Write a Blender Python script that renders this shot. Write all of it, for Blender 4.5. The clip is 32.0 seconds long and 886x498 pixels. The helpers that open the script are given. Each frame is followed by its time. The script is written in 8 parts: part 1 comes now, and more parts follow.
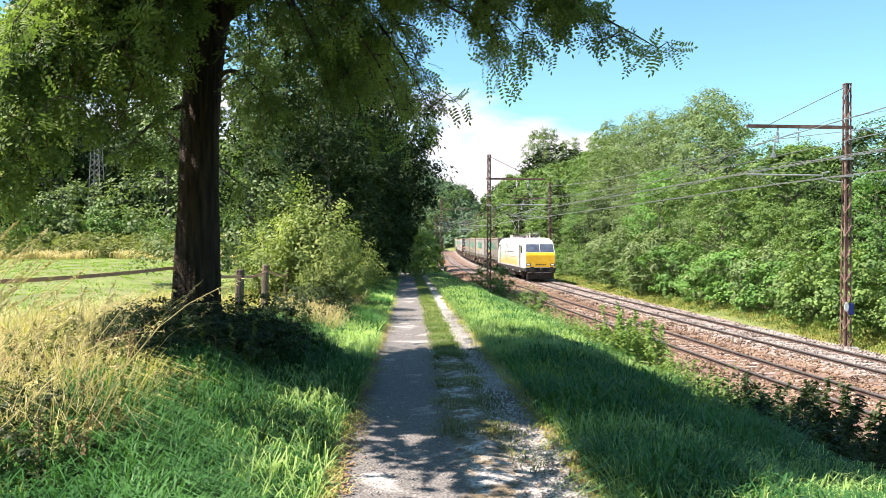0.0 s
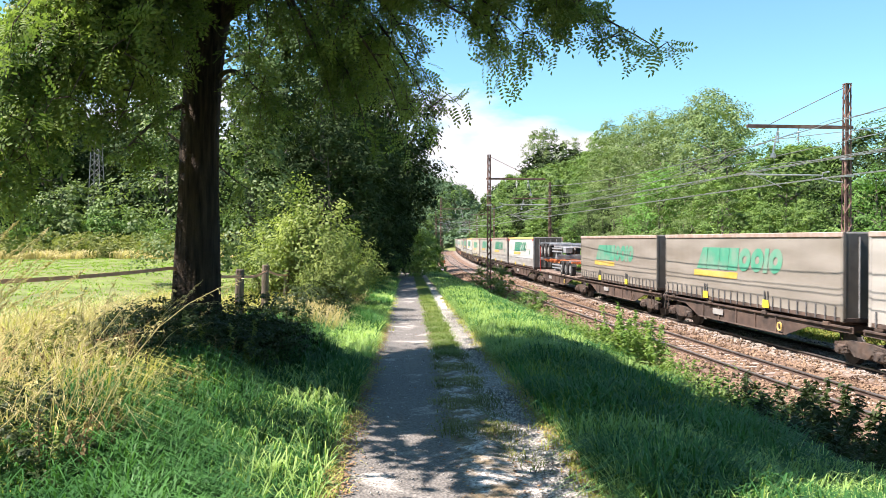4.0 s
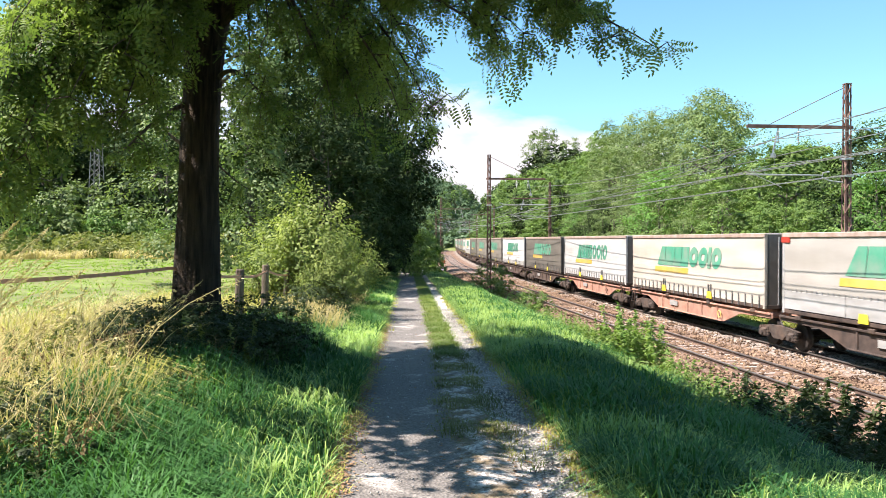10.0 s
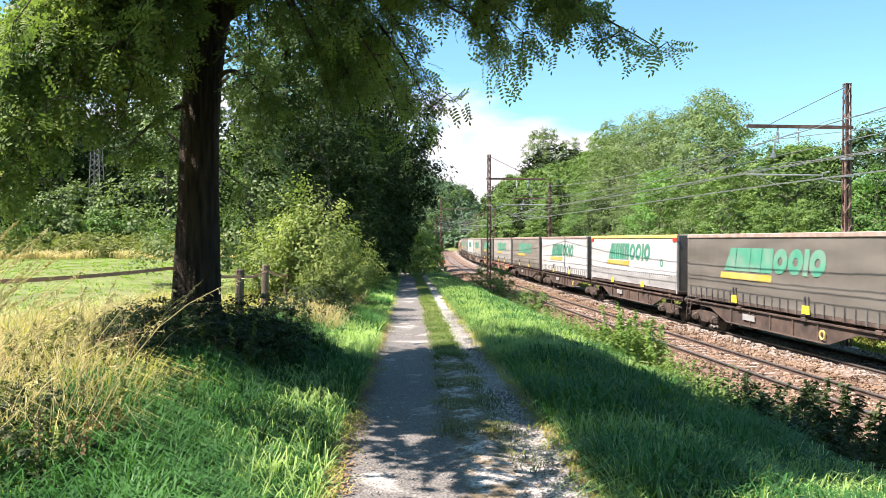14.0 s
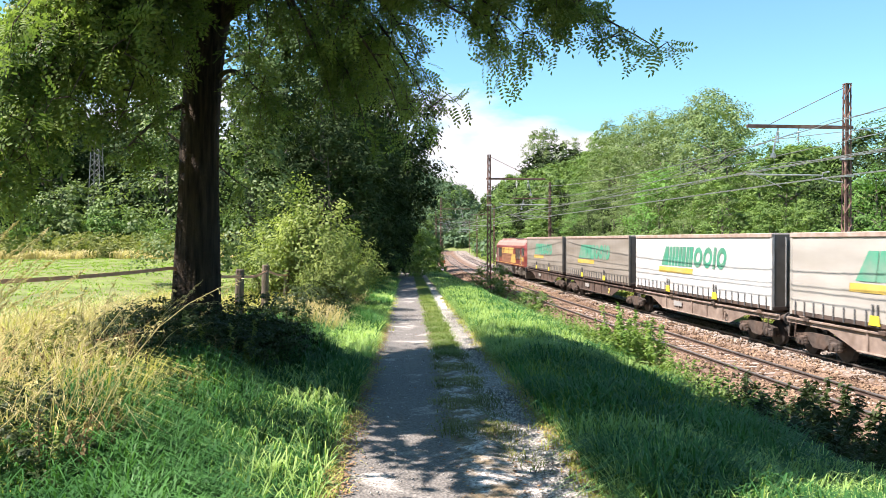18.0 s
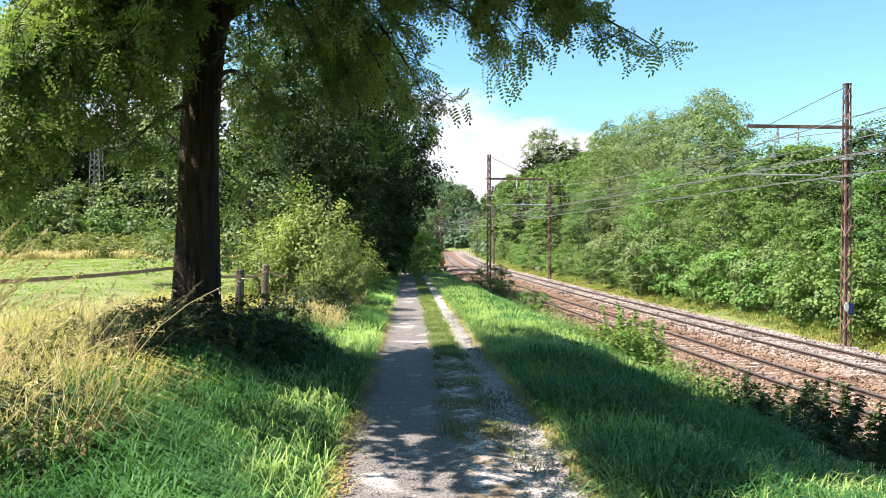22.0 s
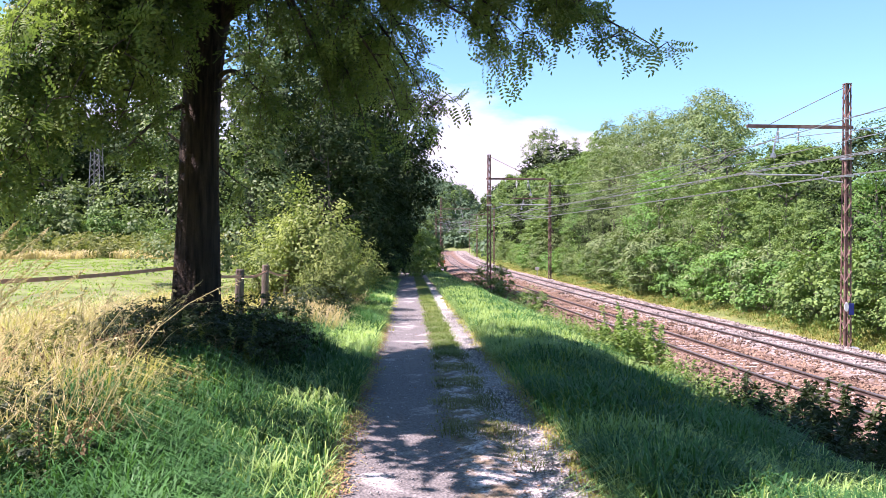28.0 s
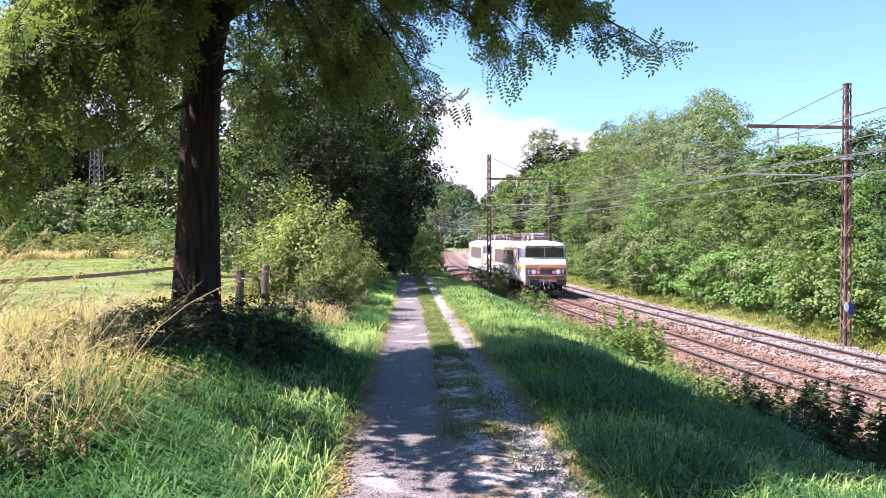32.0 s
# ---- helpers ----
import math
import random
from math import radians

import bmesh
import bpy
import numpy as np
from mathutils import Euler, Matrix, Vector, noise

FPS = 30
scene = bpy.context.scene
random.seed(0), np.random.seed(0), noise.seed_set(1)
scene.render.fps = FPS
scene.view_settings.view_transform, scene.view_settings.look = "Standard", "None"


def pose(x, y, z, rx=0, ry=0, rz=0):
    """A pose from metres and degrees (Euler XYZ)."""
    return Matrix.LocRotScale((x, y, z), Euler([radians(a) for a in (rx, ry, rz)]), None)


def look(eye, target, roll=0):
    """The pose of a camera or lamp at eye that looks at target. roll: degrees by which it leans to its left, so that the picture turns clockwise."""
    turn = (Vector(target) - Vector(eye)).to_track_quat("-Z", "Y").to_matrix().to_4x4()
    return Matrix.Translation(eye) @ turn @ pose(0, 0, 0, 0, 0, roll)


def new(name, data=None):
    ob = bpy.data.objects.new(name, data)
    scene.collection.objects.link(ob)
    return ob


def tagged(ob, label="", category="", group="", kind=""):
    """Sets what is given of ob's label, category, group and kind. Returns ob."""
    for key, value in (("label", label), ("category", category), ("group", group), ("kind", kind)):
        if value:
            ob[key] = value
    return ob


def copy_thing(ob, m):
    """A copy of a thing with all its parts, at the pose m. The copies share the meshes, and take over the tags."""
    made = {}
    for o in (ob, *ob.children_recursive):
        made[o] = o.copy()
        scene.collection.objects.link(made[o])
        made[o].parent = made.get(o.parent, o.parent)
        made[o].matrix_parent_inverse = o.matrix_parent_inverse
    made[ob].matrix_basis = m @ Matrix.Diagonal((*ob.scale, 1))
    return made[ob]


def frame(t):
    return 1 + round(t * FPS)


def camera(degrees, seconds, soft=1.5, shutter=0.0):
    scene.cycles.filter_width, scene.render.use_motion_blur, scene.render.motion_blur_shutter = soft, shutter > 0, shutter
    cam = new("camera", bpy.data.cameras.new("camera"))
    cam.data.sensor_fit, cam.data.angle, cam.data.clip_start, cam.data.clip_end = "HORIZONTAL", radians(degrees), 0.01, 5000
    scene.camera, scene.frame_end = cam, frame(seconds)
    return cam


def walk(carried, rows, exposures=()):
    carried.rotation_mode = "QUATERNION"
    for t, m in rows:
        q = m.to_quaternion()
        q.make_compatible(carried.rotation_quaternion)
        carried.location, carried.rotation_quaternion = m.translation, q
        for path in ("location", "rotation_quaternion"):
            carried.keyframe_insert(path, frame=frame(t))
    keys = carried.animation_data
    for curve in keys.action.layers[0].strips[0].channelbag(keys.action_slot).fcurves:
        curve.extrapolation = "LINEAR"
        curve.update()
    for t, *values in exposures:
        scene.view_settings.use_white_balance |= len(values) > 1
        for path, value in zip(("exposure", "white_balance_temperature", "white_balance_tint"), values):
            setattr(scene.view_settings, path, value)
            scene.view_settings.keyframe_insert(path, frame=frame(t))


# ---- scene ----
# ---- camera and light ----
EYE_Z = 3.72
cam = camera(58.8, 32.0, soft=0.85, shutter=0.1)
CAM_POSE = pose(0, 0, EYE_Z, 90 - 0.66, 0, 0)
walk(cam, [(0.0, CAM_POSE), (32.0, CAM_POSE)], [(0.0, 1.66, 6720, 19), (25.6, 1.66, 6720, 19), (27.4, 1.72, 6240, 42), (32.0, 1.72, 6240, 42)])

SUN_TO = Vector((-0.51, -0.12, 0.80)).normalized()
sun = new("sun", bpy.data.lights.new("sun", "SUN"))
sun.data.energy, sun.data.angle, sun.data.color = 5.0, radians(0.48), (1.0, 0.96, 0.90)
sun.matrix_world = look((0, 0, 60), Vector((0, 0, 60)) - SUN_TO)


def make_world():
    world = bpy.data.worlds.new("sky")
    scene.world = world
    world.use_nodes = True
    nt = world.node_tree
    n, lk = nt.nodes, nt.links
    bg = n["Background"]
    sky = n.new("ShaderNodeTexSky")
    sky.sky_type, sky.sun_disc = "NISHITA", False
    sky.sun_elevation = math.asin(SUN_TO.z)
    sky.sun_rotation = math.atan2(SUN_TO.x, SUN_TO.y)
    sky.air_density, sky.dust_density, sky.ozone_density = 1.0, 0.5, 2.0
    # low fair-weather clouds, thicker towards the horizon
    geo = n.new("ShaderNodeTexCoord")
    sep = n.new("ShaderNodeSeparateXYZ")
    lk.new(geo.outputs["Generated"], sep.inputs[0])
    mp = n.new("ShaderNodeMapping")
    mp.inputs["Scale"].default_value = (1.0, 1.0, 2.6)
    mp.inputs["Location"].default_value = (0.35, 0.1, 0.0)
    lk.new(geo.outputs["Generated"], mp.inputs[0])
    no = n.new("ShaderNodeTexNoise")
    no.inputs["Scale"].default_value, no.inputs["Detail"].default_value, no.inputs["Roughness"].default_value = 4.5, 7, 0.55
    lk.new(mp.outputs[0], no.inputs["Vector"])
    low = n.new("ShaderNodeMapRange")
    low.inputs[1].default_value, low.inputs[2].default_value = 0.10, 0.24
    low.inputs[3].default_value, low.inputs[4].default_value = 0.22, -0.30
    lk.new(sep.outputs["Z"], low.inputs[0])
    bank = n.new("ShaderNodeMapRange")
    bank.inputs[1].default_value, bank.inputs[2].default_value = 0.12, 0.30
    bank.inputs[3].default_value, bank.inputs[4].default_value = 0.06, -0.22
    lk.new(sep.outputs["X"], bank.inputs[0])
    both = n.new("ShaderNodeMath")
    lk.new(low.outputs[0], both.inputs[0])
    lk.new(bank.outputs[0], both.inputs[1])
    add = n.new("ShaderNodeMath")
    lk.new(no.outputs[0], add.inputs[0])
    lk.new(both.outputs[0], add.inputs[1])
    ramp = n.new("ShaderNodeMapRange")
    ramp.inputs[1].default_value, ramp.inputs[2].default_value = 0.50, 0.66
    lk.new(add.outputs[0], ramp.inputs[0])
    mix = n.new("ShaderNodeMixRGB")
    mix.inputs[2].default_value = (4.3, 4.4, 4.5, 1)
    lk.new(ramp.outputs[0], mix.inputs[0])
    hue = n.new("ShaderNodeMixRGB")
    hue.blend_type, hue.inputs[0].default_value, hue.inputs[2].default_value = "MULTIPLY", 1.0, (0.665, 1.03, 1.04, 1)
    lk.new(sky.outputs[0], hue.inputs[1])
    lk.new(hue.outputs[0], mix.inputs[1])
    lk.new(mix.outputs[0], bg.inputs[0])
    bg.inputs[1].default_value = 0.078


make_world()


# ---- materials ----
def nodes_of(name):
    m = bpy.data.materials.new(name)
    m.use_nodes = True
    return m, m.node_tree.nodes, m.node_tree.links, m.node_tree.nodes["Principled BSDF"]


def rough_mat(name, a, b, scale=8.0, rough=0.7, metal=0.0, bump=0.2, fine=60.0, dirt=None, amount=0.4, spread=2.0, streak=(1, 1, 1), vary=0.0):
    """Two colours mixed by a noise, a second large noise for dirt, and a fine bump."""
    m, n, lk, bs = nodes_of(name)
    tc = n.new("ShaderNodeTexCoord")
    mp = n.new("ShaderNodeMapping")
    mp.inputs["Scale"].default_value = streak
    lk.new(tc.outputs["Object"], mp.inputs[0])
    n1 = n.new("ShaderNodeTexNoise")
    n1.inputs["Scale"].default_value, n1.inputs["Detail"].default_value = scale, 6
    lk.new(mp.outputs[0], n1.inputs["Vector"])
    r1 = n.new("ShaderNodeValToRGB")
    r1.color_ramp.elements[0].position, r1.color_ramp.elements[1].position = 0.32, 0.68
    r1.color_ramp.elements[0].color, r1.color_ramp.elements[1].color = (*a, 1), (*b, 1)
    lk.new(n1.outputs[0], r1.inputs[0])
    out = r1.outputs[0]
    if dirt:
        n2 = n.new("ShaderNodeTexNoise")
        n2.inputs["Scale"].default_value, n2.inputs["Detail"].default_value = spread, 8
        lk.new(mp.outputs[0], n2.inputs["Vector"])
        mr = n.new("ShaderNodeMapRange")
        mr.inputs[1].default_value, mr.inputs[2].default_value, mr.inputs[4].default_value = 0.42, 0.72, amount
        lk.new(n2.outputs[0], mr.inputs[0])
        mx = n.new("ShaderNodeMixRGB")
        mx.inputs[2].default_value = (*dirt, 1)
        lk.new(mr.outputs[0], mx.inputs[0])
        lk.new(out, mx.inputs[1])
        out = mx.outputs[0]
    if vary:
        oi = n.new("ShaderNodeObjectInfo")
        hs = n.new("ShaderNodeHueSaturation")
        mv = n.new("ShaderNodeMapRange")
        mv.inputs[3].default_value, mv.inputs[4].default_value = 1 - vary, 1 + vary
        lk.new(oi.outputs["Random"], mv.inputs[0])
        lk.new(mv.outputs[0], hs.inputs["Value"])
        lk.new(out, hs.inputs["Color"])
        out = hs.outputs[0]
    lk.new(out, bs.inputs["Base Color"])
    bs.inputs["Roughness"].default_value, bs.inputs["Metallic"].default_value = rough, metal
    if bump:
        n3 = n.new("ShaderNodeTexNoise")
        n3.inputs["Scale"].default_value, n3.inputs["Detail"].default_value = fine, 4
        lk.new(tc.outputs["Object"], n3.inputs["Vector"])
        bp = n.new("ShaderNodeBump")
        bp.inputs["Strength"].default_value, bp.inputs["Distance"].default_value = bump, 0.02
        lk.new(n3.outputs[0], bp.inputs["Height"])
        lk.new(bp.outputs[0], bs.inputs["Normal"])
    return m


def leaf_mat(name, dark, light, through_leaf=0.4, rough=0.5, stony=False):
    """Leaves and blades: each one its own shade, some light passes through."""
    m, n, lk, bs = nodes_of(name)
    geo = n.new("ShaderNodeNewGeometry")
    ramp = n.new("ShaderNodeValToRGB")
    ramp.color_ramp.elements[0].color, ramp.color_ramp.elements[1].color = (*dark, 1), (*light, 1)
    tc = n.new("ShaderNodeTexCoord")
    no = n.new("ShaderNodeTexNoise")
    no.inputs["Scale"].default_value, no.inputs["Detail"].default_value = 0.85, 4
    lk.new(tc.outputs["Object"], no.inputs["Vector"])
    half = n.new("ShaderNodeMath")
    half.operation, half.inputs[1].default_value = "MULTIPLY_ADD", 0.20 if not stony else 0.6
    lk.new(geo.outputs["Random Per Island"], half.inputs[0])
    sub = n.new("ShaderNodeMath")
    sub.operation, sub.inputs[1].default_value, sub.inputs[2].default_value = "MULTIPLY_ADD", 2.1, -0.86 if stony else -0.66
    lk.new(no.outputs[0], sub.inputs[0])
    lk.new(sub.outputs[0], half.inputs[2])
    lk.new(half.outputs[0], ramp.inputs[0])
    oi = n.new("ShaderNodeObjectInfo")
    hs = n.new("ShaderNodeHueSaturation")
    mv = n.new("ShaderNodeMapRange")
    mv.inputs[3].default_value, mv.inputs[4].default_value = 0.82, 1.18
    lk.new(oi.outputs["Random"], mv.inputs[0])
    lk.new(mv.outputs[0], hs.inputs["Value"])
    lk.new(ramp.outputs[0], hs.inputs["Color"])
    lk.new(hs.outputs[0], bs.inputs["Base Color"])
    bs.inputs["Roughness"].default_value = rough
    bs.inputs["Specular IOR Level"].default_value = 0.14
    tr = n.new("ShaderNodeBsdfTranslucent")
    br = n.new("ShaderNodeMixRGB")
    br.blend_type, br.inputs[0].default_value, br.inputs[2].default_value = "MULTIPLY", 1.0, (1.35, 1.5, 0.75, 1)
    lk.new(hs.outputs[0], br.inputs[1])
    lk.new(br.outputs[0], tr.inputs[0])
    mx = n.new("ShaderNodeMixShader")
    mx.inputs[0].default_value = through_leaf
    lk.new(bs.outputs[0], mx.inputs[1])
    lk.new(tr.outputs[0], mx.inputs[2])
    lk.new(mx.outputs[0], n["Material Output"].inputs[0])
    return m


def plain(name, col, rough=0.5, metal=0.0, bump=0.0):
    d = tuple(c * 0.82 for c in col)
    return rough_mat(name, d, col, 3.0, rough, metal, bump, 40.0)


M = {}
M["leaf_acacia"] = leaf_mat("leaf_acacia", (0.030, 0.066, 0.018), (0.245, 0.315, 0.090), 0.40)
M["leaf_wood"] = leaf_mat("leaf_wood", (0.036, 0.086, 0.022), (0.185, 0.270, 0.074), 0.24)
M["leaf_willow"] = leaf_mat("leaf_willow", (0.060, 0.105, 0.040), (0.20, 0.26, 0.10), 0.25)
M["leaf_fresh"] = leaf_mat("leaf_fresh", (0.045, 0.125, 0.026), (0.17, 0.305, 0.078), 0.3)
# near-black: the shade under overhanging crowns is put into this leaf colour
M["leaf_shade_dark"] = leaf_mat("leaf_shade_dark", (0.009, 0.021, 0.007), (0.044, 0.072, 0.020), 0.1, 0.8)
M["leaf_hazel"] = leaf_mat("leaf_hazel", (0.045, 0.082, 0.020), (0.29, 0.335, 0.10), 0.34)
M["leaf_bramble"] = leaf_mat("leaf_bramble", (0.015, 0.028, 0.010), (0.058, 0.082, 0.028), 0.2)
M["grass_green"] = leaf_mat("grass_green", (0.085, 0.157, 0.018), (0.228, 0.318, 0.052), 0.35)
M["grass_meadow"] = leaf_mat("grass_meadow", (0.115, 0.225, 0.020), (0.235, 0.36, 0.040), 0.3)
M["litter"] = leaf_mat("leaf_litter", (0.15, 0.078, 0.042), (0.46, 0.29, 0.17), 0.1, 0.9)
M["pebble"] = leaf_mat("road_pebble", (0.102, 0.098, 0.089), (0.425, 0.408, 0.374), 0.0, 0.9, True)
# deep green with the blue of tree shade mixed into the blades
M["grass_deep_shade"] = leaf_mat("grass_deep_shade", (0.012, 0.060, 0.017), (0.070, 0.180, 0.046), 0.3)
M["grass_dry"] = leaf_mat("grass_dry", (0.28, 0.235, 0.105), (0.62, 0.52, 0.29), 0.3)
# a lit version of the fresh leaf: sunshine is put into the colour
M["leaf_sun"] = leaf_mat("leaf_sun", (0.075, 0.145, 0.034), (0.275, 0.37, 0.12), 0.4)
# the verge grass as it looks in full sun, brightness put into the colour
M["grass_pale_lit"] = leaf_mat("grass_pale_lit", (0.17, 0.29, 0.075), (0.40, 0.53, 0.19), 0.35)
M["dock"] = leaf_mat("withered_leaf", (0.085, 0.060, 0.030), (0.27, 0.20, 0.10), 0.15, 0.9)
# distance haze is mixed into this paler, bluish green
M["leaf_hazy"] = leaf_mat("leaf_hazy", (0.042, 0.084, 0.046), (0.125, 0.190, 0.095), 0.15)
M["leaf_scrub"] = leaf_mat("leaf_scrub", (0.075, 0.105, 0.028), (0.25, 0.265, 0.085), 0.3)
M["grass_line"] = leaf_mat("grass_line", (0.075, 0.130, 0.025), (0.21, 0.255, 0.075), 0.3)
M["grass_straw"] = leaf_mat("grass_straw", (0.14, 0.15, 0.035), (0.40, 0.36, 0.12), 0.3)
M["grass_worn"] = leaf_mat("grass_worn", (0.070, 0.095, 0.022), (0.27, 0.255, 0.085), 0.2)
M["grass_olive"] = leaf_mat("grass_olive", (0.15, 0.16, 0.033), (0.44, 0.41, 0.125), 0.3)
M["bark"] = rough_mat("bark", (0.015, 0.011, 0.008), (0.098, 0.070, 0.048), 16.0, 0.95, 0, 1.0, 30.0, (0.038, 0.035, 0.022), 0.4, 3.0, (1, 1, 0.12))
M["bark_pale"] = rough_mat("bark_pale", (0.048, 0.04, 0.028), (0.128, 0.112, 0.088), 10.0, 0.9, 0, 0.6, 30.0)
M["earth"] = rough_mat("earth", (0.088, 0.112, 0.024), (0.16, 0.2, 0.048), 1.3, 0.95, 0, 0.8, 20.0, (0.128, 0.104, 0.056), 0.5, 0.35)
M["rail"] = rough_mat("rail_steel", (0.05, 0.031, 0.023), (0.105, 0.068, 0.050), 6.0, 0.6, 0.5, 0.2, 30.0)
M["railhead"] = rough_mat("rail_head", (0.16, 0.135, 0.12), (0.27, 0.24, 0.22), 6.0, 0.42, 0.8, 0.05, 30.0)
M["sleeper"] = rough_mat("sleeper", (0.17, 0.135, 0.115), (0.36, 0.31, 0.27), 5.0, 0.9, 0, 0.6, 40.0, (0.16, 0.088, 0.056), 0.5, 2.0, vary=0.2)
M["rust_mast"] = rough_mat("rusted_mast", (0.12, 0.06, 0.04), (0.24, 0.152, 0.12), 5.0, 0.8, 0.2, 0.3, 50.0, (0.08, 0.044, 0.036), 1.0, 0.9)
M["galv"] = rough_mat("galvanised", (0.336, 0.344, 0.344), (0.464, 0.472, 0.464), 6.0, 0.45, 0.6, 0.1)
M["pylon"] = rough_mat("dull_galvanised", (0.12, 0.125, 0.125), (0.20, 0.21, 0.21), 6.0, 0.8, 0.1, 0.1)
M["wire"] = rough_mat("wire", (0.15, 0.165, 0.15), (0.25, 0.268, 0.245), 3.0, 0.5, 0.5, 0.0)
M["porcelain"] = plain("porcelain", (0.45, 0.44, 0.40), 0.3)
M["plate_white"] = plain("white_enamel", (0.80, 0.80, 0.78), 0.35)
M["plate_blue"] = plain("blue_enamel", (0.03, 0.04, 0.22), 0.35)
M["post_wood"] = rough_mat("post_wood", (0.06, 0.045, 0.032), (0.17, 0.132, 0.092), 12.0, 0.9, 0, 0.6, 40.0, streak=(1, 1, 0.2))
M["tape"] = rough_mat("fence_tape", (0.50, 0.22, 0.12), (0.64, 0.33, 0.19), 9.0, 0.7, 0, 0.2)


# ---- geometry helpers ----
class Geo:
    """Collects vertices and faces of one part."""

    def __init__(self):
        self.v, self.f = [], []

    def add(self, verts, faces):
        o = len(self.v)
        self.v += [tuple(p) for p in verts]
        self.f += [tuple(i + o for i in q) for q in faces]
        return self

    def box(self, c, size, ch=0.0, turn=None):
        """A box with its long edges chamfered by ch."""
        hx, hy, hz = size[0] / 2, size[1] / 2, size[2] / 2
        c = Vector(c)
        ch = min(ch, hx * 0.45, hy * 0.45, hz * 0.45)
        if ch <= 0:
            pts = [Vector((x, y, z)) for x in (-hx, hx) for y in (-hy, hy) for z in (-hz, hz)]
            fs = [(0, 1, 3, 2), (4, 6, 7, 5), (0, 4, 5, 1), (2, 3, 7, 6), (0, 2, 6, 4), (1, 5, 7, 3)]
        else:
            ring = [(-hx + ch, -hy), (hx - ch, -hy), (hx, -hy + ch), (hx, hy - ch), (hx - ch, hy), (-hx + ch, hy), (-hx, hy - ch), (-hx, -hy + ch)]
            pts = []
            for z, k in ((-hz, ch), (-hz + ch, 0), (hz - ch, 0), (hz, ch)):
                for x, y in ring:
                    pts.append(Vector((x * (1 - k / hx), y * (1 - k / hy), z)))
            fs = [tuple(range(7, -1, -1)), tuple(range(24, 32))]
            for r in range(3):
                for i in range(8):
                    j = (i + 1) % 8
                    fs.append((r * 8 + i, r * 8 + j, r * 8 + 8 + j, r * 8 + 8 + i))
        if turn is not None:
            pts = [turn @ p for p in pts]
        return self.add([p + c for p in pts], fs)

    def tube(self, pts, radii, n=8, caps=True):
        """A round tube through pts; radii: one, or one a point."""
        pts = [Vector(p) for p in pts]
        if not hasattr(radii, "__len__"):
            radii = [radii] * len(pts)
        vs, fs = [], []
        up = None
        for i, p in enumerate(pts):
            d = (pts[min(i + 1, len(pts) - 1)] - pts[max(i - 1, 0)]).normalized()
            if up is None:
                up = Vector((0, 0, 1)) if abs(d.z) < 0.9 else Vector((1, 0, 0))
            a = d.cross(up).normalized()
            b = d.cross(a).normalized()
            for k in range(n):
                w = 2 * math.pi * k / n
                vs.append(p + (a * math.cos(w) + b * math.sin(w)) * radii[i])
        for i in range(len(pts) - 1):
            for k in range(n):
                j = (k + 1) % n
                fs.append((i * n + k, i * n + j, (i + 1) * n + j, (i + 1) * n + k))
        if caps:
            fs.append(tuple(range(n - 1, -1, -1)))
            fs.append(tuple(range((len(pts) - 1) * n, len(pts) * n)))
        return self.add(vs, fs)

    def prism(self, prof, y0, y1, axis="y"):
        """A closed outline, in x and z (axis y) or in y and z (axis x), drawn out between two places."""
        n = len(prof)
        vs = []
        for w in (y0, y1):
            for a, b in prof:
                vs.append((a, w, b) if axis == "y" else (w, a, b))
        fs = [tuple(range(n)), tuple(range(2 * n - 1, n - 1, -1))]
        for i in range(n):
            j = (i + 1) % n
            fs.append((i, n + i, n + j, j))
        return self.add(vs, fs)

    def loft(self, rings, caps=True):
        n = len(rings[0])
        vs = [p for r in rings for p in r]
        fs = []
        for i in range(len(rings) - 1):
            for k in range(n):
                j = (k + 1) % n
                fs.append((i * n + k, i * n + j, (i + 1) * n + j, (i + 1) * n + k))
        if caps:
            fs.append(tuple(range(n - 1, -1, -1)))
            fs.append(tuple(range((len(rings) - 1) * n, len(rings) * n)))
        return self.add(vs, fs)

    def mesh(self, name, material, smooth=False):
        me = bpy.data.meshes.new(name)
        me.from_pydata(self.v, [], self.f)
        me.materials.append(material)
        bm = bmesh.new()
        bm.from_mesh(me)
        bmesh.ops.recalc_face_normals(bm, faces=bm.faces)
        bm.to_mesh(me)
        bm.free()
        if smooth:
            me.shade_smooth()
        return me


def part(name, geo, material, parent=None, label="", smooth=False, at=None):
    """Links a Geo, or a ready mesh, as one mesh object under a thing or a part."""
    me = geo.mesh(name, material, smooth) if isinstance(geo, Geo) else geo
    ob = new(name, me)
    if parent is not None:
        ob.parent = parent
    if at is not None:
        ob.matrix_basis = at
    return tagged(ob, label)


def empty(name, label, category, group="", kind=""):
    return tagged(new(name), label, category, group, kind)


def sheet(name, verts, faces, material, smooth=True):
    """A large mesh straight from arrays."""
    me = bpy.data.meshes.new(name)
    verts, faces = np.asarray(verts, np.float32), np.asarray(faces, np.int32)
    k = faces.shape[1]
    me.vertices.add(len(verts))
    me.vertices.foreach_set("co", verts.ravel())
    me.loops.add(faces.size)
    me.loops.foreach_set("vertex_index", faces.ravel())
    me.polygons.add(len(faces))
    me.polygons.foreach_set("loop_start", np.arange(0, faces.size, k, dtype=np.int32))
    me.update(calc_edges=True)
    me.validate()
    me.materials.append(material)
    if smooth:
        me.shade_smooth()
    return me


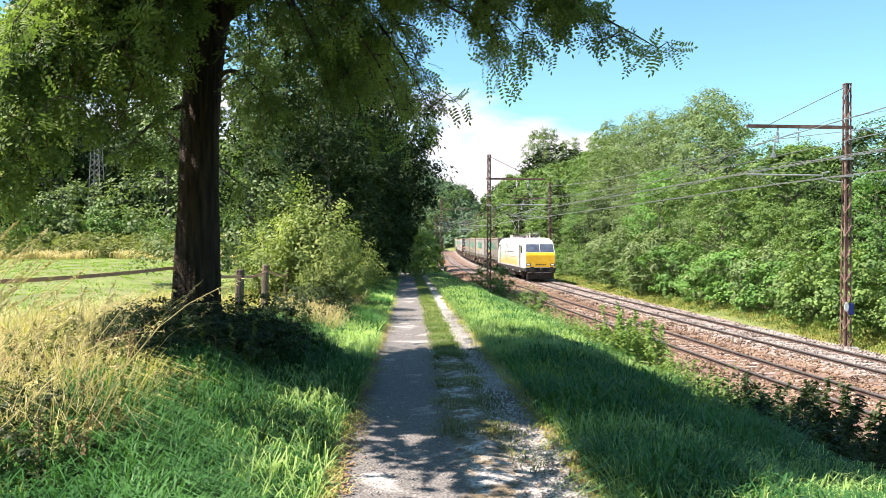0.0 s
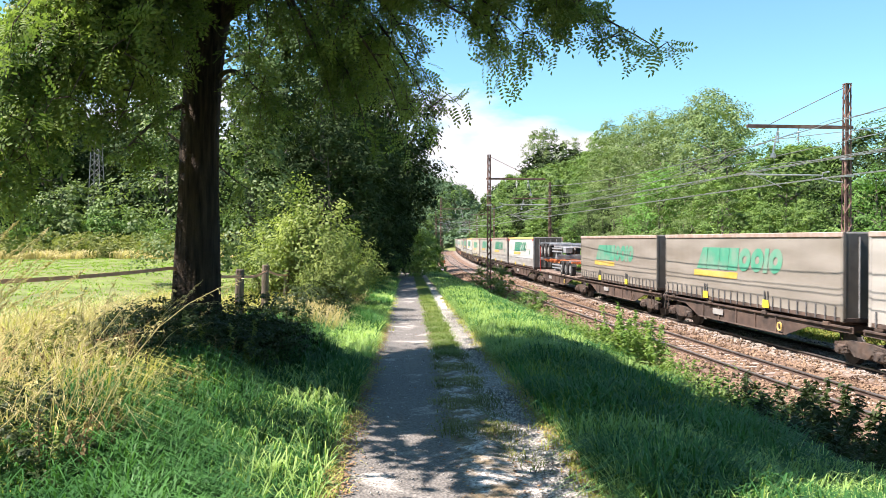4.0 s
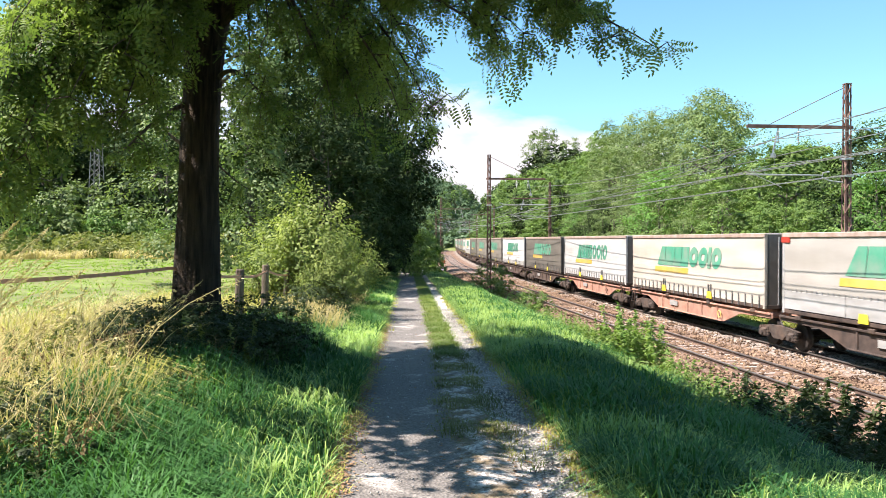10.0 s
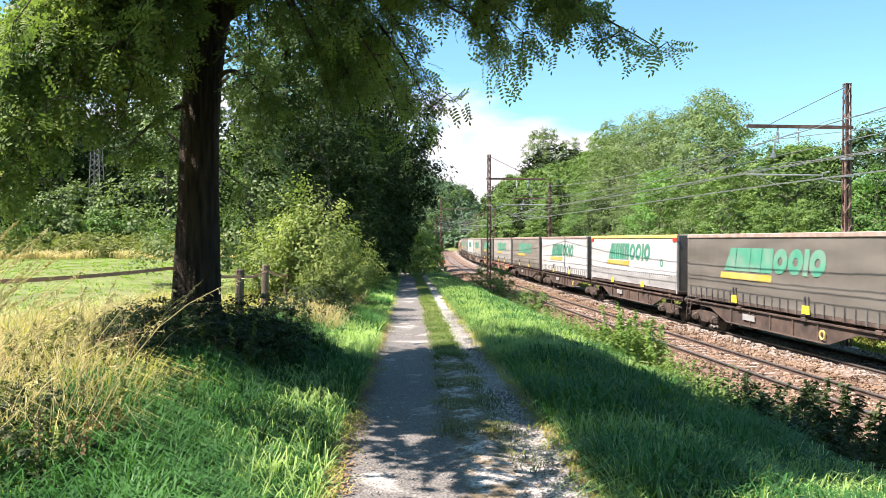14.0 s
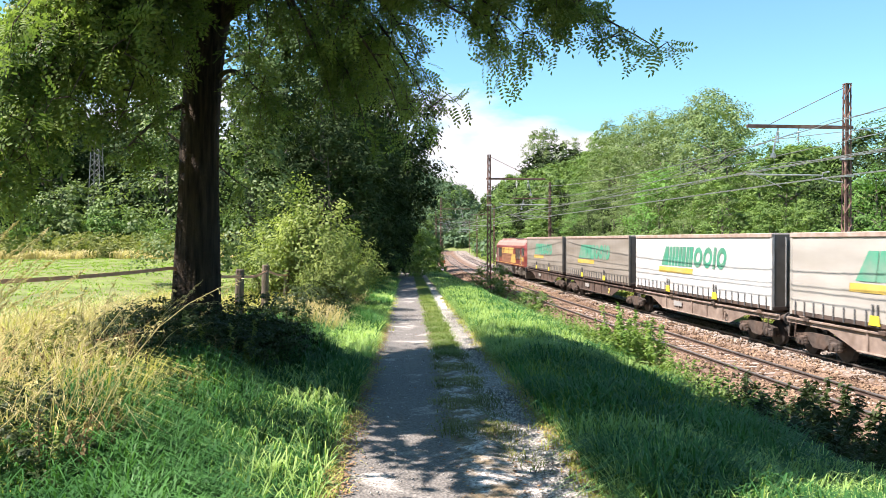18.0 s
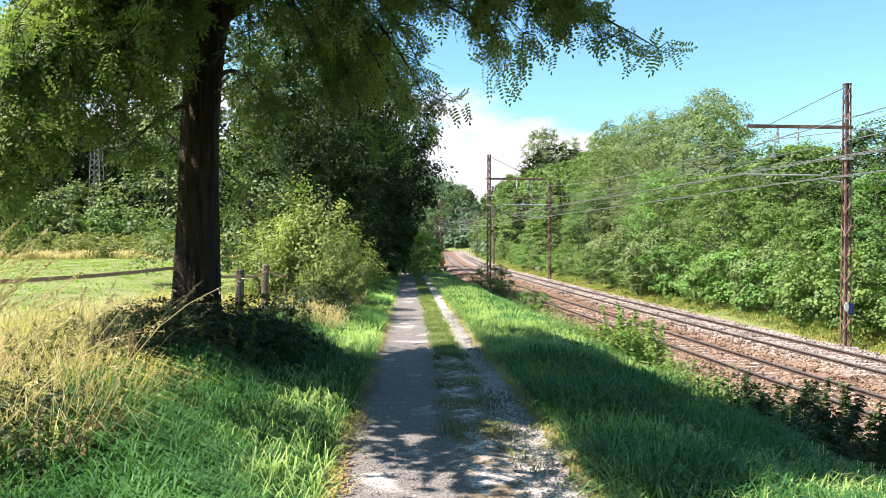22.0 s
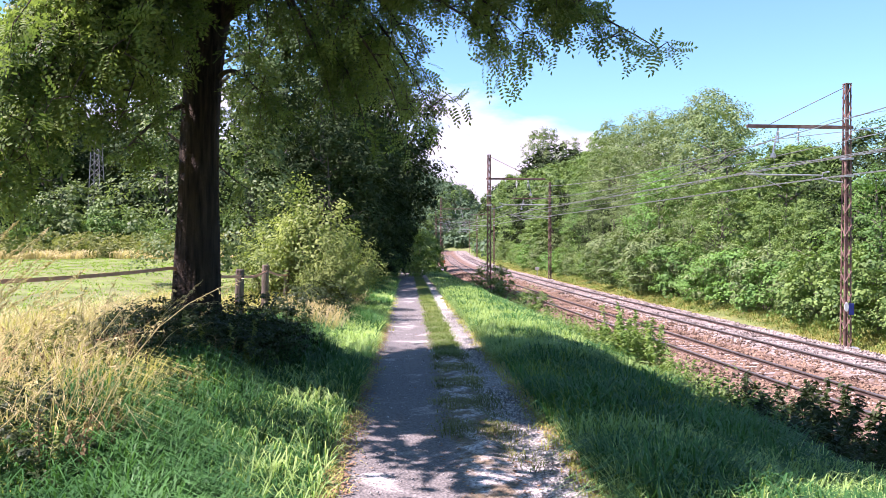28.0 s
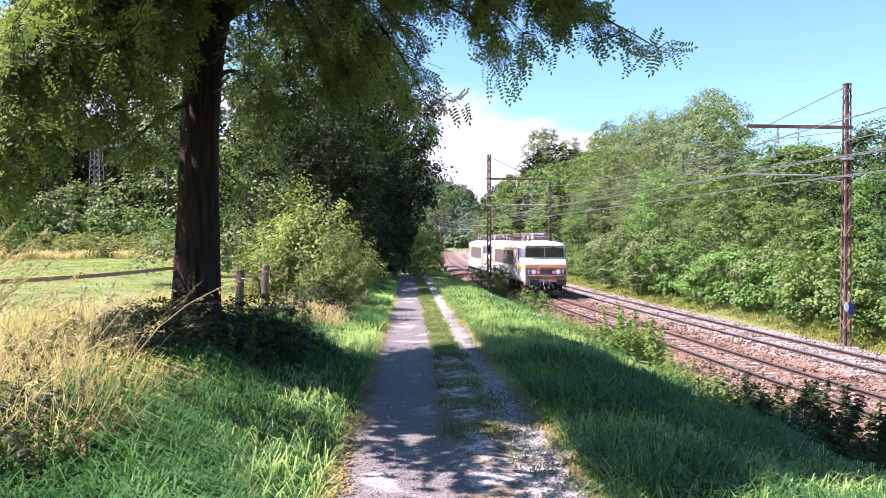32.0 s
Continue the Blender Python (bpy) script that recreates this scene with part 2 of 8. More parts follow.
# ---- the line of the tracks ----
# distance along the near track, and its heading to the left of straight ahead, in degrees
LINE_S = np.arange(-900.0, 640.0, 1.0)
LINE_H = np.radians(np.interp(LINE_S, (0, 20, 40, 60, 80, 100, 120, 150, 190, 230, 280, 331, 400, 640), (6.2, 5.85, 4.9, 4.1, 3.2, 2.3, 1.3, 0.6, 0.2, -0.8, -2.6, -5, -10, -26)))
LINE_X = np.cumsum(-np.sin(LINE_H))
LINE_Y = np.cumsum(np.cos(LINE_H))
LINE_X += 10.3 - LINE_X[900]
LINE_Y += 14.0 - LINE_Y[900]
SPACING = 3.75


def track(s, lat=0.0):
    """The place and heading on the near track's line, lat metres to its right."""
    h = np.interp(s, LINE_S, LINE_H)
    return np.interp(s, LINE_S, LINE_X) + lat * np.cos(h), np.interp(s, LINE_S, LINE_Y) + lat * np.sin(h), h


def lateral(x, y):
    """How far a place lies to the right of the near track's line."""
    h = np.interp(y, LINE_Y, LINE_H)
    return (x - np.interp(y, LINE_Y, LINE_X)) * np.cos(h)


def path_x(y):
    return 0.37 - 0.0432 * np.minimum(y, 95) + 0.0 * y


def path_z(y):
    return 1.97 - 0.0165 * np.clip(y, -30, 85)


def smooth01(t):
    t = np.clip(t, 0, 1)
    return t * t * (3 - 2 * t)


def far_hill(x, y):
    """Wooded hills that close the valley."""
    a = 46 * np.exp(-((x + 40) / 75) ** 2) * smooth01((y - 300) / 190)
    b = 30 * np.exp(-((x - 130) / 110) ** 2) * smooth01((y - 260) / 140)
    return np.maximum(a, b) * (1 - smooth01((np.abs(x) - 500) / 400))


def ground_z(x, y):
    """The height of the ground: path on a low bank, tracks below it, meadow and hills to the sides."""
    x, y = np.asarray(x, float), np.asarray(y, float)
    lat = lateral(x, y)
    px, pz = path_x(y), path_z(y)
    off = x - px
    # left of the path: a small rise, then the meadow
    left = pz + 0.22 * smooth01((-off - 1.1) / 2.2) + 0.10 * smooth01((-off - 4) / 20)
    meadow = 2.15 + 0 * x
    left = left + (meadow - left) * smooth01((-off - 5) / 10)
    hill = 38 * smooth01((-off - 30) / 130) * smooth01((y - 70) / 90)
    left = left + hill
    # right of the path: verge, shoulder, slope down to the tracks
    edge = px + 2.05
    toe = np.interp(y, LINE_Y, LINE_X) - 2.9
    slope = smooth01((x - edge) / np.maximum(toe - edge, 0.5))
    right = (pz - 0.10 * smooth01((off - 1.0) / 1.5)) * (1 - slope) + (-0.55) * slope
    z = np.where(off < 0, left, right)
    # right of the tracks
    far = -0.55 + 0.45 * smooth01((lat - 7.0) / 2.0) + 1.6 * smooth01((lat - 10) / 25) + 10 * smooth01((lat - 30) / 150)
    z = np.where(lat > 0, far, z)
    z = z + far_hill(x, y)
    bump = 0.05 * np.sin(x * 1.3 + 0.7 * y) * np.sin(0.9 * y - 0.4 * x) + 0.03 * np.sin(2.9 * x) * np.sin(3.3 * y + 1.0)
    calm = np.clip((np.abs(off) - 1.2) / 1.5, 0, 1) * ((lat < -3.2) | (lat > 7.0))
    return z + bump * calm


def gz(x, y):
    return float(ground_z(x, y))


# ---- ground ----
def make_ground():
    xs = np.concatenate([np.array([-2500, -1500, -900, -600, -400, -300, -220, -160, -120, -90, -70, -55]), np.arange(-44, -12, 2.0), np.arange(-12, 14, 0.4), np.arange(14, 44, 2.0), np.array([50, 65, 85, 110, 150, 200, 280, 400, 600, 900, 1500, 2500])])
    ys = np.concatenate([np.array([-2500, -1200, -600, -300, -150, -80, -50, -30]), np.arange(-20, 2, 2.0), np.arange(2, 40, 0.5), np.arange(40, 130, 2.0), np.arange(130, 420, 10.0), np.array([450, 520, 620, 800, 1100, 1600, 2600])])
    gx, gy = np.meshgrid(xs, ys)
    z = ground_z(gx, gy)
    nx = len(xs)
    i = np.arange(len(ys) - 1)[:, None] * nx + np.arange(nx - 1)[None, :]
    f = np.stack([i, i + 1, i + nx + 1, i + nx], -1).reshape(-1, 4)
    me = sheet("ground", np.stack([gx, gy, z], -1).reshape(-1, 3), f, M["earth"])
    return tagged(new("ground", me), "grassy ground with a low bank along the railway", "ground", kind="structure")


make_ground()


def road_mat():
    """An old farm road: worn tar in one wheel track, pale gravel in the other, earth and litter between."""
    m, n, lk, bs = nodes_of("farm_road")
    uv = n.new("ShaderNodeUVMap")
    sep = n.new("ShaderNodeSeparateXYZ")
    lk.new(uv.outputs[0], sep.inputs[0])
    tc = n.new("ShaderNodeTexCoord")

    def noise_of(scale, detail=6):
        no = n.new("ShaderNodeTexNoise")
        no.inputs["Scale"].default_value, no.inputs["Detail"].default_value = scale, detail
        lk.new(tc.outputs["Object"], no.inputs["Vector"])
        return no.outputs[0]

    wob = n.new("ShaderNodeMath")
    wob.operation, wob.inputs[1].default_value = "MULTIPLY_ADD", 0.30
    lk.new(noise_of(2.2), wob.inputs[0])
    lk.new(sep.outputs["X"], wob.inputs[2])

    def band(lo, hi, soft):
        a = n.new("ShaderNodeMapRange")
        a.interpolation_type = "SMOOTHSTEP"
        a.inputs[1].default_value, a.inputs[2].default_value = lo + 0.15 - soft, lo + 0.15 + soft
        lk.new(wob.outputs[0], a.inputs[0])
        b = n.new("ShaderNodeMapRange")
        b.interpolation_type = "SMOOTHSTEP"
        b.inputs[1].default_value, b.inputs[2].default_value, b.inputs[3].default_value, b.inputs[4].default_value = hi + 0.15 - soft, hi + 0.15 + soft, 1, 0
        lk.new(wob.outputs[0], b.inputs[0])
        c = n.new("ShaderNodeMath")
        c.operation = "MULTIPLY"
        lk.new(a.outputs[0], c.inputs[0])
        lk.new(b.outputs[0], c.inputs[1])
        return c.outputs[0]

    def two(fac, a, b, lo=0.35, hi=0.65):
        r = n.new("ShaderNodeValToRGB")
        r.color_ramp.elements[0].position, r.color_ramp.elements[1].position = lo, hi
        r.color_ramp.elements[0].color, r.color_ramp.elements[1].color = (*a, 1), (*b, 1)
        lk.new(fac, r.inputs[0])
        return r.outputs[0]

    def over(fac, a, b):
        mx = n.new("ShaderNodeMixRGB")
        lk.new(fac, mx.inputs[0])
        lk.new(a, mx.inputs[1])
        lk.new(b, mx.inputs[2])
        return mx.outputs[0]

    soil = two(noise_of(16), (0.06, 0.045, 0.024), (0.19, 0.145, 0.085))
    tar = two(noise_of(38), (0.082, 0.074, 0.064), (0.168, 0.153, 0.134))
    vor = n.new("ShaderNodeTexVoronoi")
    vor.inputs["Scale"].default_value = 38
    lk.new(tc.outputs["Object"], vor.inputs["Vector"])
    gravel = two(vor.outputs["Color"], (0.17, 0.152, 0.13), (0.52, 0.48, 0.42), 0.2, 0.8)
    patches = n.new("ShaderNodeMapRange")
    patches.inputs[1].default_value, patches.inputs[2].default_value = 0.57, 0.68
    lk.new(noise_of(1.6), patches.inputs[0])
    tar = over(patches.outputs[0], tar, gravel)
    worn = n.new("ShaderNodeMapRange")
    worn.inputs[1].default_value, worn.inputs[2].default_value = 0.44, 0.60
    lk.new(noise_of(5.0), worn.inputs[0])
    soil = over(worn.outputs[0], soil, gravel)
    col = over(band(-0.95, 0.04, 0.06), soil, tar)
    col = over(band(0.47, 1.0, 0.07), col, gravel)
    lk.new(col, bs.inputs["Base Color"])
    bs.inputs["Roughness"].default_value = 0.95
    bp = n.new("ShaderNodeBump")
    bp.inputs["Strength"].default_value, bp.inputs["Distance"].default_value = 0.7, 0.02
    lk.new(vor.outputs["Distance"], bp.inputs["Height"])
    lk.new(bp.outputs[0], bs.inputs["Normal"])
    return m


M["road"] = road_mat()


def make_road():
    ys = np.concatenate([np.arange(-25, 2, 1.0), np.arange(2, 30, 0.25), np.arange(30, 100, 1.0)])
    us = np.linspace(-1.12, 1.12, 23)
    gy, gu = np.meshgrid(ys, us, indexing="ij")
    rag = 0.10 * np.sin(gy * 2.1) * np.sin(gy * 0.83 + 1) * np.sign(gu) * (np.abs(gu) > 1.0)
    gx = path_x(gy) + gu + rag
    crown = 0.03 * np.exp(-((gu - 0.28) / 0.18) ** 2) - 0.025 * np.exp(-((gu - 0.68) / 0.2) ** 2) - 0.02 * np.exp(-((gu + 0.4) / 0.3) ** 2)
    z = path_z(gy) + 0.035 + crown - 0.05 * smooth01((np.abs(gu) - 0.95) / 0.17)
    n = len(us)
    i = np.arange(len(ys) - 1)[:, None] * n + np.arange(n - 1)[None, :]
    f = np.stack([i, i + 1, i + n + 1, i + n], -1).reshape(-1, 4)
    me = sheet("road", np.stack([gx, gy, z], -1).reshape(-1, 3), f, M["road"])
    uv = me.uv_layers.new(name="UVMap")
    co = np.stack([gu, gy], -1).reshape(-1, 2)
    idx = np.empty(len(me.loops), np.int32)
    me.loops.foreach_get("vertex_index", idx)
    uv.data.foreach_set("uv", co[idx].astype(np.float32).ravel())
    tagged(new("road", me), "narrow farm road with worn tar and gravel wheel tracks", "road", kind="structure")


make_road()


def crumbs(name, label, mat, x, y, z, size, rng, flat=1.0):
    """Small loose pieces lying about: five-cornered chips."""
    n = len(x)
    base = np.array([(1, 0, 0), (-0.3, 1, 0), (-0.8, -0.7, 0.1), (0.2, 0.1, 0.8), (0.1, 0, -0.5)]) * np.array([1, 1, flat])
    ang = rng.uniform(0, 6.28, n)
    ca, sa = np.cos(ang)[:, None], np.sin(ang)[:, None]
    v = base[None] * (0.7 + 0.6 * rng.random((n, 5, 3)))
    v = np.stack([v[..., 0] * ca - v[..., 1] * sa, v[..., 0] * sa + v[..., 1] * ca, v[..., 2]], -1) * np.broadcast_to(size, (n,))[:, None, None]
    v = v + np.stack([x, y, z], -1)[:, None]
    f = np.array([(0, 1, 3), (1, 2, 3), (2, 0, 3), (1, 0, 4), (2, 1, 4), (0, 2, 4)])
    faces = (np.arange(n)[:, None, None] * 5 + f[None]).reshape(-1, 3)
    tagged(new(name, sheet(name, v.reshape(-1, 3), faces, mat, smooth=False)), label, "stones", kind="stuff")


def road_crumbs():
    rng = np.random.default_rng(61)
    n = 9000
    y = 4.0 + 20 * rng.random(n) ** 1.7
    u = np.where(rng.random(n) < 0.82, rng.normal(0.80, 0.13, n), rng.uniform(-1.0, 1.0, n))
    crumbs("road_gravel", "pale loose gravel on the farm road", M["pebble"], path_x(y) + u, y, path_z(y) + 0.035, 0.004 + 0.011 * rng.random(n) ** 3 + 0.0004 * y, rng)
    n = 8000
    y = 4.0 + 16 * rng.random(n) ** 1.5
    u = np.where(rng.random(n) < 0.68, -0.95, 1.0) + rng.normal(0, 0.085, n)
    u = np.where(rng.random(n) < 0.2, rng.normal(0.3, 0.2, n), u)
    crumbs("leaf_litter", "dry brown leaf litter along the road's edges", M["litter"], path_x(y) + u, y, path_z(y) + 0.045, 0.010 + 0.016 * rng.random(n), rng, 0.25)


road_crumbs()


# ---- the double-track railway ----
def ballast_mat():
    m, n, lk, bs = nodes_of("ballast")
    uv = n.new("ShaderNodeUVMap")
    tc = n.new("ShaderNodeTexCoord")
    sep = n.new("ShaderNodeSeparateXYZ")
    lk.new(uv.outputs[0], sep.inputs[0])
    vor = n.new("ShaderNodeTexVoronoi")
    vor.inputs["Scale"].default_value = 9
    lk.new(tc.outputs["Object"], vor.inputs["Vector"])

    def ramp(fac, cols):
        r = n.new("ShaderNodeValToRGB")
        r.color_ramp.elements[0].color, r.color_ramp.elements[1].color = (*cols[0], 1), (*cols[1], 1)
        lk.new(fac, r.inputs[0])
        return r.outputs[0]

    red = ramp(vor.outputs["Color"], ((0.036, 0.020, 0.013), (0.25, 0.158, 0.105)))
    grey = ramp(vor.outputs["Color"], ((0.085, 0.066, 0.052), (0.33, 0.275, 0.23)))
    far = n.new("ShaderNodeMapRange")
    far.inputs[1].default_value, far.inputs[2].default_value = 2.3, 3.0
    no = n.new("ShaderNodeTexNoise")
    no.inputs["Scale"].default_value = 1.1
    lk.new(tc.outputs["Object"], no.inputs["Vector"])
    ad = n.new("ShaderNodeMath")
    ad.operation, ad.inputs[1].default_value = "MULTIPLY_ADD", 0.9
    lk.new(no.outputs[0], ad.inputs[0])
    lk.new(sep.outputs["X"], ad.inputs[2])
    lk.new(ad.outputs[0], far.inputs[0])
    mx = n.new("ShaderNodeMixRGB")
    lk.new(far.outputs[0], mx.inputs[0])
    lk.new(red, mx.inputs[1])
    lk.new(grey, mx.inputs[2])
    lk.new(mx.outputs[0], bs.inputs["Base Color"])
    bs.inputs["Roughness"].default_value = 0.95
    bp = n.new("ShaderNodeBump")
    bp.inputs["Strength"].default_value, bp.inputs["Distance"].default_value = 1.0, 0.05
    lk.new(vor.outputs["Distance"], bp.inputs["Height"])
    lk.new(bp.outputs[0], bs.inputs["Normal"])
    return m


M["ballast"] = ballast_mat()
M["stone"] = leaf_mat("ballast_stone", (0.026, 0.014, 0.009), (0.285, 0.192, 0.126), 0.0, 0.9, True)
M["stone_grey"] = leaf_mat("grey_ballast_stone", (0.075, 0.060, 0.048), (0.40, 0.34, 0.29), 0.0, 0.9, True)
BED = ((-3.1, -0.58), (-2.0, -0.17), (-1.25, -0.10), (-0.5, -0.15), (0.5, -0.15), (1.25, -0.10), (1.9, -0.18), (2.5, -0.10), (3.25, -0.15), (4.25, -0.15), (5.0, -0.10), (5.75, -0.16), (6.85, -0.58))


def bed_z(lat):
    return np.interp(lat, [a for a, _ in BED], [b for _, b in BED])


def make_bed():
    ss = np.concatenate([np.arange(-820, -20, 20.0), np.arange(-20, 4, 1.0), np.arange(4, 60, 0.35), np.arange(60, 180, 1.5), np.arange(180, 620, 10.0)])
    ls = np.concatenate([[-3.1, -2.6], np.arange(-2.2, 6.2, 0.3), [6.3, 6.85]])
    gs, gl = np.meshgrid(ss, ls, indexing="ij")
    x, y, _ = track(gs, gl)
    rng = np.random.default_rng(5)
    z = bed_z(gl) + rng.normal(0, 0.022, gs.shape) * ((gs > 0) & (gs < 180))
    n = len(ls)
    i = np.arange(len(ss) - 1)[:, None] * n + np.arange(n - 1)[None, :]
    f = np.stack([i, i + 1, i + n + 1, i + n], -1).reshape(-1, 4)
    me = sheet("ballast", np.stack([x, y, z], -1).reshape(-1, 3), f, M["ballast"], smooth=False)
    uv = me.uv_layers.new(name="UVMap")
    co = np.stack([gl, gs], -1).reshape(-1, 2)
    idx = np.empty(len(me.loops), np.int32)
    me.loops.foreach_get("vertex_index", idx)
    uv.data.foreach_set("uv", co[idx].astype(np.float32).ravel())
    return tagged(new("track_bed", me), "ballast bed of broken reddish and grey stone", "track bed", kind="structure")


bed = make_bed()


def make_stones():
    rng = np.random.default_rng(11)
    n = 26000
    s = 3 + 75 * rng.random(n) ** 1.5
    lat = rng.uniform(-2.9, 6.5, n)
    for c in (0, SPACING):
        for r in (-0.7175, 0.7175):
            lat = np.where(np.abs(lat - c - r) < 0.10, lat + 0.22, lat)
    x, y, _ = track(s, lat)
    c = np.stack([x, y, bed_z(lat) + 0.01], -1)
    size = rng.uniform(0.03, 0.07, (n, 1)) * (1 + s[:, None] / 120)
    base = np.array([(1, 0, 0), (-0.3, 1, 0), (-0.8, -0.7, 0.1), (0.2, 0.1, 0.9), (0.1, 0, -0.8)])
    ang = rng.uniform(0, 6.28, n)
    ca, sa = np.cos(ang), np.sin(ang)
    v = base[None] * (0.7 + 0.6 * rng.random((n, 5, 3)))
    vx = v[..., 0] * ca[:, None] - v[..., 1] * sa[:, None]
    vy = v[..., 0] * sa[:, None] + v[..., 1] * ca[:, None]
    v = np.stack([vx, vy, v[..., 2]], -1) * size[:, None] + c[:, None]
    f = np.array([(0, 1, 3), (1, 2, 3), (2, 0, 3), (1, 0, 4), (2, 1, 4), (0, 2, 4)])
    grey = lat + rng.normal(0, 0.25, n) > 2.55
    for pick, label, mat in ((~grey, "loose reddish ballast stones about the near track", "stone"), (grey, "loose pale grey ballast stones about the far track", "stone_grey")):
        faces = (np.arange(pick.sum())[:, None, None] * 5 + f[None]).reshape(-1, 3)
        me = sheet("ballast_stones", v[pick].reshape(-1, 3), faces, M[mat], smooth=False)
        tagged(new("ballast_stones", me), label, "stones", kind="stuff")


make_stones()


def make_rails():
    """Four rails; each has its foot and web in one part and the bright head in another."""
    low = ((-0.065, -0.172), (0.065, -0.172), (0.065, -0.162), (0.012, -0.145), (0.012, -0.045), (-0.012, -0.045), (-0.012, -0.145), (-0.065, -0.162))
    head = ((-0.035, -0.045), (0.035, -0.045), (0.036, -0.008), (0.026, 0.0), (-0.026, 0.0), (-0.036, -0.008))
    ss = np.concatenate([np.arange(-820, -20, 10.0), np.arange(-20, 400, 2.0), np.arange(400, 620, 10.0)])
    for k, lat in enumerate((-0.7175, 0.7175, SPACING - 0.7175, SPACING + 0.7175)):
        rail = empty("rail", "steel running rail with a rusty web", "rail", "rails of the double track")
        for nm, prof, mat in (("web", low, M["rail"]), ("head", head, M["railhead"])):
            n = len(prof)
            vs = []
            for a, b in prof:
                x, y, _ = track(ss, lat + a)
                vs.append(np.stack([x, y, np.full(len(ss), b)], -1))
            v = np.stack(vs, 1).reshape(-1, 3)
            i = np.arange(len(ss) - 1)[:, None] * n + np.arange(n)[None, :]
            j = np.arange(len(ss) - 1)[:, None] * n + (np.arange(n)[None, :] + 1) % n
            f = np.stack([i, j, j + n, i + n], -1).reshape(-1, 4)
            part(nm, sheet(nm, v, f, mat, smooth=False), mat, rail)


make_rails()


def make_sleepers():
    g = Geo().box((0, 0, 0), (2.3, 0.24, 0.10), 0.015)
    me = g.mesh("sleeper", M["sleeper"])
    rest = Geo()
    for k, c in enumerate((0.0, SPACING)):
        for i in range(300):
            s = 4.0 + 0.6 * i + 0.13 * k
            x, y, h = track(s, c)
            m = pose(x, y, -0.185, 0, 0, math.degrees(h))
            if i < 140:
                part("sleeper", me, None, bed, at=m)
            else:
                rest.box((x, y, -0.185), (2.3, 0.24, 0.10), 0, Matrix.Rotation(h, 3, "Z"))
    ob = part("sleepers_far", rest, M["sleeper"], bed, "worn sleepers along the track")
    tagged(ob, kind="stuff")


# ---- overhead line ----
def lattice_mast(height, width=0.30):
    """A riveted lattice mast: four angle corners and crossing laths."""
    m = empty("catenary_mast", "rusty riveted lattice mast of the overhead line", "mast", "masts of the overhead line")
    w0, w1 = width / 2, width / 2 * 0.72
    for a in (-1, 1):
        for b in (-1, 1):
            g = Geo()
            for i, (z0, z1) in enumerate(((-0.6, height),)):
                p0, p1 = Vector((a * w0, b * w0, z0)), Vector((a * w1, b * w1, z1))
                g.loft([[p + Vector(d) for d in ((0, 0, 0), (-a * 0.07, 0, 0), (-a * 0.07, -b * 0.008, 0), (-a * 0.008, -b * 0.008, 0), (-a * 0.008, -b * 0.07, 0), (0, -b * 0.07, 0))] for p in (p0, p1)])
            part("corner_post", g, M["rust_mast"], m)
    n = int(height / 0.42)
    for side in range(4):
        g = Geo()
        for i in range(n):
            z0, z1 = -0.4 + i * (height + 0.35) / n, -0.4 + (i + 1) * (height + 0.35) / n
            k0, k1 = w0 + (w1 - w0) * max(z0, 0) / height, w0 + (w1 - w0) * max(z1, 0) / height
            q = 1 if i % 2 else -1
            if side == 0:
                p0, p1 = (-q * k0, -k0, z0), (q * k1, -k1, z1)
            elif side == 1:
                p0, p1 = (-q * k0, k0, z0), (q * k1, k1, z1)
            elif side == 2:
                p0, p1 = (-k0, -q * k0, z0), (-k1, q * k1, z1)
            else:
                p0, p1 = (k0, -q * k0, z0), (k1, q * k1, z1)
            g.tube((p0, p1), 0.022, 4)
        tagged(part("lacing", g, M["rust_mast"], m), kind="stuff")
    part("cap", Geo().box((0, 0, height + 0.01), (width * 0.8, width * 0.8, 0.03)), M["rust_mast"], m)
    part("footing", Geo().box((0, 0, -0.5), (0.75, 0.75, 0.6), 0.05), M["galv"], m, "weathered concrete footing")
    # top bracket with its hanging insulator and the steady arm, reaching along +x
    part("bracket", Geo().box((1.9, 0, 8.15), (4.2, 0.07, 0.12), 0.01).box((1.9, 0.09, 8.15), (4.2, 0.02, 0.12)), M["rust_mast"], m)
    part("stay", Geo().tube(((0.05, 0, 9.7), (3.05, 0, 8.25)), 0.014, 5), M["rust_mast"], m)
    for d in (1.95, 2.75):
        ins = Geo().tube(((d, 0, 8.1), (d, 0, 7.5)), 0.02, 6)
        for k in range(5):
            ins.tube(((d, 0, 7.98 - 0.09 * k), (d, 0, 7.94 - 0.09 * k)), (0.03, 0.08), 10)
        part("insulator", ins, M["porcelain"], m, "ribbed porcelain insulator")
    part("drop_arm", Geo().tube(((2.75, 0, 8.1), (3.0, 0, 7.0)), 0.03, 6).box((2.95, 0, 7.05), (0.2, 0.06, 0.16), 0.02), M["galv"], m)
    part("steady_arm", Geo().tube(((0.15, 0, 6.06), (0.7, 0, 6.12), (1.0, 0, 6.24), (0.95, 0, 6.42), (0.7, 0, 6.46)), 0.03, 8).tube(((1.0, 0, 6.32), (4.0, 0, 6.34)), 0.03, 8), M["galv"], m, "pale tubular steady arm")
    part("registration", Geo().tube(((3.6, 0, 6.30), (2.6, 0, 5.86)), 0.015, 6), M["galv"], m)
    for z in (6.95, 6.3):
        part("clamp", Geo().box((0, 0, z), (0.36, 0.36, 0.08), 0.01), M["galv"], m)
    return m


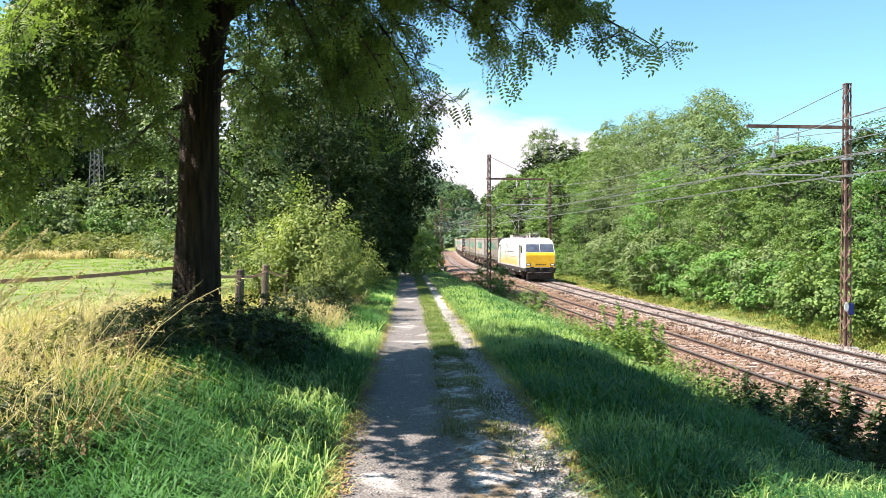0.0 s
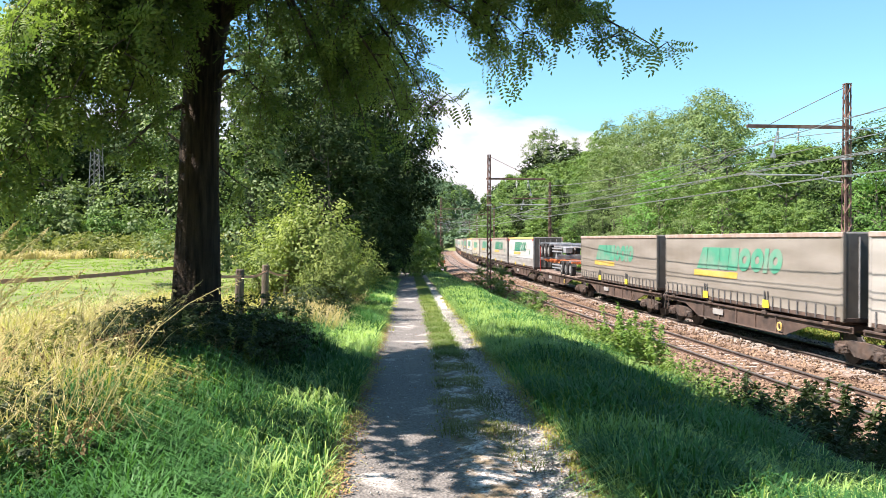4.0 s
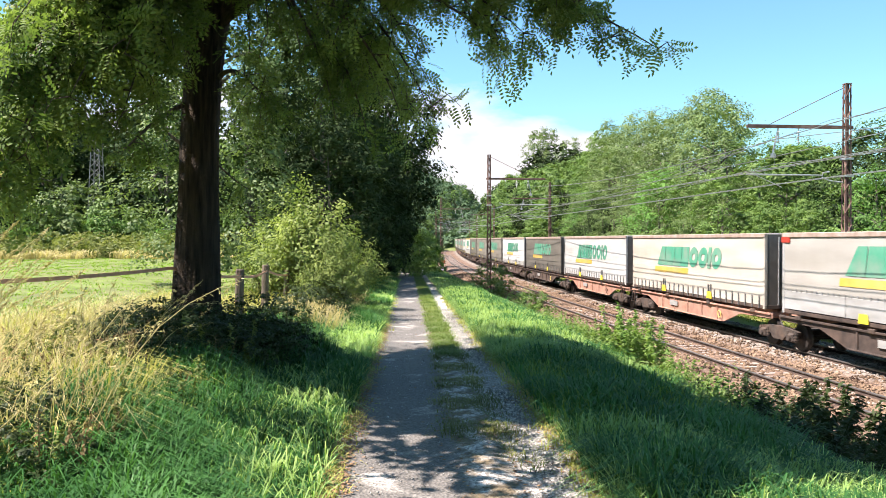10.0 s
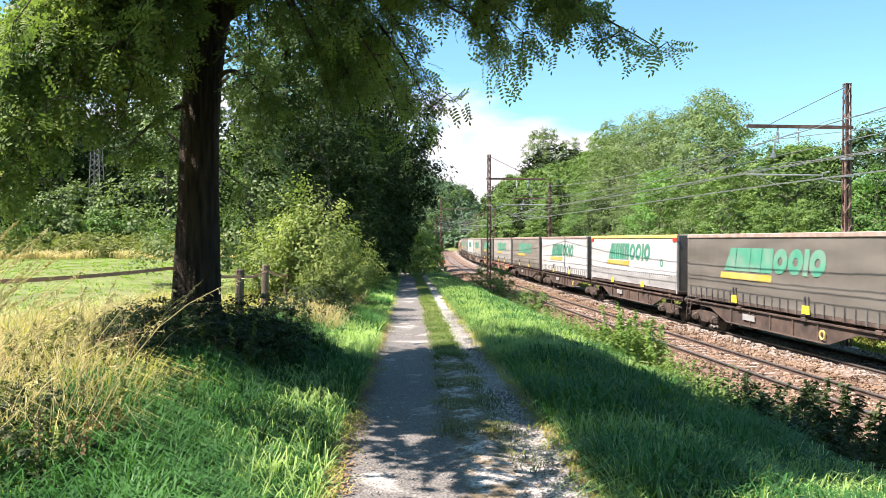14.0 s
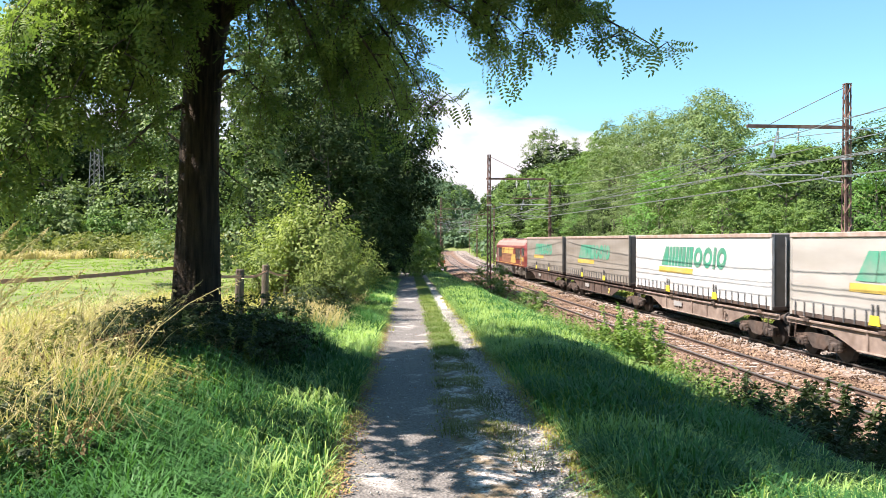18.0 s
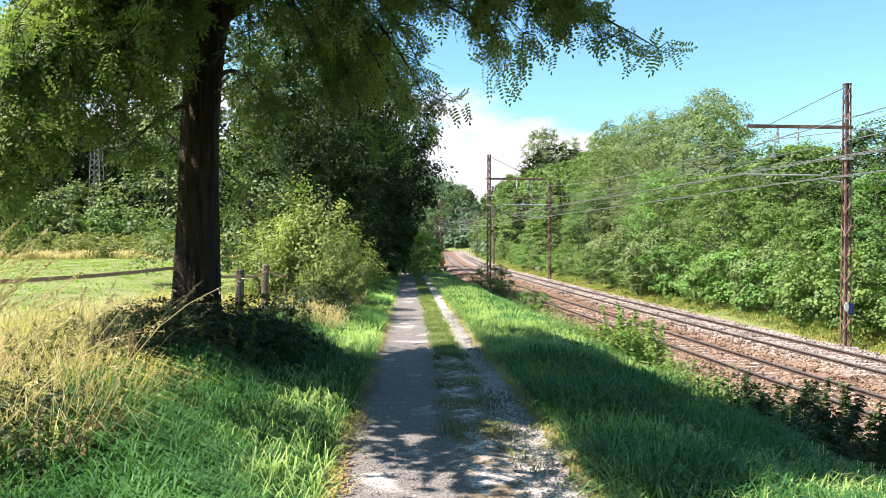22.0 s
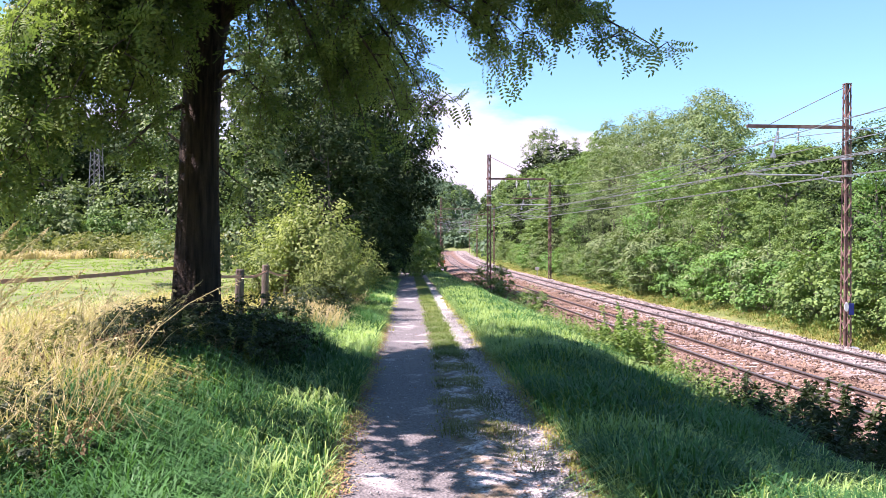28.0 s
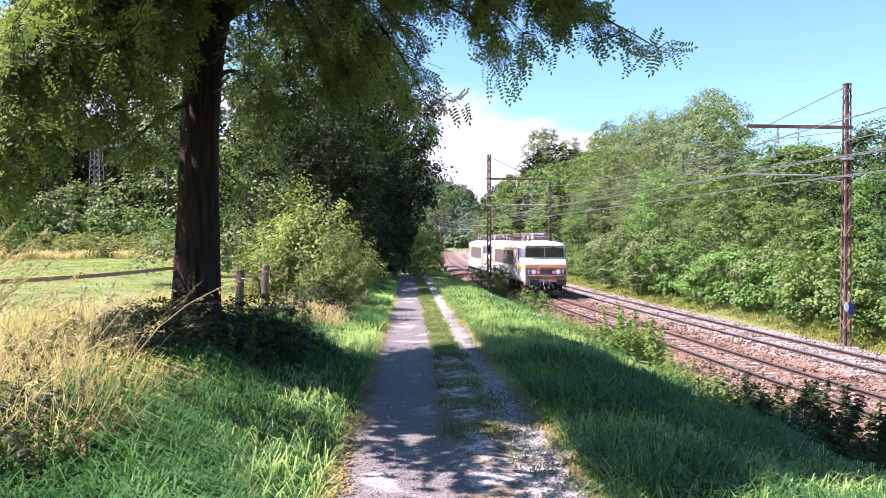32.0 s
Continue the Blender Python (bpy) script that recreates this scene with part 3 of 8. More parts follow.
def overhead_wires():
    """Messenger, contact wires and feeders, sagging from mast to mast."""
    for c, posts in ((0.0, NEAR_POSTS), (SPACING, FAR_POSTS)):
        spans = [posts[0] - 106, posts[0] - 53] + list(posts) + [posts[-1] + 53]
        side = -1 if c == 0 else 1
        lines = [("messenger_wire", c, 7.5, 1.0, 0.014), ("contact_wire", c - 0.1, 5.8, 0.05, 0.012), ("contact_wire", c + 0.1, 5.8, 0.05, 0.012), ("auxiliary_wire", c, 6.55, 0.5, 0.011)]
        if c > 0:
            lines += [("feeder_wire", c + 2.4, 8.3, 0.8, 0.010)]
        for nm, lat, z, sag, r in lines:
            g = Geo()
            pts = []
            for a, b in zip(spans[:-1], spans[1:]):
                for i in range(10):
                    u = i / 10
                    x, y, _ = track(a + (b - a) * u, lat)
                    pts.append((x, y, z - sag * 4 * u * (1 - u)))
            g.tube(pts, r, 5)
            tagged(part(nm, g, M["wire"]), "weathered grey overhead line wire", "wire", "wires of the overhead line")
        g = Geo()
        for a, b in zip(spans[:-1], spans[1:]):
            for i in range(1, 8):
                u = i / 8
                x, y, _ = track(a + (b - a) * u, c)
                g.tube(((x, y, 7.5 - 1.0 * 4 * u * (1 - u)), (x, y, 5.8 - 0.05 * 4 * u * (1 - u))), 0.005, 4)
        tagged(part("droppers", g, M["wire"]), "thin dropper wires of the overhead line", "dropper", kind="stuff")


NEAR_POSTS = (41.5, 95.0, 148.0, 201.0)
FAR_POSTS = (15.4, 67.0, 120.0, 172.0, 225.0)
mast0 = lattice_mast(9.8)
first = True
for s0, lat in [(s, -3.0) for s in NEAR_POSTS] + [(s, SPACING + 3.0) for s in FAR_POSTS] + [(-37.0, SPACING + 2.75), (-11.5, -2.75)]:
    x, y, h = track(s0, lat)
    turn = math.degrees(h) + (0 if lat < 0 else 180)
    m = pose(x, y, -0.15, 0, 0, turn)
    if first:
        mast0.matrix_basis, first = m, False
    else:
        got = copy_thing(mast0, m)
        if s0 == FAR_POSTS[0]:
            part("mast_plate", Geo().prism([(0.10 + 0.085 * math.cos(q * math.pi / 8), 1.33 + 0.18 * math.sin(q * math.pi / 8)) for q in range(16)], 0.19, 0.21), M["plate_white"], got, "white oval enamel mast plate")
            part("mast_plate", Geo().box((-0.10, 0.20, 1.24), (0.20, 0.02, 0.44), 0.005), M["plate_blue"], got, "blue enamel mast plate")
overhead_wires()


# ---- plants ----
def unit(v):
    return v / np.maximum(np.linalg.norm(v, axis=-1, keepdims=True), 1e-9)


def leaf_quads(c, size, rng, up=0.5, aspect=0.55, along=None, out=None):
    """Pointed leaves, each a folded pair of triangles, at the places c; out: the way out of their clump."""
    n = len(c)
    nrm = rng.normal(0, 0.36, (n, 3)) + np.array([0, 0, up * 1.0])
    nrm = unit(nrm if out is None else nrm + out * 1.5)
    a = rng.normal(0, 1, (n, 3)) if along is None else along + rng.normal(0, 0.25, (n, 3))
    a = unit(a - (a * nrm).sum(-1, keepdims=True) * nrm)
    b = np.cross(nrm, a)
    L = (np.broadcast_to(size, (n,)) * rng.uniform(0.7, 1.3, n))[:, None]
    v = np.stack([c - a * L * 0.5, c + b * L * aspect * 0.5 + nrm * L * 0.06, c + a * L * 0.5 - nrm * L * 0.12, c - b * L * aspect * 0.5 + nrm * L * 0.06], 1)
    f = np.arange(n)[:, None] * 4 + np.arange(4)[None]
    return v.reshape(-1, 3), f


def merge(chunks):
    vs, fs, o = [], [], 0
    for v, f in chunks:
        vs.append(v)
        fs.append(f + o)
        o += len(v)
    return np.concatenate(vs), np.concatenate(fs)


def ball(rng, n, shell=0.55):
    d = unit(rng.normal(0, 1, (n, 3)))
    return d * (shell + (1 - shell) * rng.random((n, 1))) ** 0.8


def crown_points(rng, h0, h1, spread, lumps, per, lump_r, lean=(0, 0), taper=0.6):
    """Leaf places on boughs that bulge out of an uneven crown: sprays on each bough's outer and upper side, dark gaps between."""
    out, ways = [], []
    up = np.array([0, 0, 1.0])
    for k in range(lumps):
        u = (k + rng.random()) / lumps
        z = h0 + (h1 - h0) * u
        w = spread * (math.sin(math.pi * min(max(0.12 + 0.86 * u ** 0.85, 0), 1)) ** taper) * (0.70 + 0.5 * rng.random())
        a = 2.4 * k + rng.uniform(-0.7, 0.7)
        rad = w * math.sqrt(0.35 + 0.65 * rng.random())
        c = np.array([rad * math.cos(a) + lean[0] * u, rad * math.sin(a) + lean[1] * u, z])
        r = lump_r * (0.55 + 0.85 * rng.random())
        way = np.array([math.cos(a), math.sin(a), 0.25 + 0.9 * (u - 0.4)])
        sprays = max(per // 15, 4)
        d = unit(rng.normal(0, 1, (sprays, 3)) + way * 0.75 + up * 0.35)
        hub = d * r * rng.uniform(0.70, 1.12, (sprays, 1)) * np.array([1, 1, 0.78])
        pick = rng.integers(0, sprays, per)
        off = rng.normal(0, 0.21, (per, 3)) * r * np.array([1, 1, 0.55])
        out.append(c + hub[pick] + off)
        ways.append(unit(d[pick] * 0.8 + unit(off) * 0.55 + up * 0.25))
    return np.concatenate(out), np.concatenate(ways)


def broad_tree(name, label, h, spread, mat, seed, leaf=0.3, clumps=70, per=60, base=0.12, clump_r=1.1, bark="bark_pale", taper=0.6):
    rng = np.random.default_rng(seed)
    t = empty(name, label, "tree", "trees along the railway")
    r0 = 0.018 * h + 0.05
    bend = rng.normal(0, 0.25, 2)
    spine = [(bend[0] * math.sin(u * 3), bend[1] * math.sin(u * 2.5), -0.4 + u * h * 0.85) for u in (0, 0.15, 0.35, 0.6, 0.8, 1)]
    part("trunk", Geo().tube(spine, [r0 * k for k in (1.3, 1, 0.8, 0.5, 0.3, 0.08)], 8), M[bark], t, smooth=True)
    for k in range(4):
        z = h * rng.uniform(0.25, 0.7)
        a = rng.uniform(0, 6.28)
        d = spread * rng.uniform(0.5, 0.85)
        part("limb", Geo().tube(((0, 0, z), (d * 0.5 * math.cos(a), d * 0.5 * math.sin(a), z + d * 0.35), (d * math.cos(a), d * math.sin(a), z + d * 0.55)), (r0 * 0.4, r0 * 0.25, r0 * 0.06), 5), M[bark], t)
    p, ways = crown_points(rng, h * base, h, spread, clumps, per, clump_r, taper=taper)
    v, f = leaf_quads(p, leaf, rng, 0.6, 0.6, out=ways)
    part("crown", sheet("crown", v, f, mat, smooth=False), mat, t)
    return t


def shrub(name, label, h, spread, mat, seed, leaf=0.12, clumps=40, per=60, clump_r=0.45, stems=4):
    rng = np.random.default_rng(seed)
    t = empty(name, label, "shrub", "shrubs along the railway")
    for k in range(stems):
        a, d = rng.uniform(0, 6.28), spread * rng.uniform(0.2, 0.7)
        part("stem", Geo().tube(((0.1 * math.cos(a), 0.1 * math.sin(a), -0.2), (d * 0.4 * math.cos(a), d * 0.4 * math.sin(a), h * 0.45), (d * math.cos(a), d * math.sin(a), h * 0.85)), [k * h for k in (0.009, 0.006, 0.002)], 5), M["bark_pale"], t)
    p, ways = crown_points(rng, 0.05 * h, h, spread, clumps, per, clump_r, taper=0.5)
    v, f = leaf_quads(p, leaf, rng, 0.5, 0.6, out=ways)
    part("foliage", sheet("foliage", v, f, mat, smooth=False), mat, t)
    return t


def herb(name, label, h, spread, mat, seed, stems=14, per=26, leaf=0.10, aspect=0.3, lean=1.0):
    """Upright weeds: leafy stems rising from one root."""
    rng = np.random.default_rng(seed)
    t = empty(name, label, "weeds", "weeds beside the road")
    cs, al = [], []
    for k in range(stems):
        a, d = rng.uniform(0, 6.28), spread * math.sqrt(rng.random())
        hh = h * rng.uniform(0.55, 1.05)
        x0, y0 = d * 0.6 * math.cos(a), d * 0.6 * math.sin(a)
        x1, y1 = lean * d * math.cos(a) + rng.normal(0, 0.06), lean * d * math.sin(a) + rng.normal(0, 0.06)
        part("stem", Geo().tube(((x0, y0, -0.1), ((x0 + x1) / 2, (y0 + y1) / 2, hh * 0.5), (x1, y1, hh)), (0.006, 0.005, 0.002), 4, caps=False), mat, t)
        for j in range(per):
            u = 0.12 + 0.9 * j / per
            b = rng.uniform(0, 6.28)
            w = np.array([math.cos(b), math.sin(b), rng.uniform(-0.3, 0.5)])
            cs.append(np.array([x0 + (x1 - x0) * u, y0 + (y1 - y0) * u, hh * u]) + w * leaf * (0.6 - 0.3 * u))
            al.append(w)
    v, f = leaf_quads(np.array(cs), leaf, rng, 0.8, aspect, along=np.array(al))
    part("foliage", sheet("foliage", v, f, mat, smooth=False), mat, t)
    return t


def put(ob, x, y, turn=0.0, scale=1.0, used=[]):
    """Stands a thing on the ground; the first call moves it, later calls copy it."""
    m = pose(x, y, gz(x, y), 0, 0, turn) @ Matrix.Diagonal((scale, scale, scale, 1))
    if ob.name not in used:
        used.append(ob.name)
        ob.matrix_basis = m
        return ob
    keep = ob.matrix_basis.copy()
    ob.scale = (1, 1, 1)
    c = copy_thing(ob, m)
    ob.matrix_basis = keep
    return c


rng0 = np.random.default_rng(3)
W = [broad_tree("ash_tree", "tall leafy green tree in the wood beside the railway", 13, 3.6, M["leaf_wood"], 1, 0.235, 42, 230, 0.04, 1.35),
     broad_tree("willow_tree", "grey-green willow tree in the wood beside the railway", 14, 4.0, M["leaf_willow"], 2, 0.20, 52, 215, 0.04, 1.25),
     broad_tree("maple_tree", "fresh green tree at the edge of the wood", 11, 3.4, M["leaf_fresh"], 4, 0.225, 38, 220, 0.03, 1.25),
     broad_tree("oak_tree", "dark tree of the wood, shade put into its leaf colour", 15, 4.2, M["leaf_shade_dark"], 5, 0.30, 52, 240, 0.04, 1.5)]
WF = [broad_tree("far_tree", "distant green tree beside the railway", 14, 4.0, M["leaf_wood"], 11, 0.46, 34, 130, 0.05, 1.5), broad_tree("far_dark_tree", "distant tree beside the railway with shade-darkened leaf colour", 15, 4.2, M["leaf_shade_dark"], 12, 0.48, 34, 130, 0.05, 1.6)]
WM = [broad_tree("tall_willow_tree", "tall grey-green willow in the middle of the wood", 14, 3.6, M["leaf_willow"], 13, 0.225, 44, 190, 0.06, 1.3), broad_tree("lime_tree", "tall green tree in the middle of the wood", 14, 3.8, M["leaf_wood"], 14, 0.24, 44, 190, 0.06, 1.4)]
POPLAR = broad_tree("poplar_tree", "slender poplar rising above the wood", 17, 2.0, M["leaf_willow"], 8, 0.21, 44, 210, 0.05, 0.85, taper=0.4)
S = [shrub("hazel_shrub", "bright green shrub at the foot of the wood", 2.8, 1.9, M["leaf_fresh"], 21, 0.19, 26, 115, 0.75),
     shrub("sallow_shrub", "grey-green sallow shrub at the foot of the wood", 3.6, 2.0, M["leaf_willow"], 22, 0.19, 30, 115, 0.75),
     shrub("dogwood_shrub", "dark green shrub at the foot of the wood", 3.0, 1.9, M["leaf_wood"], 23, 0.19, 26, 115, 0.75)]

# the wood on the far side of the tracks: lower near the road, tall willows further on
for row, (lat, step, lo, hi) in enumerate(((12.2, 5.0, 6, 330), (16.5, 5.5, 8, 330), (22.0, 8.0, 10, 330))):
    s = float(lo)
    while s < hi:
        k = int(rng0.choice((0, 2, 0, 1) if s < 60 else (0, 2, 3, 1))) if s < 40 or s > 120 or row == 0 else int(rng0.choice((1, 1, 0, 2)))
        k = (2, 0)[int(s) % 3 == 0] if row == 0 and s < 24 else k
        x, y, _ = track(s, lat + rng0.uniform(-1.2, 1.2))
        x, y = float(x), float(y)
        # the wood's skyline by bearing: high willows in the middle, lower towards both ends
        rise = float(np.interp(x / y, (0.055, 0.10, 0.155, 0.19, 0.234, 0.30, 0.345, 0.375, 0.395, 0.45, 0.56, 0.7), (0.065, 0.110, 0.118, 0.126, 0.158, 0.190, 0.206, 0.195, 0.140, 0.134, 0.134, 0.14)))
        tall = min(EYE_Z + rise * y - gz(x, y), 22.0) * (0.62, 0.93, 0.98)[row]
        if row and y < 110:
            put(WM[0 if 0.2 < x / y < 0.37 else 1], x, y, float(rng0.uniform(0, 360)), tall / 14.6 * float(rng0.uniform(0.86, 1.02)))
        elif y > 100:
            put(WF[1 if k == 3 else 0], x, y, float(rng0.uniform(0, 360)), tall / 15 * float(rng0.uniform(0.86, 1.0)))
        else:
            put(W[k], x, y, float(rng0.uniform(0, 360)), tall / (13.4, 14.4, 11.4, 15.6)[k] * float(rng0.uniform(0.86, 1.0)))
        s += step * rng0.uniform(0.7, 1.3) * (1.0 if s < 130 else 1.7)
s = 4.0
while s < 260:
    x, y, _ = track(s, 9.6 + rng0.uniform(-0.4, 0.9))
    put(S[int(rng0.integers(0, 3))], float(x), float(y), float(rng0.uniform(0, 360)), float(rng0.uniform(0.6, 1.2)))
    s += rng0.uniform(1.6, 3.2) * (1.0 if s < 110 else 2.0)
for s, lat, sc in ((140, 17, 1.45), (150, 20, 1.5), (146, 24, 1.35), (104, 22, 1.2)):
    x, y, _ = track(s, lat)
    put(POPLAR, float(x), float(y), s, sc)

for x, y, k, sc in ((19, 34, 2, 0.6), (23, 42, 3, 0.6), (27, 48, 0, 0.8), (26, 38, 3, 0.6), (21, 29, 0, 0.5)):
    put(W[k], x, y, x * 33, sc)
for x, y, sc in ((22, 50, 0.65), (30, 67, 0.75), (38, 86, 0.8), (34, 75, 0.8), (27, 58, 0.7), (44, 92, 0.9)):
    put(WF[0], x, y, x * 21, sc)
# a fine-leaved grey-green tree behind the hazel
SALLOW = broad_tree("sallow_tree", "grey-green sallow tree behind the hazel bush", 12.5, 3.2, M["leaf_willow"], 15, 0.15, 60, 260, 0.06, 1.0, "bark")
put(SALLOW, -9.4, 31.0, 40)
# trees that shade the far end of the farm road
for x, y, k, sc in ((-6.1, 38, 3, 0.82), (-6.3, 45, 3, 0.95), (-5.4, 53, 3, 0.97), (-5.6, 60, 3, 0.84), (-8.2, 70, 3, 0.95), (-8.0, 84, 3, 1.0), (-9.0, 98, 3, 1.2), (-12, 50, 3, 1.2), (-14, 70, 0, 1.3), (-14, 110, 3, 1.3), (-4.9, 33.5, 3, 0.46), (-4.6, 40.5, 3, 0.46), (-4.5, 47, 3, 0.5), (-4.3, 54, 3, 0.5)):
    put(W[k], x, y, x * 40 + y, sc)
for x, y, sc in ((-2.6, 58, 1.0), (-2.2, 64, 1.1), (-2.4, 71, 1.2), (-2.6, 80, 1.2), (-3.0, 90, 1.3), (-3.4, 100, 1.3), (-3.9, 48, 0.7)):
    put(S[2], x, y, x * 40 + y, sc)
for i in range(30):
    x, y, _ = track(190 + i * 9.5, -8.5 + rng0.uniform(-2, 2) - (i % 2) * 4)
    put(WF[(0, 0, 1)[i % 3]], float(x), float(y), i * 70.0, float(rng0.uniform(0.45, 0.7)))
# unseen trees added behind the camera to hold back sky light
for x, y, k, sc in ((-6.5, -9, 0, 1.0), (-7.5, -17, 3, 1.1), (5.5, -10, 2, 0.9), (4.5, -20, 3, 1.0), (-9, -26, 0, 1.1), (-1.5, -30, 3, 1.1), (6.5, -32, 0, 1.0)):
    put(WF[k % 2], x, y, x * 31 + y, sc)
# wood behind the meadow
for i in range(22):
    x = -16 - i * 4.6 + rng0.uniform(-2, 2)
    y = 84 + rng0.uniform(-4, 8) + (i % 3) * 10
    put(WF[1], x, y, float(rng0.uniform(0, 360)), float(rng0.uniform(0.9, 1.35)))
for i in range(26):
    put(S[(0, 2, 2)[i % 3]], -9 - i * 2.6, 76 + float(rng0.uniform(-2, 2)), i * 50.0, float(rng0.uniform(0.7, 1.2)))


def far_woods():
    """Wooded hills in the distance: crowns packed over the slopes."""
    rng = np.random.default_rng(9)
    out, ways = [], []
    for i in range(1500):
        near = i < 1000
        y = rng.uniform(170, 470)
        x = rng.uniform(-0.09, 0.10) * y if near else rng.uniform(-0.30, 0.32) * y
        if y < 290 and -4.5 < lateral(x, y) < 9:
            continue
        b = ball(rng, 100 if near else 40)
        r = rng.uniform(2.6, 4.6) * (1.0 if near else 1.3) * (0.6 if -9 < lateral(x, y) < 14 else 1.0)
        out.append(b * np.array([r, r, r * 1.1]) + np.array([x, y, gz(x, y) + r * rng.uniform(0.4, 1.5)]))
        ways.append(b)
    ways = np.concatenate(ways)
    v, f = leaf_quads(np.concatenate(out), 1.25, rng, 0.6, 0.75, out=ways)
    tagged(new("far_woods", sheet("far_woods", v, f, M["leaf_hazy"], smooth=False)), "wooded hills in the distance", "woods", kind="stuff")
    out, ways = [], []
    for i in range(820):
        x, y = rng.uniform(-150, -20), rng.uniform(94, 190)
        b = ball(rng, 60)
        r = rng.uniform(2.4, 4.2)
        out.append(b * np.array([r, r, r * 1.1]) + np.array([x, y, gz(x, y) + 17 * rng.random()]))
        ways.append(b)
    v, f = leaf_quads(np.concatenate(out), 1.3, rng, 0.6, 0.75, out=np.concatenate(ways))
    tagged(new("hillside_woods", sheet("hillside_woods", v, f, M["leaf_shade_dark"], smooth=False)), "wooded slope behind the meadow in shade-darkened leaf colour", "woods", kind="stuff")
    # low scrub along the outside of the far curve
    out, ways = [], []
    for i in range(760):
        x, y, _ = track(120 + 380 * rng.random(), -3.6 - 9 * rng.random() ** 1.4)
        b = ball(rng, 36)
        r = rng.uniform(0.7, 1.5)
        out.append(b * r + np.array([float(x), float(y), gz(float(x), float(y)) + 0.7 * r]))
        ways.append(b)
    v, f = leaf_quads(np.concatenate(out), 0.6, rng, 0.6, 0.75, out=np.concatenate(ways))
    tagged(new("lineside_scrub", sheet("lineside_scrub", v, f, M["leaf_wood"], smooth=False)), "low green scrub along the far curve", "shrub", kind="stuff")
    # bracken and brambles along the far edge of the meadow
    out, ways = [], []
    for i in range(420):
        x, y = rng.uniform(-62, -6.5), rng.uniform(65, 75)
        b = ball(rng, 80)
        r = rng.uniform(0.5, 1.15)
        out.append(b * np.array([r * 1.3, r, r]) + np.array([x, y, gz(x, y) + 0.5 * r + 1.1 * smooth01((y - 66) / 8)]))
        ways.append(b)
    v, f = leaf_quads(np.concatenate(out), 0.30, rng, 0.6, 0.6, out=np.concatenate(ways))
    tagged(new("meadow_edge_scrub", sheet("meadow_edge_scrub", v, f, M["leaf_scrub"], smooth=False)), "sunlit yellow-green bracken along the far edge of the meadow", "shrub", kind="stuff")


far_woods()


def pinnate(c, along, nrm, rng, pairs=5, length=0.20, leaflet=0.055):
    """Acacia leaves: leaflets in pairs on a drooping stalk."""
    n = len(c)
    along = unit(along)
    nrm = unit(nrm - (nrm * along).sum(-1, keepdims=True) * along)
    side = np.cross(nrm, along)
    chunks = []
    sc = rng.uniform(0.7, 1.25, (n, 1))
    for k in range(pairs * 2 + 1):
        if k == pairs * 2:
            d, sgn = length, 0
        else:
            d, sgn = length * (0.15 + 0.8 * (k // 2) / pairs), (1 if k % 2 else -1)
        drop = -np.array([0, 0, 1.0]) * (d * d * 0.9)
        pos = c + along * d * sc + drop + side * sgn * leaflet * 0.55 * sc
        ax = unit(along * (1.0 if sgn == 0 else 0.35) + side * sgn)
        b = np.cross(nrm, ax)
        L, Wd = leaflet * sc, leaflet * 0.48 * sc
        tip = nrm * L * rng.uniform(-0.25, 0.1, (n, 1))
        v = np.stack([pos - ax * L * 0.5, pos + b * Wd * 0.5, pos + ax * L * 0.5 + tip, pos - b * Wd * 0.5], 1)
        chunks.append((v.reshape(-1, 3), np.arange(n)[:, None] * 4 + np.arange(4)[None]))
    return merge(chunks)


TREE = (-3.63, 11.5)


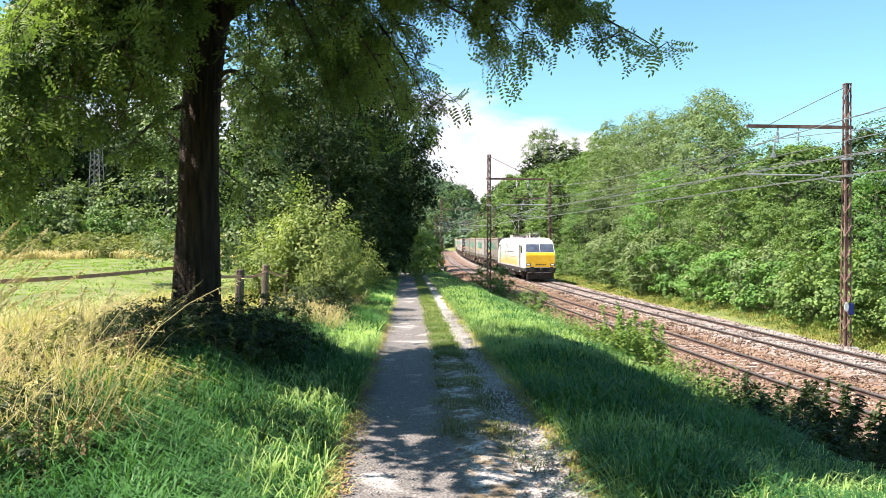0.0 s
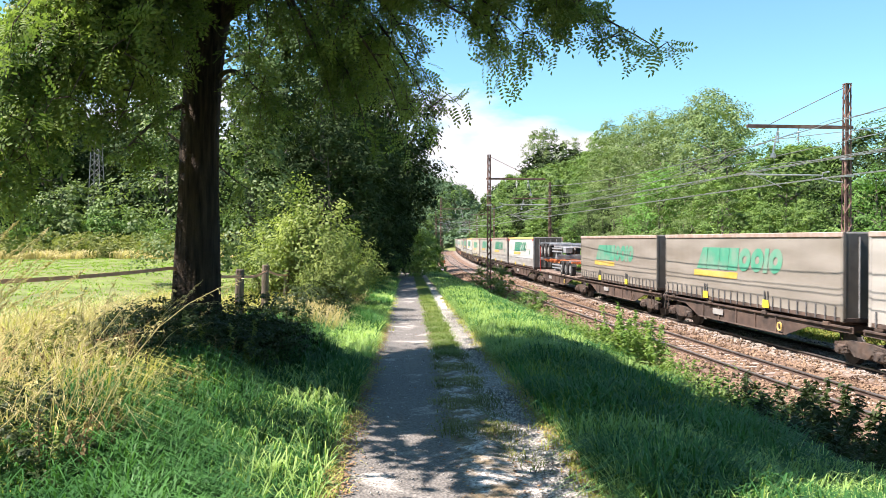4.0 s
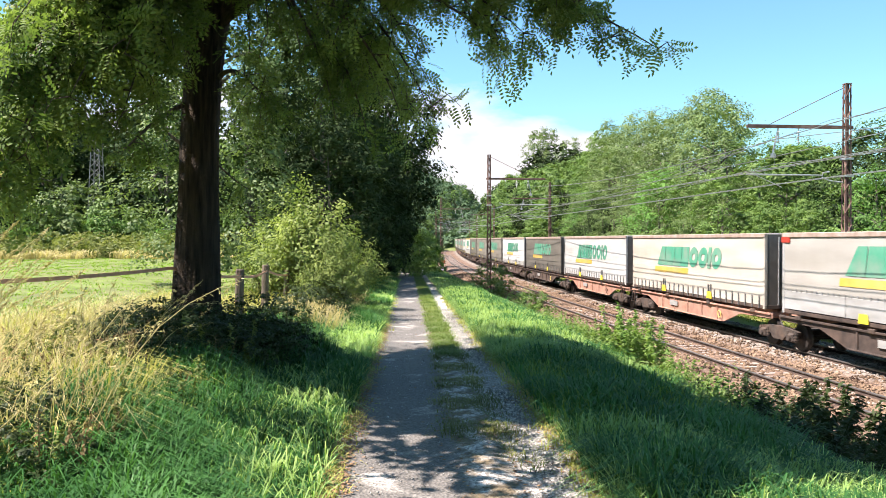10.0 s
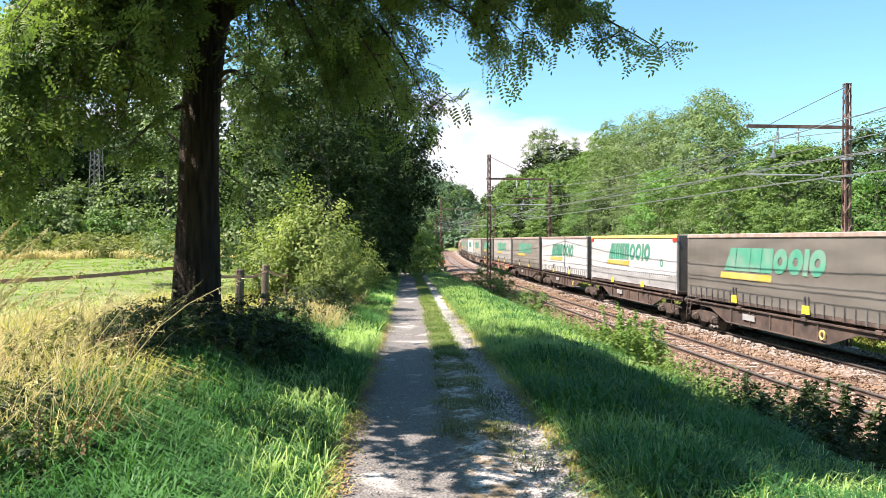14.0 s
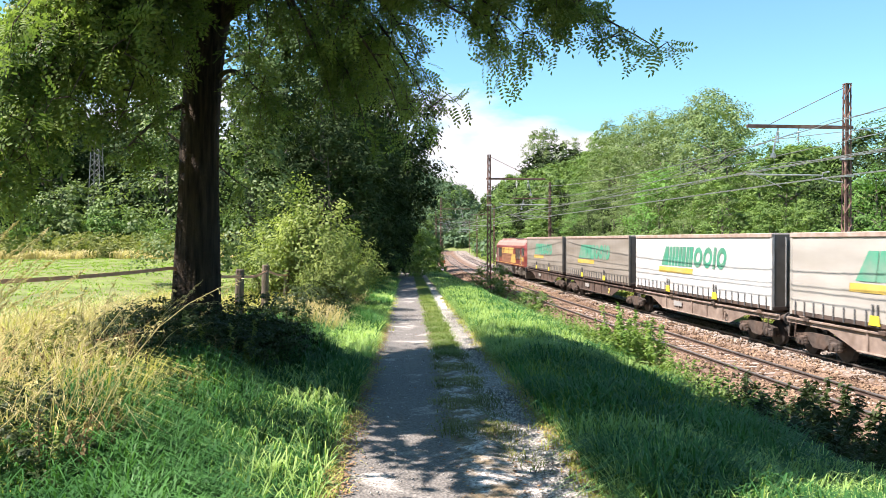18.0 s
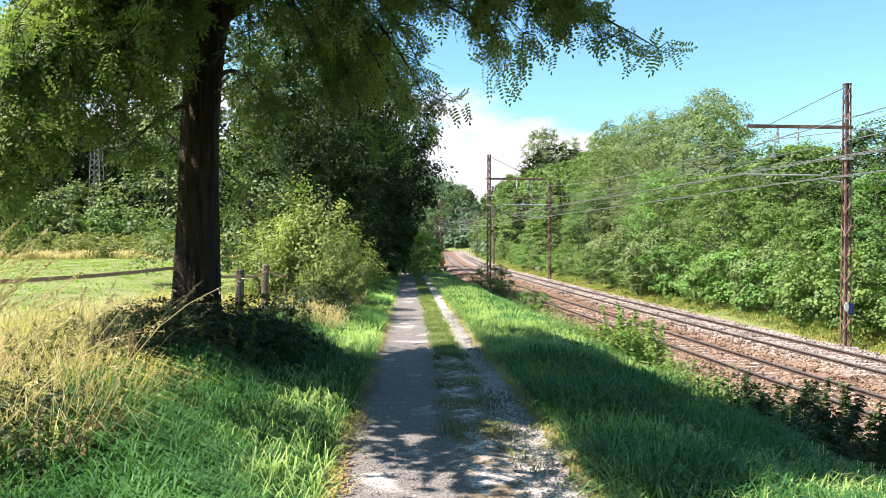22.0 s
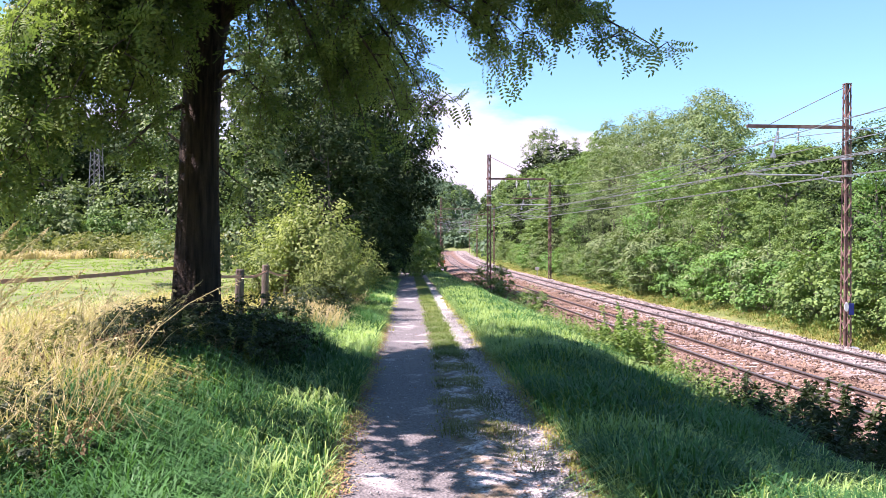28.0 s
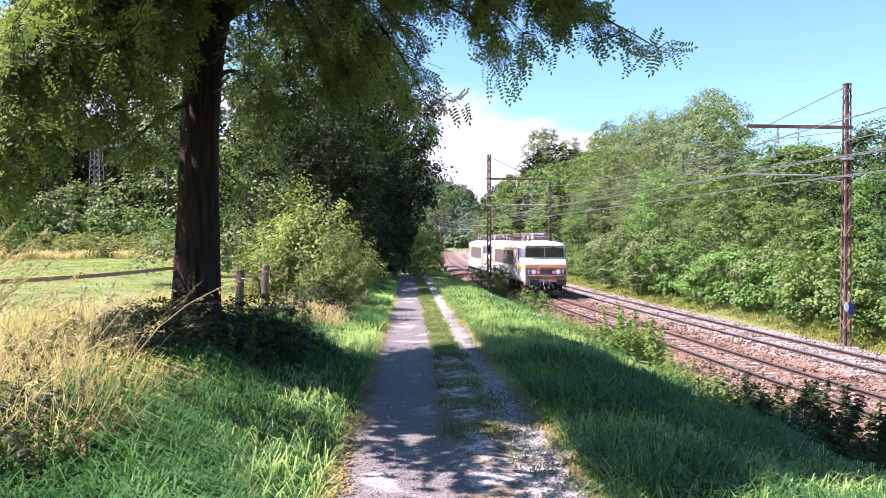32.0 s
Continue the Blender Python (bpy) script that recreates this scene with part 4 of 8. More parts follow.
def acacia():
    """The large roadside acacia whose boughs hang over the road."""
    rng = np.random.default_rng(17)
    t = empty("acacia_tree", "large roadside acacia with a dark furrowed trunk and drooping boughs", "tree")
    bx, by = TREE
    bz = gz(bx, by)
    prof = ((0, 0, -0.3, 0.44), (0.0, 0, 0.25, 0.37), (0.01, 0, 0.8, 0.33), (0.05, 0, 2.0, 0.29), (0.09, 0, 3.2, 0.255), (0.14, 0, 4.2, 0.262), (0.16, 0, 4.6, 0.29), (0.2, 0, 5.2, 0.36), (0.24, 0, 5.9, 0.36))
    rings = []
    for x, y, z, r in prof:
        rings.append([(x + r * (1 + 0.05 * math.sin(5 * a + z) + 0.06 * math.sin(16 * a - 1.2 * z) + 0.03 * math.sin(9 * a + 2.5 * z)) * math.cos(a), y + r * (1 + 0.05 * math.sin(5 * a + z) + 0.06 * math.sin(16 * a - 1.2 * z) + 0.03 * math.sin(9 * a + 2.5 * z)) * math.sin(a), z) for a in [2 * math.pi * k / 36 for k in range(72)]])
    part("trunk", Geo().loft(rings), M["bark"], t, smooth=True)
    # boughs: start height, turn above the view, tip, twigs, twig length, leaf length, how far along the twigs begin
    over, mass, sunny = (17, 0.34, 0.20, 0.58), (12, 0.46, 0.20, 0.60), (17, 0.46, 0.26, 0.50)
    tips = [((5.95, -3.0, 3.75), over), ((5.5, -2.7, 3.95), over), ((5.05, -3.0, 4.25), over), ((4.35, -2.9, 3.72), over), ((4.55, -2.5, 4.05), over), ((4.2, -2.7, 4.05), over), ((4.9, -2.6, 4.3), over), ((3.75, -2.0, 4.5), over)]
    tips += [((x, y, z), mass) for x, y, z in ((3.45, -1.5, 3.35), (3.3, -1.9, 3.9), (3.2, -1.2, 3.5), (2.95, -0.6, 3.2), (3.1, -2.0, 3.25), (2.75, -1.4, 3.7), (2.6, -0.8, 3.15), (2.9, -0.3, 4.2), (3.2, -0.8, 4.5), (2.2, -1.0, 3.3), (3.1, 0.6, 3.8), (2.3, 0.4, 3.6), (2.0, -2.2, 4.5), (2.8, -2.4, 4.5), (0.95, -0.6, 4.35), (1.3, -1.0, 4.45), (1.65, -0.5, 4.2))]
    tips += [((x, y, z), sunny) for x, y, z in ((-1.2, -3.4, 2.9), (-0.7, -3.0, 3.4), (-0.3, -3.2, 3.2), (0.1, -2.8, 3.1), (-1.3, -2.8, 3.7), (-0.6, -3.6, 3.95), (-0.1, -2.6, 3.9), (-1.5, -3.1, 3.3), (0.2, -3.0, 3.7), (-0.9, -2.4, 4.2), (-1.8, -2.4, 3.6), (-1.4, -1.8, 3.1), (-0.5, -1.6, 3.3), (0.3, -2.2, 4.1), (-2.3, -2.0, 3.2), (-1.9, -1.4, 4.0), (-0.3, -1.2, 3.9), (-2.6, -1.0, 3.1), (-0.95, -3.3, 2.35), (-1.05, -3.5, 2.7), (-0.8, -3.15, 2.6), (-1.15, -2.9, 2.3), (-1.35, -2.4, 2.5))]
    boughs = []
    for k, ((x, y, z), kind) in enumerate(tips):
        high = 6.2 + 0.25 * (k % 3) if kind is not sunny else 5.5 + 0.2 * (k % 3)
        boughs.append((((0.2, 0, 4.6 + 0.04 * (k % 11)), (0.2 + 0.30 * x, 0.30 * y, high), (0.2 + 0.80 * x, 0.80 * y, max(z + (0.9 if kind is over else 1.3), 4.5)), (x, y, z)), kind))
    bare = (0, 0.5, 0.2, 0.5)
    boughs += [(((0.2, 0, 5.2), (0.4, -0.6, 7.6), (0.8, -1.4, 9.4), (1.4, -2.2, 11.0)), bare), (((0.2, 0, 5.2), (0.1, 0.5, 8.0), (-0.6, 1.0, 10.0), (-1.0, 1.5, 11.5)), bare), (((0.22, 0, 2.9), (0.4, 0, 2.75), (0.6, -0.05, 2.5), (0.9, -0.1, 2.38)), (1, 0.2, 0.2, 0.8)), (((0.1, 0, 4.0), (-0.3, -0.5, 4.2), (-0.8, -1.2, 3.9), (-1.5, -1.9, 3.2)), (20, 0.5, 0.24, 0.6)), (((0.0, 0, 3.7), (-0.2, -0.3, 3.6), (-0.5, -0.8, 3.2), (-0.75, -1.2, 2.6)), (5, 0.4, 0.24, 0.6)), (((0.3, 0, 3.95), (0.5, -0.2, 4.2), (0.8, -0.5, 4.15), (1.2, -0.8, 3.6)), (14, 0.5, 0.2, 0.6))]
    cs, al, ls = [], [], []
    for bi, (pts, (twigs, reach, leaf_len, start)) in enumerate(boughs):
        P = [Vector(p) for p in pts]
        fine = []
        for i in range(17):
            u = i / 16
            q = P[0] * (1 - u) ** 3 + P[1] * 3 * u * (1 - u) ** 2 + P[2] * 3 * u * u * (1 - u) + P[3] * u ** 3
            fine.append(q)
        thick = 0.022 if P[0].z < 3.0 else 0.06 if P[0].z > 4.5 else 0.05
        limb = part("bough", Geo().tube(fine, [thick * (1 - 0.93 * i / 16) for i in range(17)], 7), M["bark"], t, smooth=True)
        g = Geo()
        nodes = start + (1 - start) * np.sort(rng.random(7)) ** 0.8
        nodes[-1] = 1.0
        for k in range(twigs):
            u = float(np.clip(nodes[k % 7] + rng.normal(0, 0.02), start, 1))
            q = fine[min(int(round(u * 16)), 16)]
            d = Vector(rng.normal(0, 1, 3))
            d.z = d.z * 0.55 - 0.15
            d += (P[3] - P[1]).normalized() * 0.6
            d.normalize()
            ln = reach * rng.uniform(0.5, 1.3)
            mid = q + d * ln * 0.55 + Vector((0, 0, 0.06))
            tip = q + d * ln - Vector((0, 0, 0.38 * ln))
            g.tube((q, mid, tip), (0.010, 0.006, 0.002), 4, caps=False)
            for j in range(13):
                w = 0.2 + 0.8 * rng.random()
                pp = q * (1 - w) ** 2 + mid * 2 * w * (1 - w) + tip * w * w
                cs.append(pp + Vector(rng.normal(0, 0.05, 3)))
                al.append(d * 0.5 + Vector(rng.normal(0, 0.65, 3)) - Vector((0, 0, 0.35)))
                ls.append(leaf_len)
        if twigs:
            tagged(part("twig_spray", g, M["bark"], limb), kind="stuff")
    ls = np.array(ls)[:, None]
    cs, al = np.array([tuple(c) for c in cs]), np.array([tuple(a) for a in al])
    nrm = rng.normal(0, 0.6, (len(cs), 3)) + np.array([-0.35, -0.40, 0.65])
    v, f = pinnate(cs, al, nrm, rng, 5, ls, ls * 0.27)
    part("foliage", sheet("foliage", v, f, M["leaf_acacia"], smooth=False), M["leaf_acacia"], t)
    # the dense upper crown, unseen above the view, added to shade the ground
    p, ways = crown_points(rng, 5.8, 11.5, 3.7, 270, 150, 0.95)
    p = p * np.array([1.05, 1.25, 1.0]) + np.array([0.9, -2.8, 0.0])
    p[:, 1] -= 0.20 * p[:, 0]
    # leaves are cut out wherever their shadow would fall on ground kept sunny
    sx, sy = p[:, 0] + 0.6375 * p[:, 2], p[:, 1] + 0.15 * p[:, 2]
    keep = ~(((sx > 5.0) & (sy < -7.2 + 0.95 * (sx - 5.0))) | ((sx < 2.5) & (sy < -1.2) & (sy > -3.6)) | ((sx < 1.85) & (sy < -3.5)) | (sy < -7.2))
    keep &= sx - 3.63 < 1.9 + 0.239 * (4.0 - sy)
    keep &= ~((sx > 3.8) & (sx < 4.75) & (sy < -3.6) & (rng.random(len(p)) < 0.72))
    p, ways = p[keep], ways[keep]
    # unseen leaf clusters added to shade the bough that hangs across the road
    q, more = crown_points(rng, 4.75, 6.1, 1.1, 44, 90, 0.45)
    q = q * np.array([1.75, 0.8, 1.0]) + np.array([3.9, -3.0, 0.0])
    q[:, 2] = np.maximum(q[:, 2], 4.55 + 0.1 * rng.random(len(q)))
    # more unseen clusters, placed so their shadows reach the bank and the road
    for h, k, at in ((8.4, 44, (0.95, -5.3, 0)), (8.4, 66, (-0.85, -2.2, 0)), (8.4, 62, (-0.95, -0.5, 0)), (8.4, 44, (2.3, -5.4, 0))):
        b, out = crown_points(rng, 5.8, h, 1.25, k, 110, 0.55)
        b = b * np.array([0.95, 1.35, 1.0]) + np.array(at)
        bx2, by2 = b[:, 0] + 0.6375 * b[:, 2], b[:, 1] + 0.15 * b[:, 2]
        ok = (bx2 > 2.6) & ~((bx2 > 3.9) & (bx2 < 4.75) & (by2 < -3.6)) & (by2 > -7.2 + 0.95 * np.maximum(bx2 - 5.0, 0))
        q, more = np.concatenate([q, b[ok]]), np.concatenate([more, out[ok]])
    p, ways = np.concatenate([p, q]), np.concatenate([ways, more])
    # holes cut in the leaves to lay patches of sun on the road
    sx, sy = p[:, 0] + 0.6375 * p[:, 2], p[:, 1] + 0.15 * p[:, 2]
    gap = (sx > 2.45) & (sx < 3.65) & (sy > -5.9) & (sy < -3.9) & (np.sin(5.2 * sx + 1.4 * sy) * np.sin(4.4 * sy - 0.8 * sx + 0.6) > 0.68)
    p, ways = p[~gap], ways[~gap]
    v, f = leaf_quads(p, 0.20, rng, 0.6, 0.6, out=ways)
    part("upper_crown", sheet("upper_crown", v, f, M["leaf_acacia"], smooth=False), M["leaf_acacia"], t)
    t.matrix_basis = pose(bx, by, bz)


acacia()

def shoot_bush(name, label, h, spread, mat, seed, shoots=100, per=80, leaf=0.12):
    """A bush of long shoots that rise and arch outwards, leafy towards their tips."""
    rng = np.random.default_rng(seed)
    t = empty(name, label, "shrub", "shrubs along the railway")
    cs, ways = [], []
    for k in range(shoots):
        a = rng.uniform(0, 6.28)
        lean = math.sqrt(rng.random())
        hh = h * (1.02 - 0.55 * lean ** 2) * rng.uniform(0.62, 1.08)
        d = spread * lean * rng.uniform(0.8, 1.15)
        P = [Vector((0.25 * math.cos(a) * lean, 0.25 * math.sin(a) * lean, -0.1)), Vector((d * 0.35 * math.cos(a), d * 0.35 * math.sin(a), hh * 0.65)), Vector((d * math.cos(a), d * math.sin(a), hh))]
        if k % 4 == 0:
            part("stem", Geo().tube([P[0] * (1 - u) ** 2 + P[1] * 2 * u * (1 - u) + P[2] * u * u for u in (0, 0.3, 0.6, 0.85, 1)], (0.022, 0.017, 0.011, 0.006, 0.002), 5), M["bark_pale"], t)
        u = (0.22 + 0.80 * rng.random(per) ** 0.8)[:, None]
        p0, p1, p2 = (np.array(p)[None] for p in P)
        c = p0 * (1 - u) ** 2 + p1 * 2 * u * (1 - u) + p2 * u * u
        off = rng.normal(0, 1, (per, 3)) * (0.05 + 0.13 * (1 - u) + 0.04)
        cs.append(c + off)
        ways.append(unit(unit(off) * 0.6 + np.array([math.cos(a) * 0.7, math.sin(a) * 0.7, 0.5])))
    v, f = leaf_quads(np.concatenate(cs), leaf, rng, 0.5, 0.55, out=np.concatenate(ways) * 0.7)
    part("foliage", sheet("foliage", v, f, mat, smooth=False), mat, t)
    return t


HAZEL = shoot_bush("roadside_hazel", "sunlit yellow-green hazel bush beside the farm road", 3.55, 1.75, M["leaf_hazel"], 31, 120, 90, 0.105)
tagged(HAZEL, category="shrub")
put(HAZEL, -3.35, 20.5, 0, 0.97)
put(HAZEL, -2.75, 19.4, 130, 0.58)
put(HAZEL, -4.7, 21.6, 220, 0.72)
put(HAZEL, -2.75, 23.5, 300, 0.7)
stake = empty("marker_stake", "short pale stake in the grass beside the road", "stake")
part("shaft", Geo().box((0, 0, 0.12), (0.09, 0.07, 0.42), 0.012), M["porcelain"], stake)
put(stake, -2.95, 28.6, 12)


def tufts(name, label, x, y, h, w, mat, rng, per=7, spread=0.10, lean=0.9, z=None):
    """Grass in tufts: blades lean out of each tuft's middle."""
    n = len(x)
    r = spread * np.sqrt(rng.random((n, per)))
    a = rng.uniform(0, 6.283, (n, per))
    bx = (x[:, None] + r * np.cos(a)).ravel()
    by = (y[:, None] + r * np.sin(a)).ravel()
    hh = (np.broadcast_to(h, (n,))[:, None] * rng.uniform(0.55, 1.25, (n, per))).ravel()
    ww = np.repeat(np.broadcast_to(w, (n,)), per)
    zz = ground_z(bx, by) if z is None else np.repeat(z, per)
    aim = a.ravel() + rng.normal(0, 0.6, n * per)
    ln = (lean * (0.25 + 0.9 * r / spread) * rng.uniform(0.5, 1.3, (n, per))).ravel()[:, None]
    m = n * per
    b = np.stack([bx, by, zz - 0.02], -1)
    d = np.stack([np.cos(aim), np.sin(aim), np.zeros(m)], -1)
    sd = np.stack([-np.sin(aim), np.cos(aim), np.zeros(m)], -1) * (ww * 0.5)[:, None]
    H = hh[:, None]
    up = np.array([0, 0, 1.0])
    k1 = b + up * H * 0.5 + d * H * ln * 0.15
    k2 = b + up * H * (0.85 - 0.12 * ln) + d * H * ln * 0.5
    k3 = b + up * H * (0.95 - 0.42 * ln) + d * H * ln * 1.0
    v = np.stack([b - sd, b + sd, k1 + sd * 0.9, k1 - sd * 0.9, k2 + sd * 0.65, k2 - sd * 0.65, k3 + sd * 0.08, k3 - sd * 0.08], 1).reshape(-1, 3)
    o = np.arange(m)[:, None] * 8
    f = np.concatenate([o + np.array([[0, 1, 2, 3]]), o + np.array([[3, 2, 4, 5]]), o + np.array([[5, 4, 6, 7]])], 1).reshape(-1, 4)
    return tagged(new(name, sheet(name, v, f, mat, smooth=False)), label, "grass", kind="stuff")


def grasses():
    rng = np.random.default_rng(41)
    # right verge and bank
    n = 6200
    y = 3.9 + 50 * rng.random(n) ** 1.9
    x = path_x(y) + 1.05 + 2.7 * rng.random(n) ** 0.9
    keep = lateral(x, y) < -3.4
    x, y = x[keep], y[keep]
    h = 0.34 + 0.06 * np.clip((8 - y) / 3, 0, 1) + 0.12 * np.sin(3 * x) * np.sin(2 * y) + 0.06 * np.clip((x - path_x(y) - 1.1) / 1.5, 0, 1)
    tufts("verge_grass", "long green grass on the bank above the tracks", x, y, h, 0.012 + y * 0.0006, M["grass_deep_shade"], rng, 9, 0.065, 0.95)
    n = 2400
    y = 3.9 + 52 * rng.random(n) ** 1.1
    x = path_x(y) + 1.1 + 2.5 * rng.random(n)
    tufts("pale_verge_grass", "pale blades among the long bank grass", x, y, 0.40, 0.008 + y * 0.0006, M["grass_green"], rng, 5, 0.15, 0.9)
    # paler tufts from where the tree's shade ends, painted as sunlit
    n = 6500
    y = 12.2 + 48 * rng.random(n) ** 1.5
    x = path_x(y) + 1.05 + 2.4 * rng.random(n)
    tufts("sunlit_verge_grass", "bank grass beyond the shade, sunlight put into its pale colour", x, y, 0.40, 0.010 + y * 0.0005, M["grass_pale_lit"], rng, 6, 0.14, 0.9)
    n = 1500
    y = 3.9 + 3.2 * rng.random(n)
    x = path_x(y) + 1.1 + 2.6 * rng.random(n)
    tufts("near_pale_grass", "pale long blades on the bank", x, y, 0.40, 0.010, M["grass_pale_lit"], rng, 6, 0.13, 1.0)
    n = 3200
    y = -7 + 11 * rng.random(n)
    x = path_x(y) + np.where(rng.random(n) < 0.5, -1, 1) * (1.05 + 3.2 * rng.random(n))
    tufts("rear_verge_grass", "green grass on both sides of the farm road", x, y, 0.26, 0.014, M["grass_deep_shade"], rng, 6, 0.15, 1.1)
    # left verge
    n = 6200
    y = 3.9 + 42 * rng.random(n) ** 1.9
    x = path_x(y) - 1.02 - 2.2 * rng.random(n)
    h = 0.16 + 0.07 * np.sin(2 * x + y) + 0.16 * np.clip((path_x(y) - 1.2 - x) / 1.5, 0, 1)
    tufts("roadside_grass", "green grass along the farm road", x, y, h * (1.15 + 0.7 * np.sin(1.3 * x + 0.9 * y) ** 2), 0.011 + y * 0.0006, M["grass_deep_shade"], rng, 9, 0.06, 0.9)
    n = 2700
    y = 3.9 + 42 * rng.random(n) ** 1.5
    x = path_x(y) - 1.02 - 2.2 * rng.random(n)
    tufts("pale_roadside_grass", "pale blades in the roadside grass", x, y, 0.31, 0.009 + y * 0.0006, M["grass_pale_lit"], rng, 6, 0.07, 0.95)
    # the same sun-pale colour on the left, past the shade
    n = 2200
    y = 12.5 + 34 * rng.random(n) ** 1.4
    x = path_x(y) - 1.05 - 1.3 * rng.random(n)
    tufts("sunlit_roadside_grass", "roadside grass beyond the shade, sunlight put into its pale colour", x, y, 0.26, 0.010 + y * 0.0005, M["grass_pale_lit"], rng, 6, 0.13, 1.0)
    n = 520
    y = 15 + 12 * rng.random(n)
    x = path_x(y) - 1.9 - 1.5 * rng.random(n)
    tufts("hedge_straw", "dry straw-coloured grass at the foot of the hazel", x, y, 0.62, 0.014, M["grass_dry"], rng, 6, 0.2, 1.0)
    # middle strip
    n = 5600
    y = 4.2 + 62 * rng.random(n) ** 1.5
    half = np.interp(y, (9, 15), (0.34, 0.20))
    x = path_x(y) + 0.29 + np.clip(rng.normal(0, 0.5, n), -1, 1) * half
    bare = np.sin(1.7 * y + 3 * x) * np.sin(0.9 * y + 2) > 0.25 - 0.16 * (y - 5)
    x, y = x[bare], y[bare]
    near = y < 13
    for nm, label, mat, pick, h in (("strip_grass", "short worn grass between the wheel tracks", "grass_line", ~near, 0.06), ("worn_strip_grass", "trodden half-dry grass between the wheel tracks", "grass_worn", near, 0.03)):
        tufts(nm, label, x[pick], y[pick], h + 0.05 * np.sin(2.3 * y[pick]) ** 2, 0.004 + y[pick] * 0.0004, M[mat], rng, 8, 0.11, 1.7, z=path_z(y[pick]) + 0.05)
    # worn edges of the road
    n = 1500
    y = 4.0 + 26 * rng.random(n) ** 1.6
    x = path_x(y) + np.where(rng.random(n) < 0.5, -1, 1) * rng.normal(1.0, 0.07, n)
    tufts("edge_grass", "short dry grass at the road's edge", x, y, 0.10, 0.008 + y * 0.0004, M["grass_olive"], rng, 6, 0.08, 1.0, z=path_z(y) + 0.02)
    # weeds and half-dry grass along the fence
    n = 4200
    y = 3.5 + 20 * rng.random(n) ** 1.5
    x = path_x(y) - 2.7 - 4.2 * rng.random(n)
    k = ~((x > -4.4) & (y > 8.2) & (y < 12.5)) | (rng.random(n) < 0.15)
    x, y = x[k], y[k]
    h = 0.45 + 0.2 * np.sin(1.7 * x + y)
    tufts("tall_grass", "tall half-dry grass and weeds along the fence", x, y, h, 0.009 + y * 0.0005, M["grass_olive"], rng, 7, 0.16, 0.85)
    n = 2300
    y = 4.9 + 12.6 * rng.random(n) ** 1.4
    x = path_x(y) - 2.6 - 4.6 * rng.random(n)
    k = ~(((x > -4.3) & (y > 8.4)) | ((x > -3.3) & (y > 6.8)))
    x, y = x[k], y[k]
    tufts("dry_grass", "straw-coloured dry grass along the fence", x, y, 0.74, 0.006, M["grass_dry"], rng, 6, 0.16, 0.8)
    n = 800
    y = 3.4 + 7 * rng.random(n)
    x = path_x(y) - 2.3 - 3.2 * rng.random(n)
    tufts("green_weeds", "green blades among the dry grass", x, y, 0.40, 0.012, M["grass_green"], rng, 6, 0.16, 0.55)
    # meadow
    n = 7000
    y = 8 + 68 * rng.random(n) ** 1.1
    x = -6.2 - (0.62 * y) * rng.random(n)
    tufts("meadow_grass", "bright green mown meadow grass", x, y, 0.08, 0.012 + y * 0.0008, M["grass_meadow"], rng, 6, 0.34, 1.2)
    n = 2600
    y = 63.5 + 4.5 * rng.random(n)
    x = -6.5 - 46 * rng.random(n)
    k = np.sin(0.55 * x + 1.0) + 0.6 * np.sin(1.37 * x) > -0.55
    tufts("meadow_edge_straw", "dry straw-coloured grass along the far edge of the meadow", x[k], y[k], 0.45 + 0.4 * np.sin(0.9 * x[k]) ** 2, 0.05, M["grass_dry"], rng, 5, 0.35, 1.0)
    # far verge beyond the tracks
    n = 4500
    s = 6 + 200 * rng.random(n) ** 1.6
    x, y, _ = track(s, 7.5 + 2.4 * rng.random(n))
    tufts("lineside_grass", "olive green grass along the foot of the wood", x, y, 0.26, 0.016 + y * 0.0008, M["grass_line"], rng, 6, 0.22, 1.0)
    n = 7600
    s = 5 + 130 * rng.random(n) ** 1.25
    x, y, _ = track(s, 6.35 + 2.6 * rng.random(n))
    tufts("yellowing_lineside_grass", "yellowing grass between the ballast and the wood", x, y, 0.20, 0.014 + y * 0.0008, M["grass_straw"], rng, 6, 0.20, 1.1)
    # slope to the tracks, further on
    n = 6000
    y = 11 + 88 * rng.random(n) ** 1.2
    lo, hi = path_x(y) + 3.2, np.interp(y, LINE_Y, LINE_X) - 2.9
    x = lo + (hi - lo) * rng.random(n)
    k = hi > lo
    tufts("slope_grass", "rough grass on the slope down to the tracks", x[k], y[k], 0.32, 0.014 + y[k] * 0.0006, M["grass_green"], rng, 6, 0.2, 1.0)

grasses()


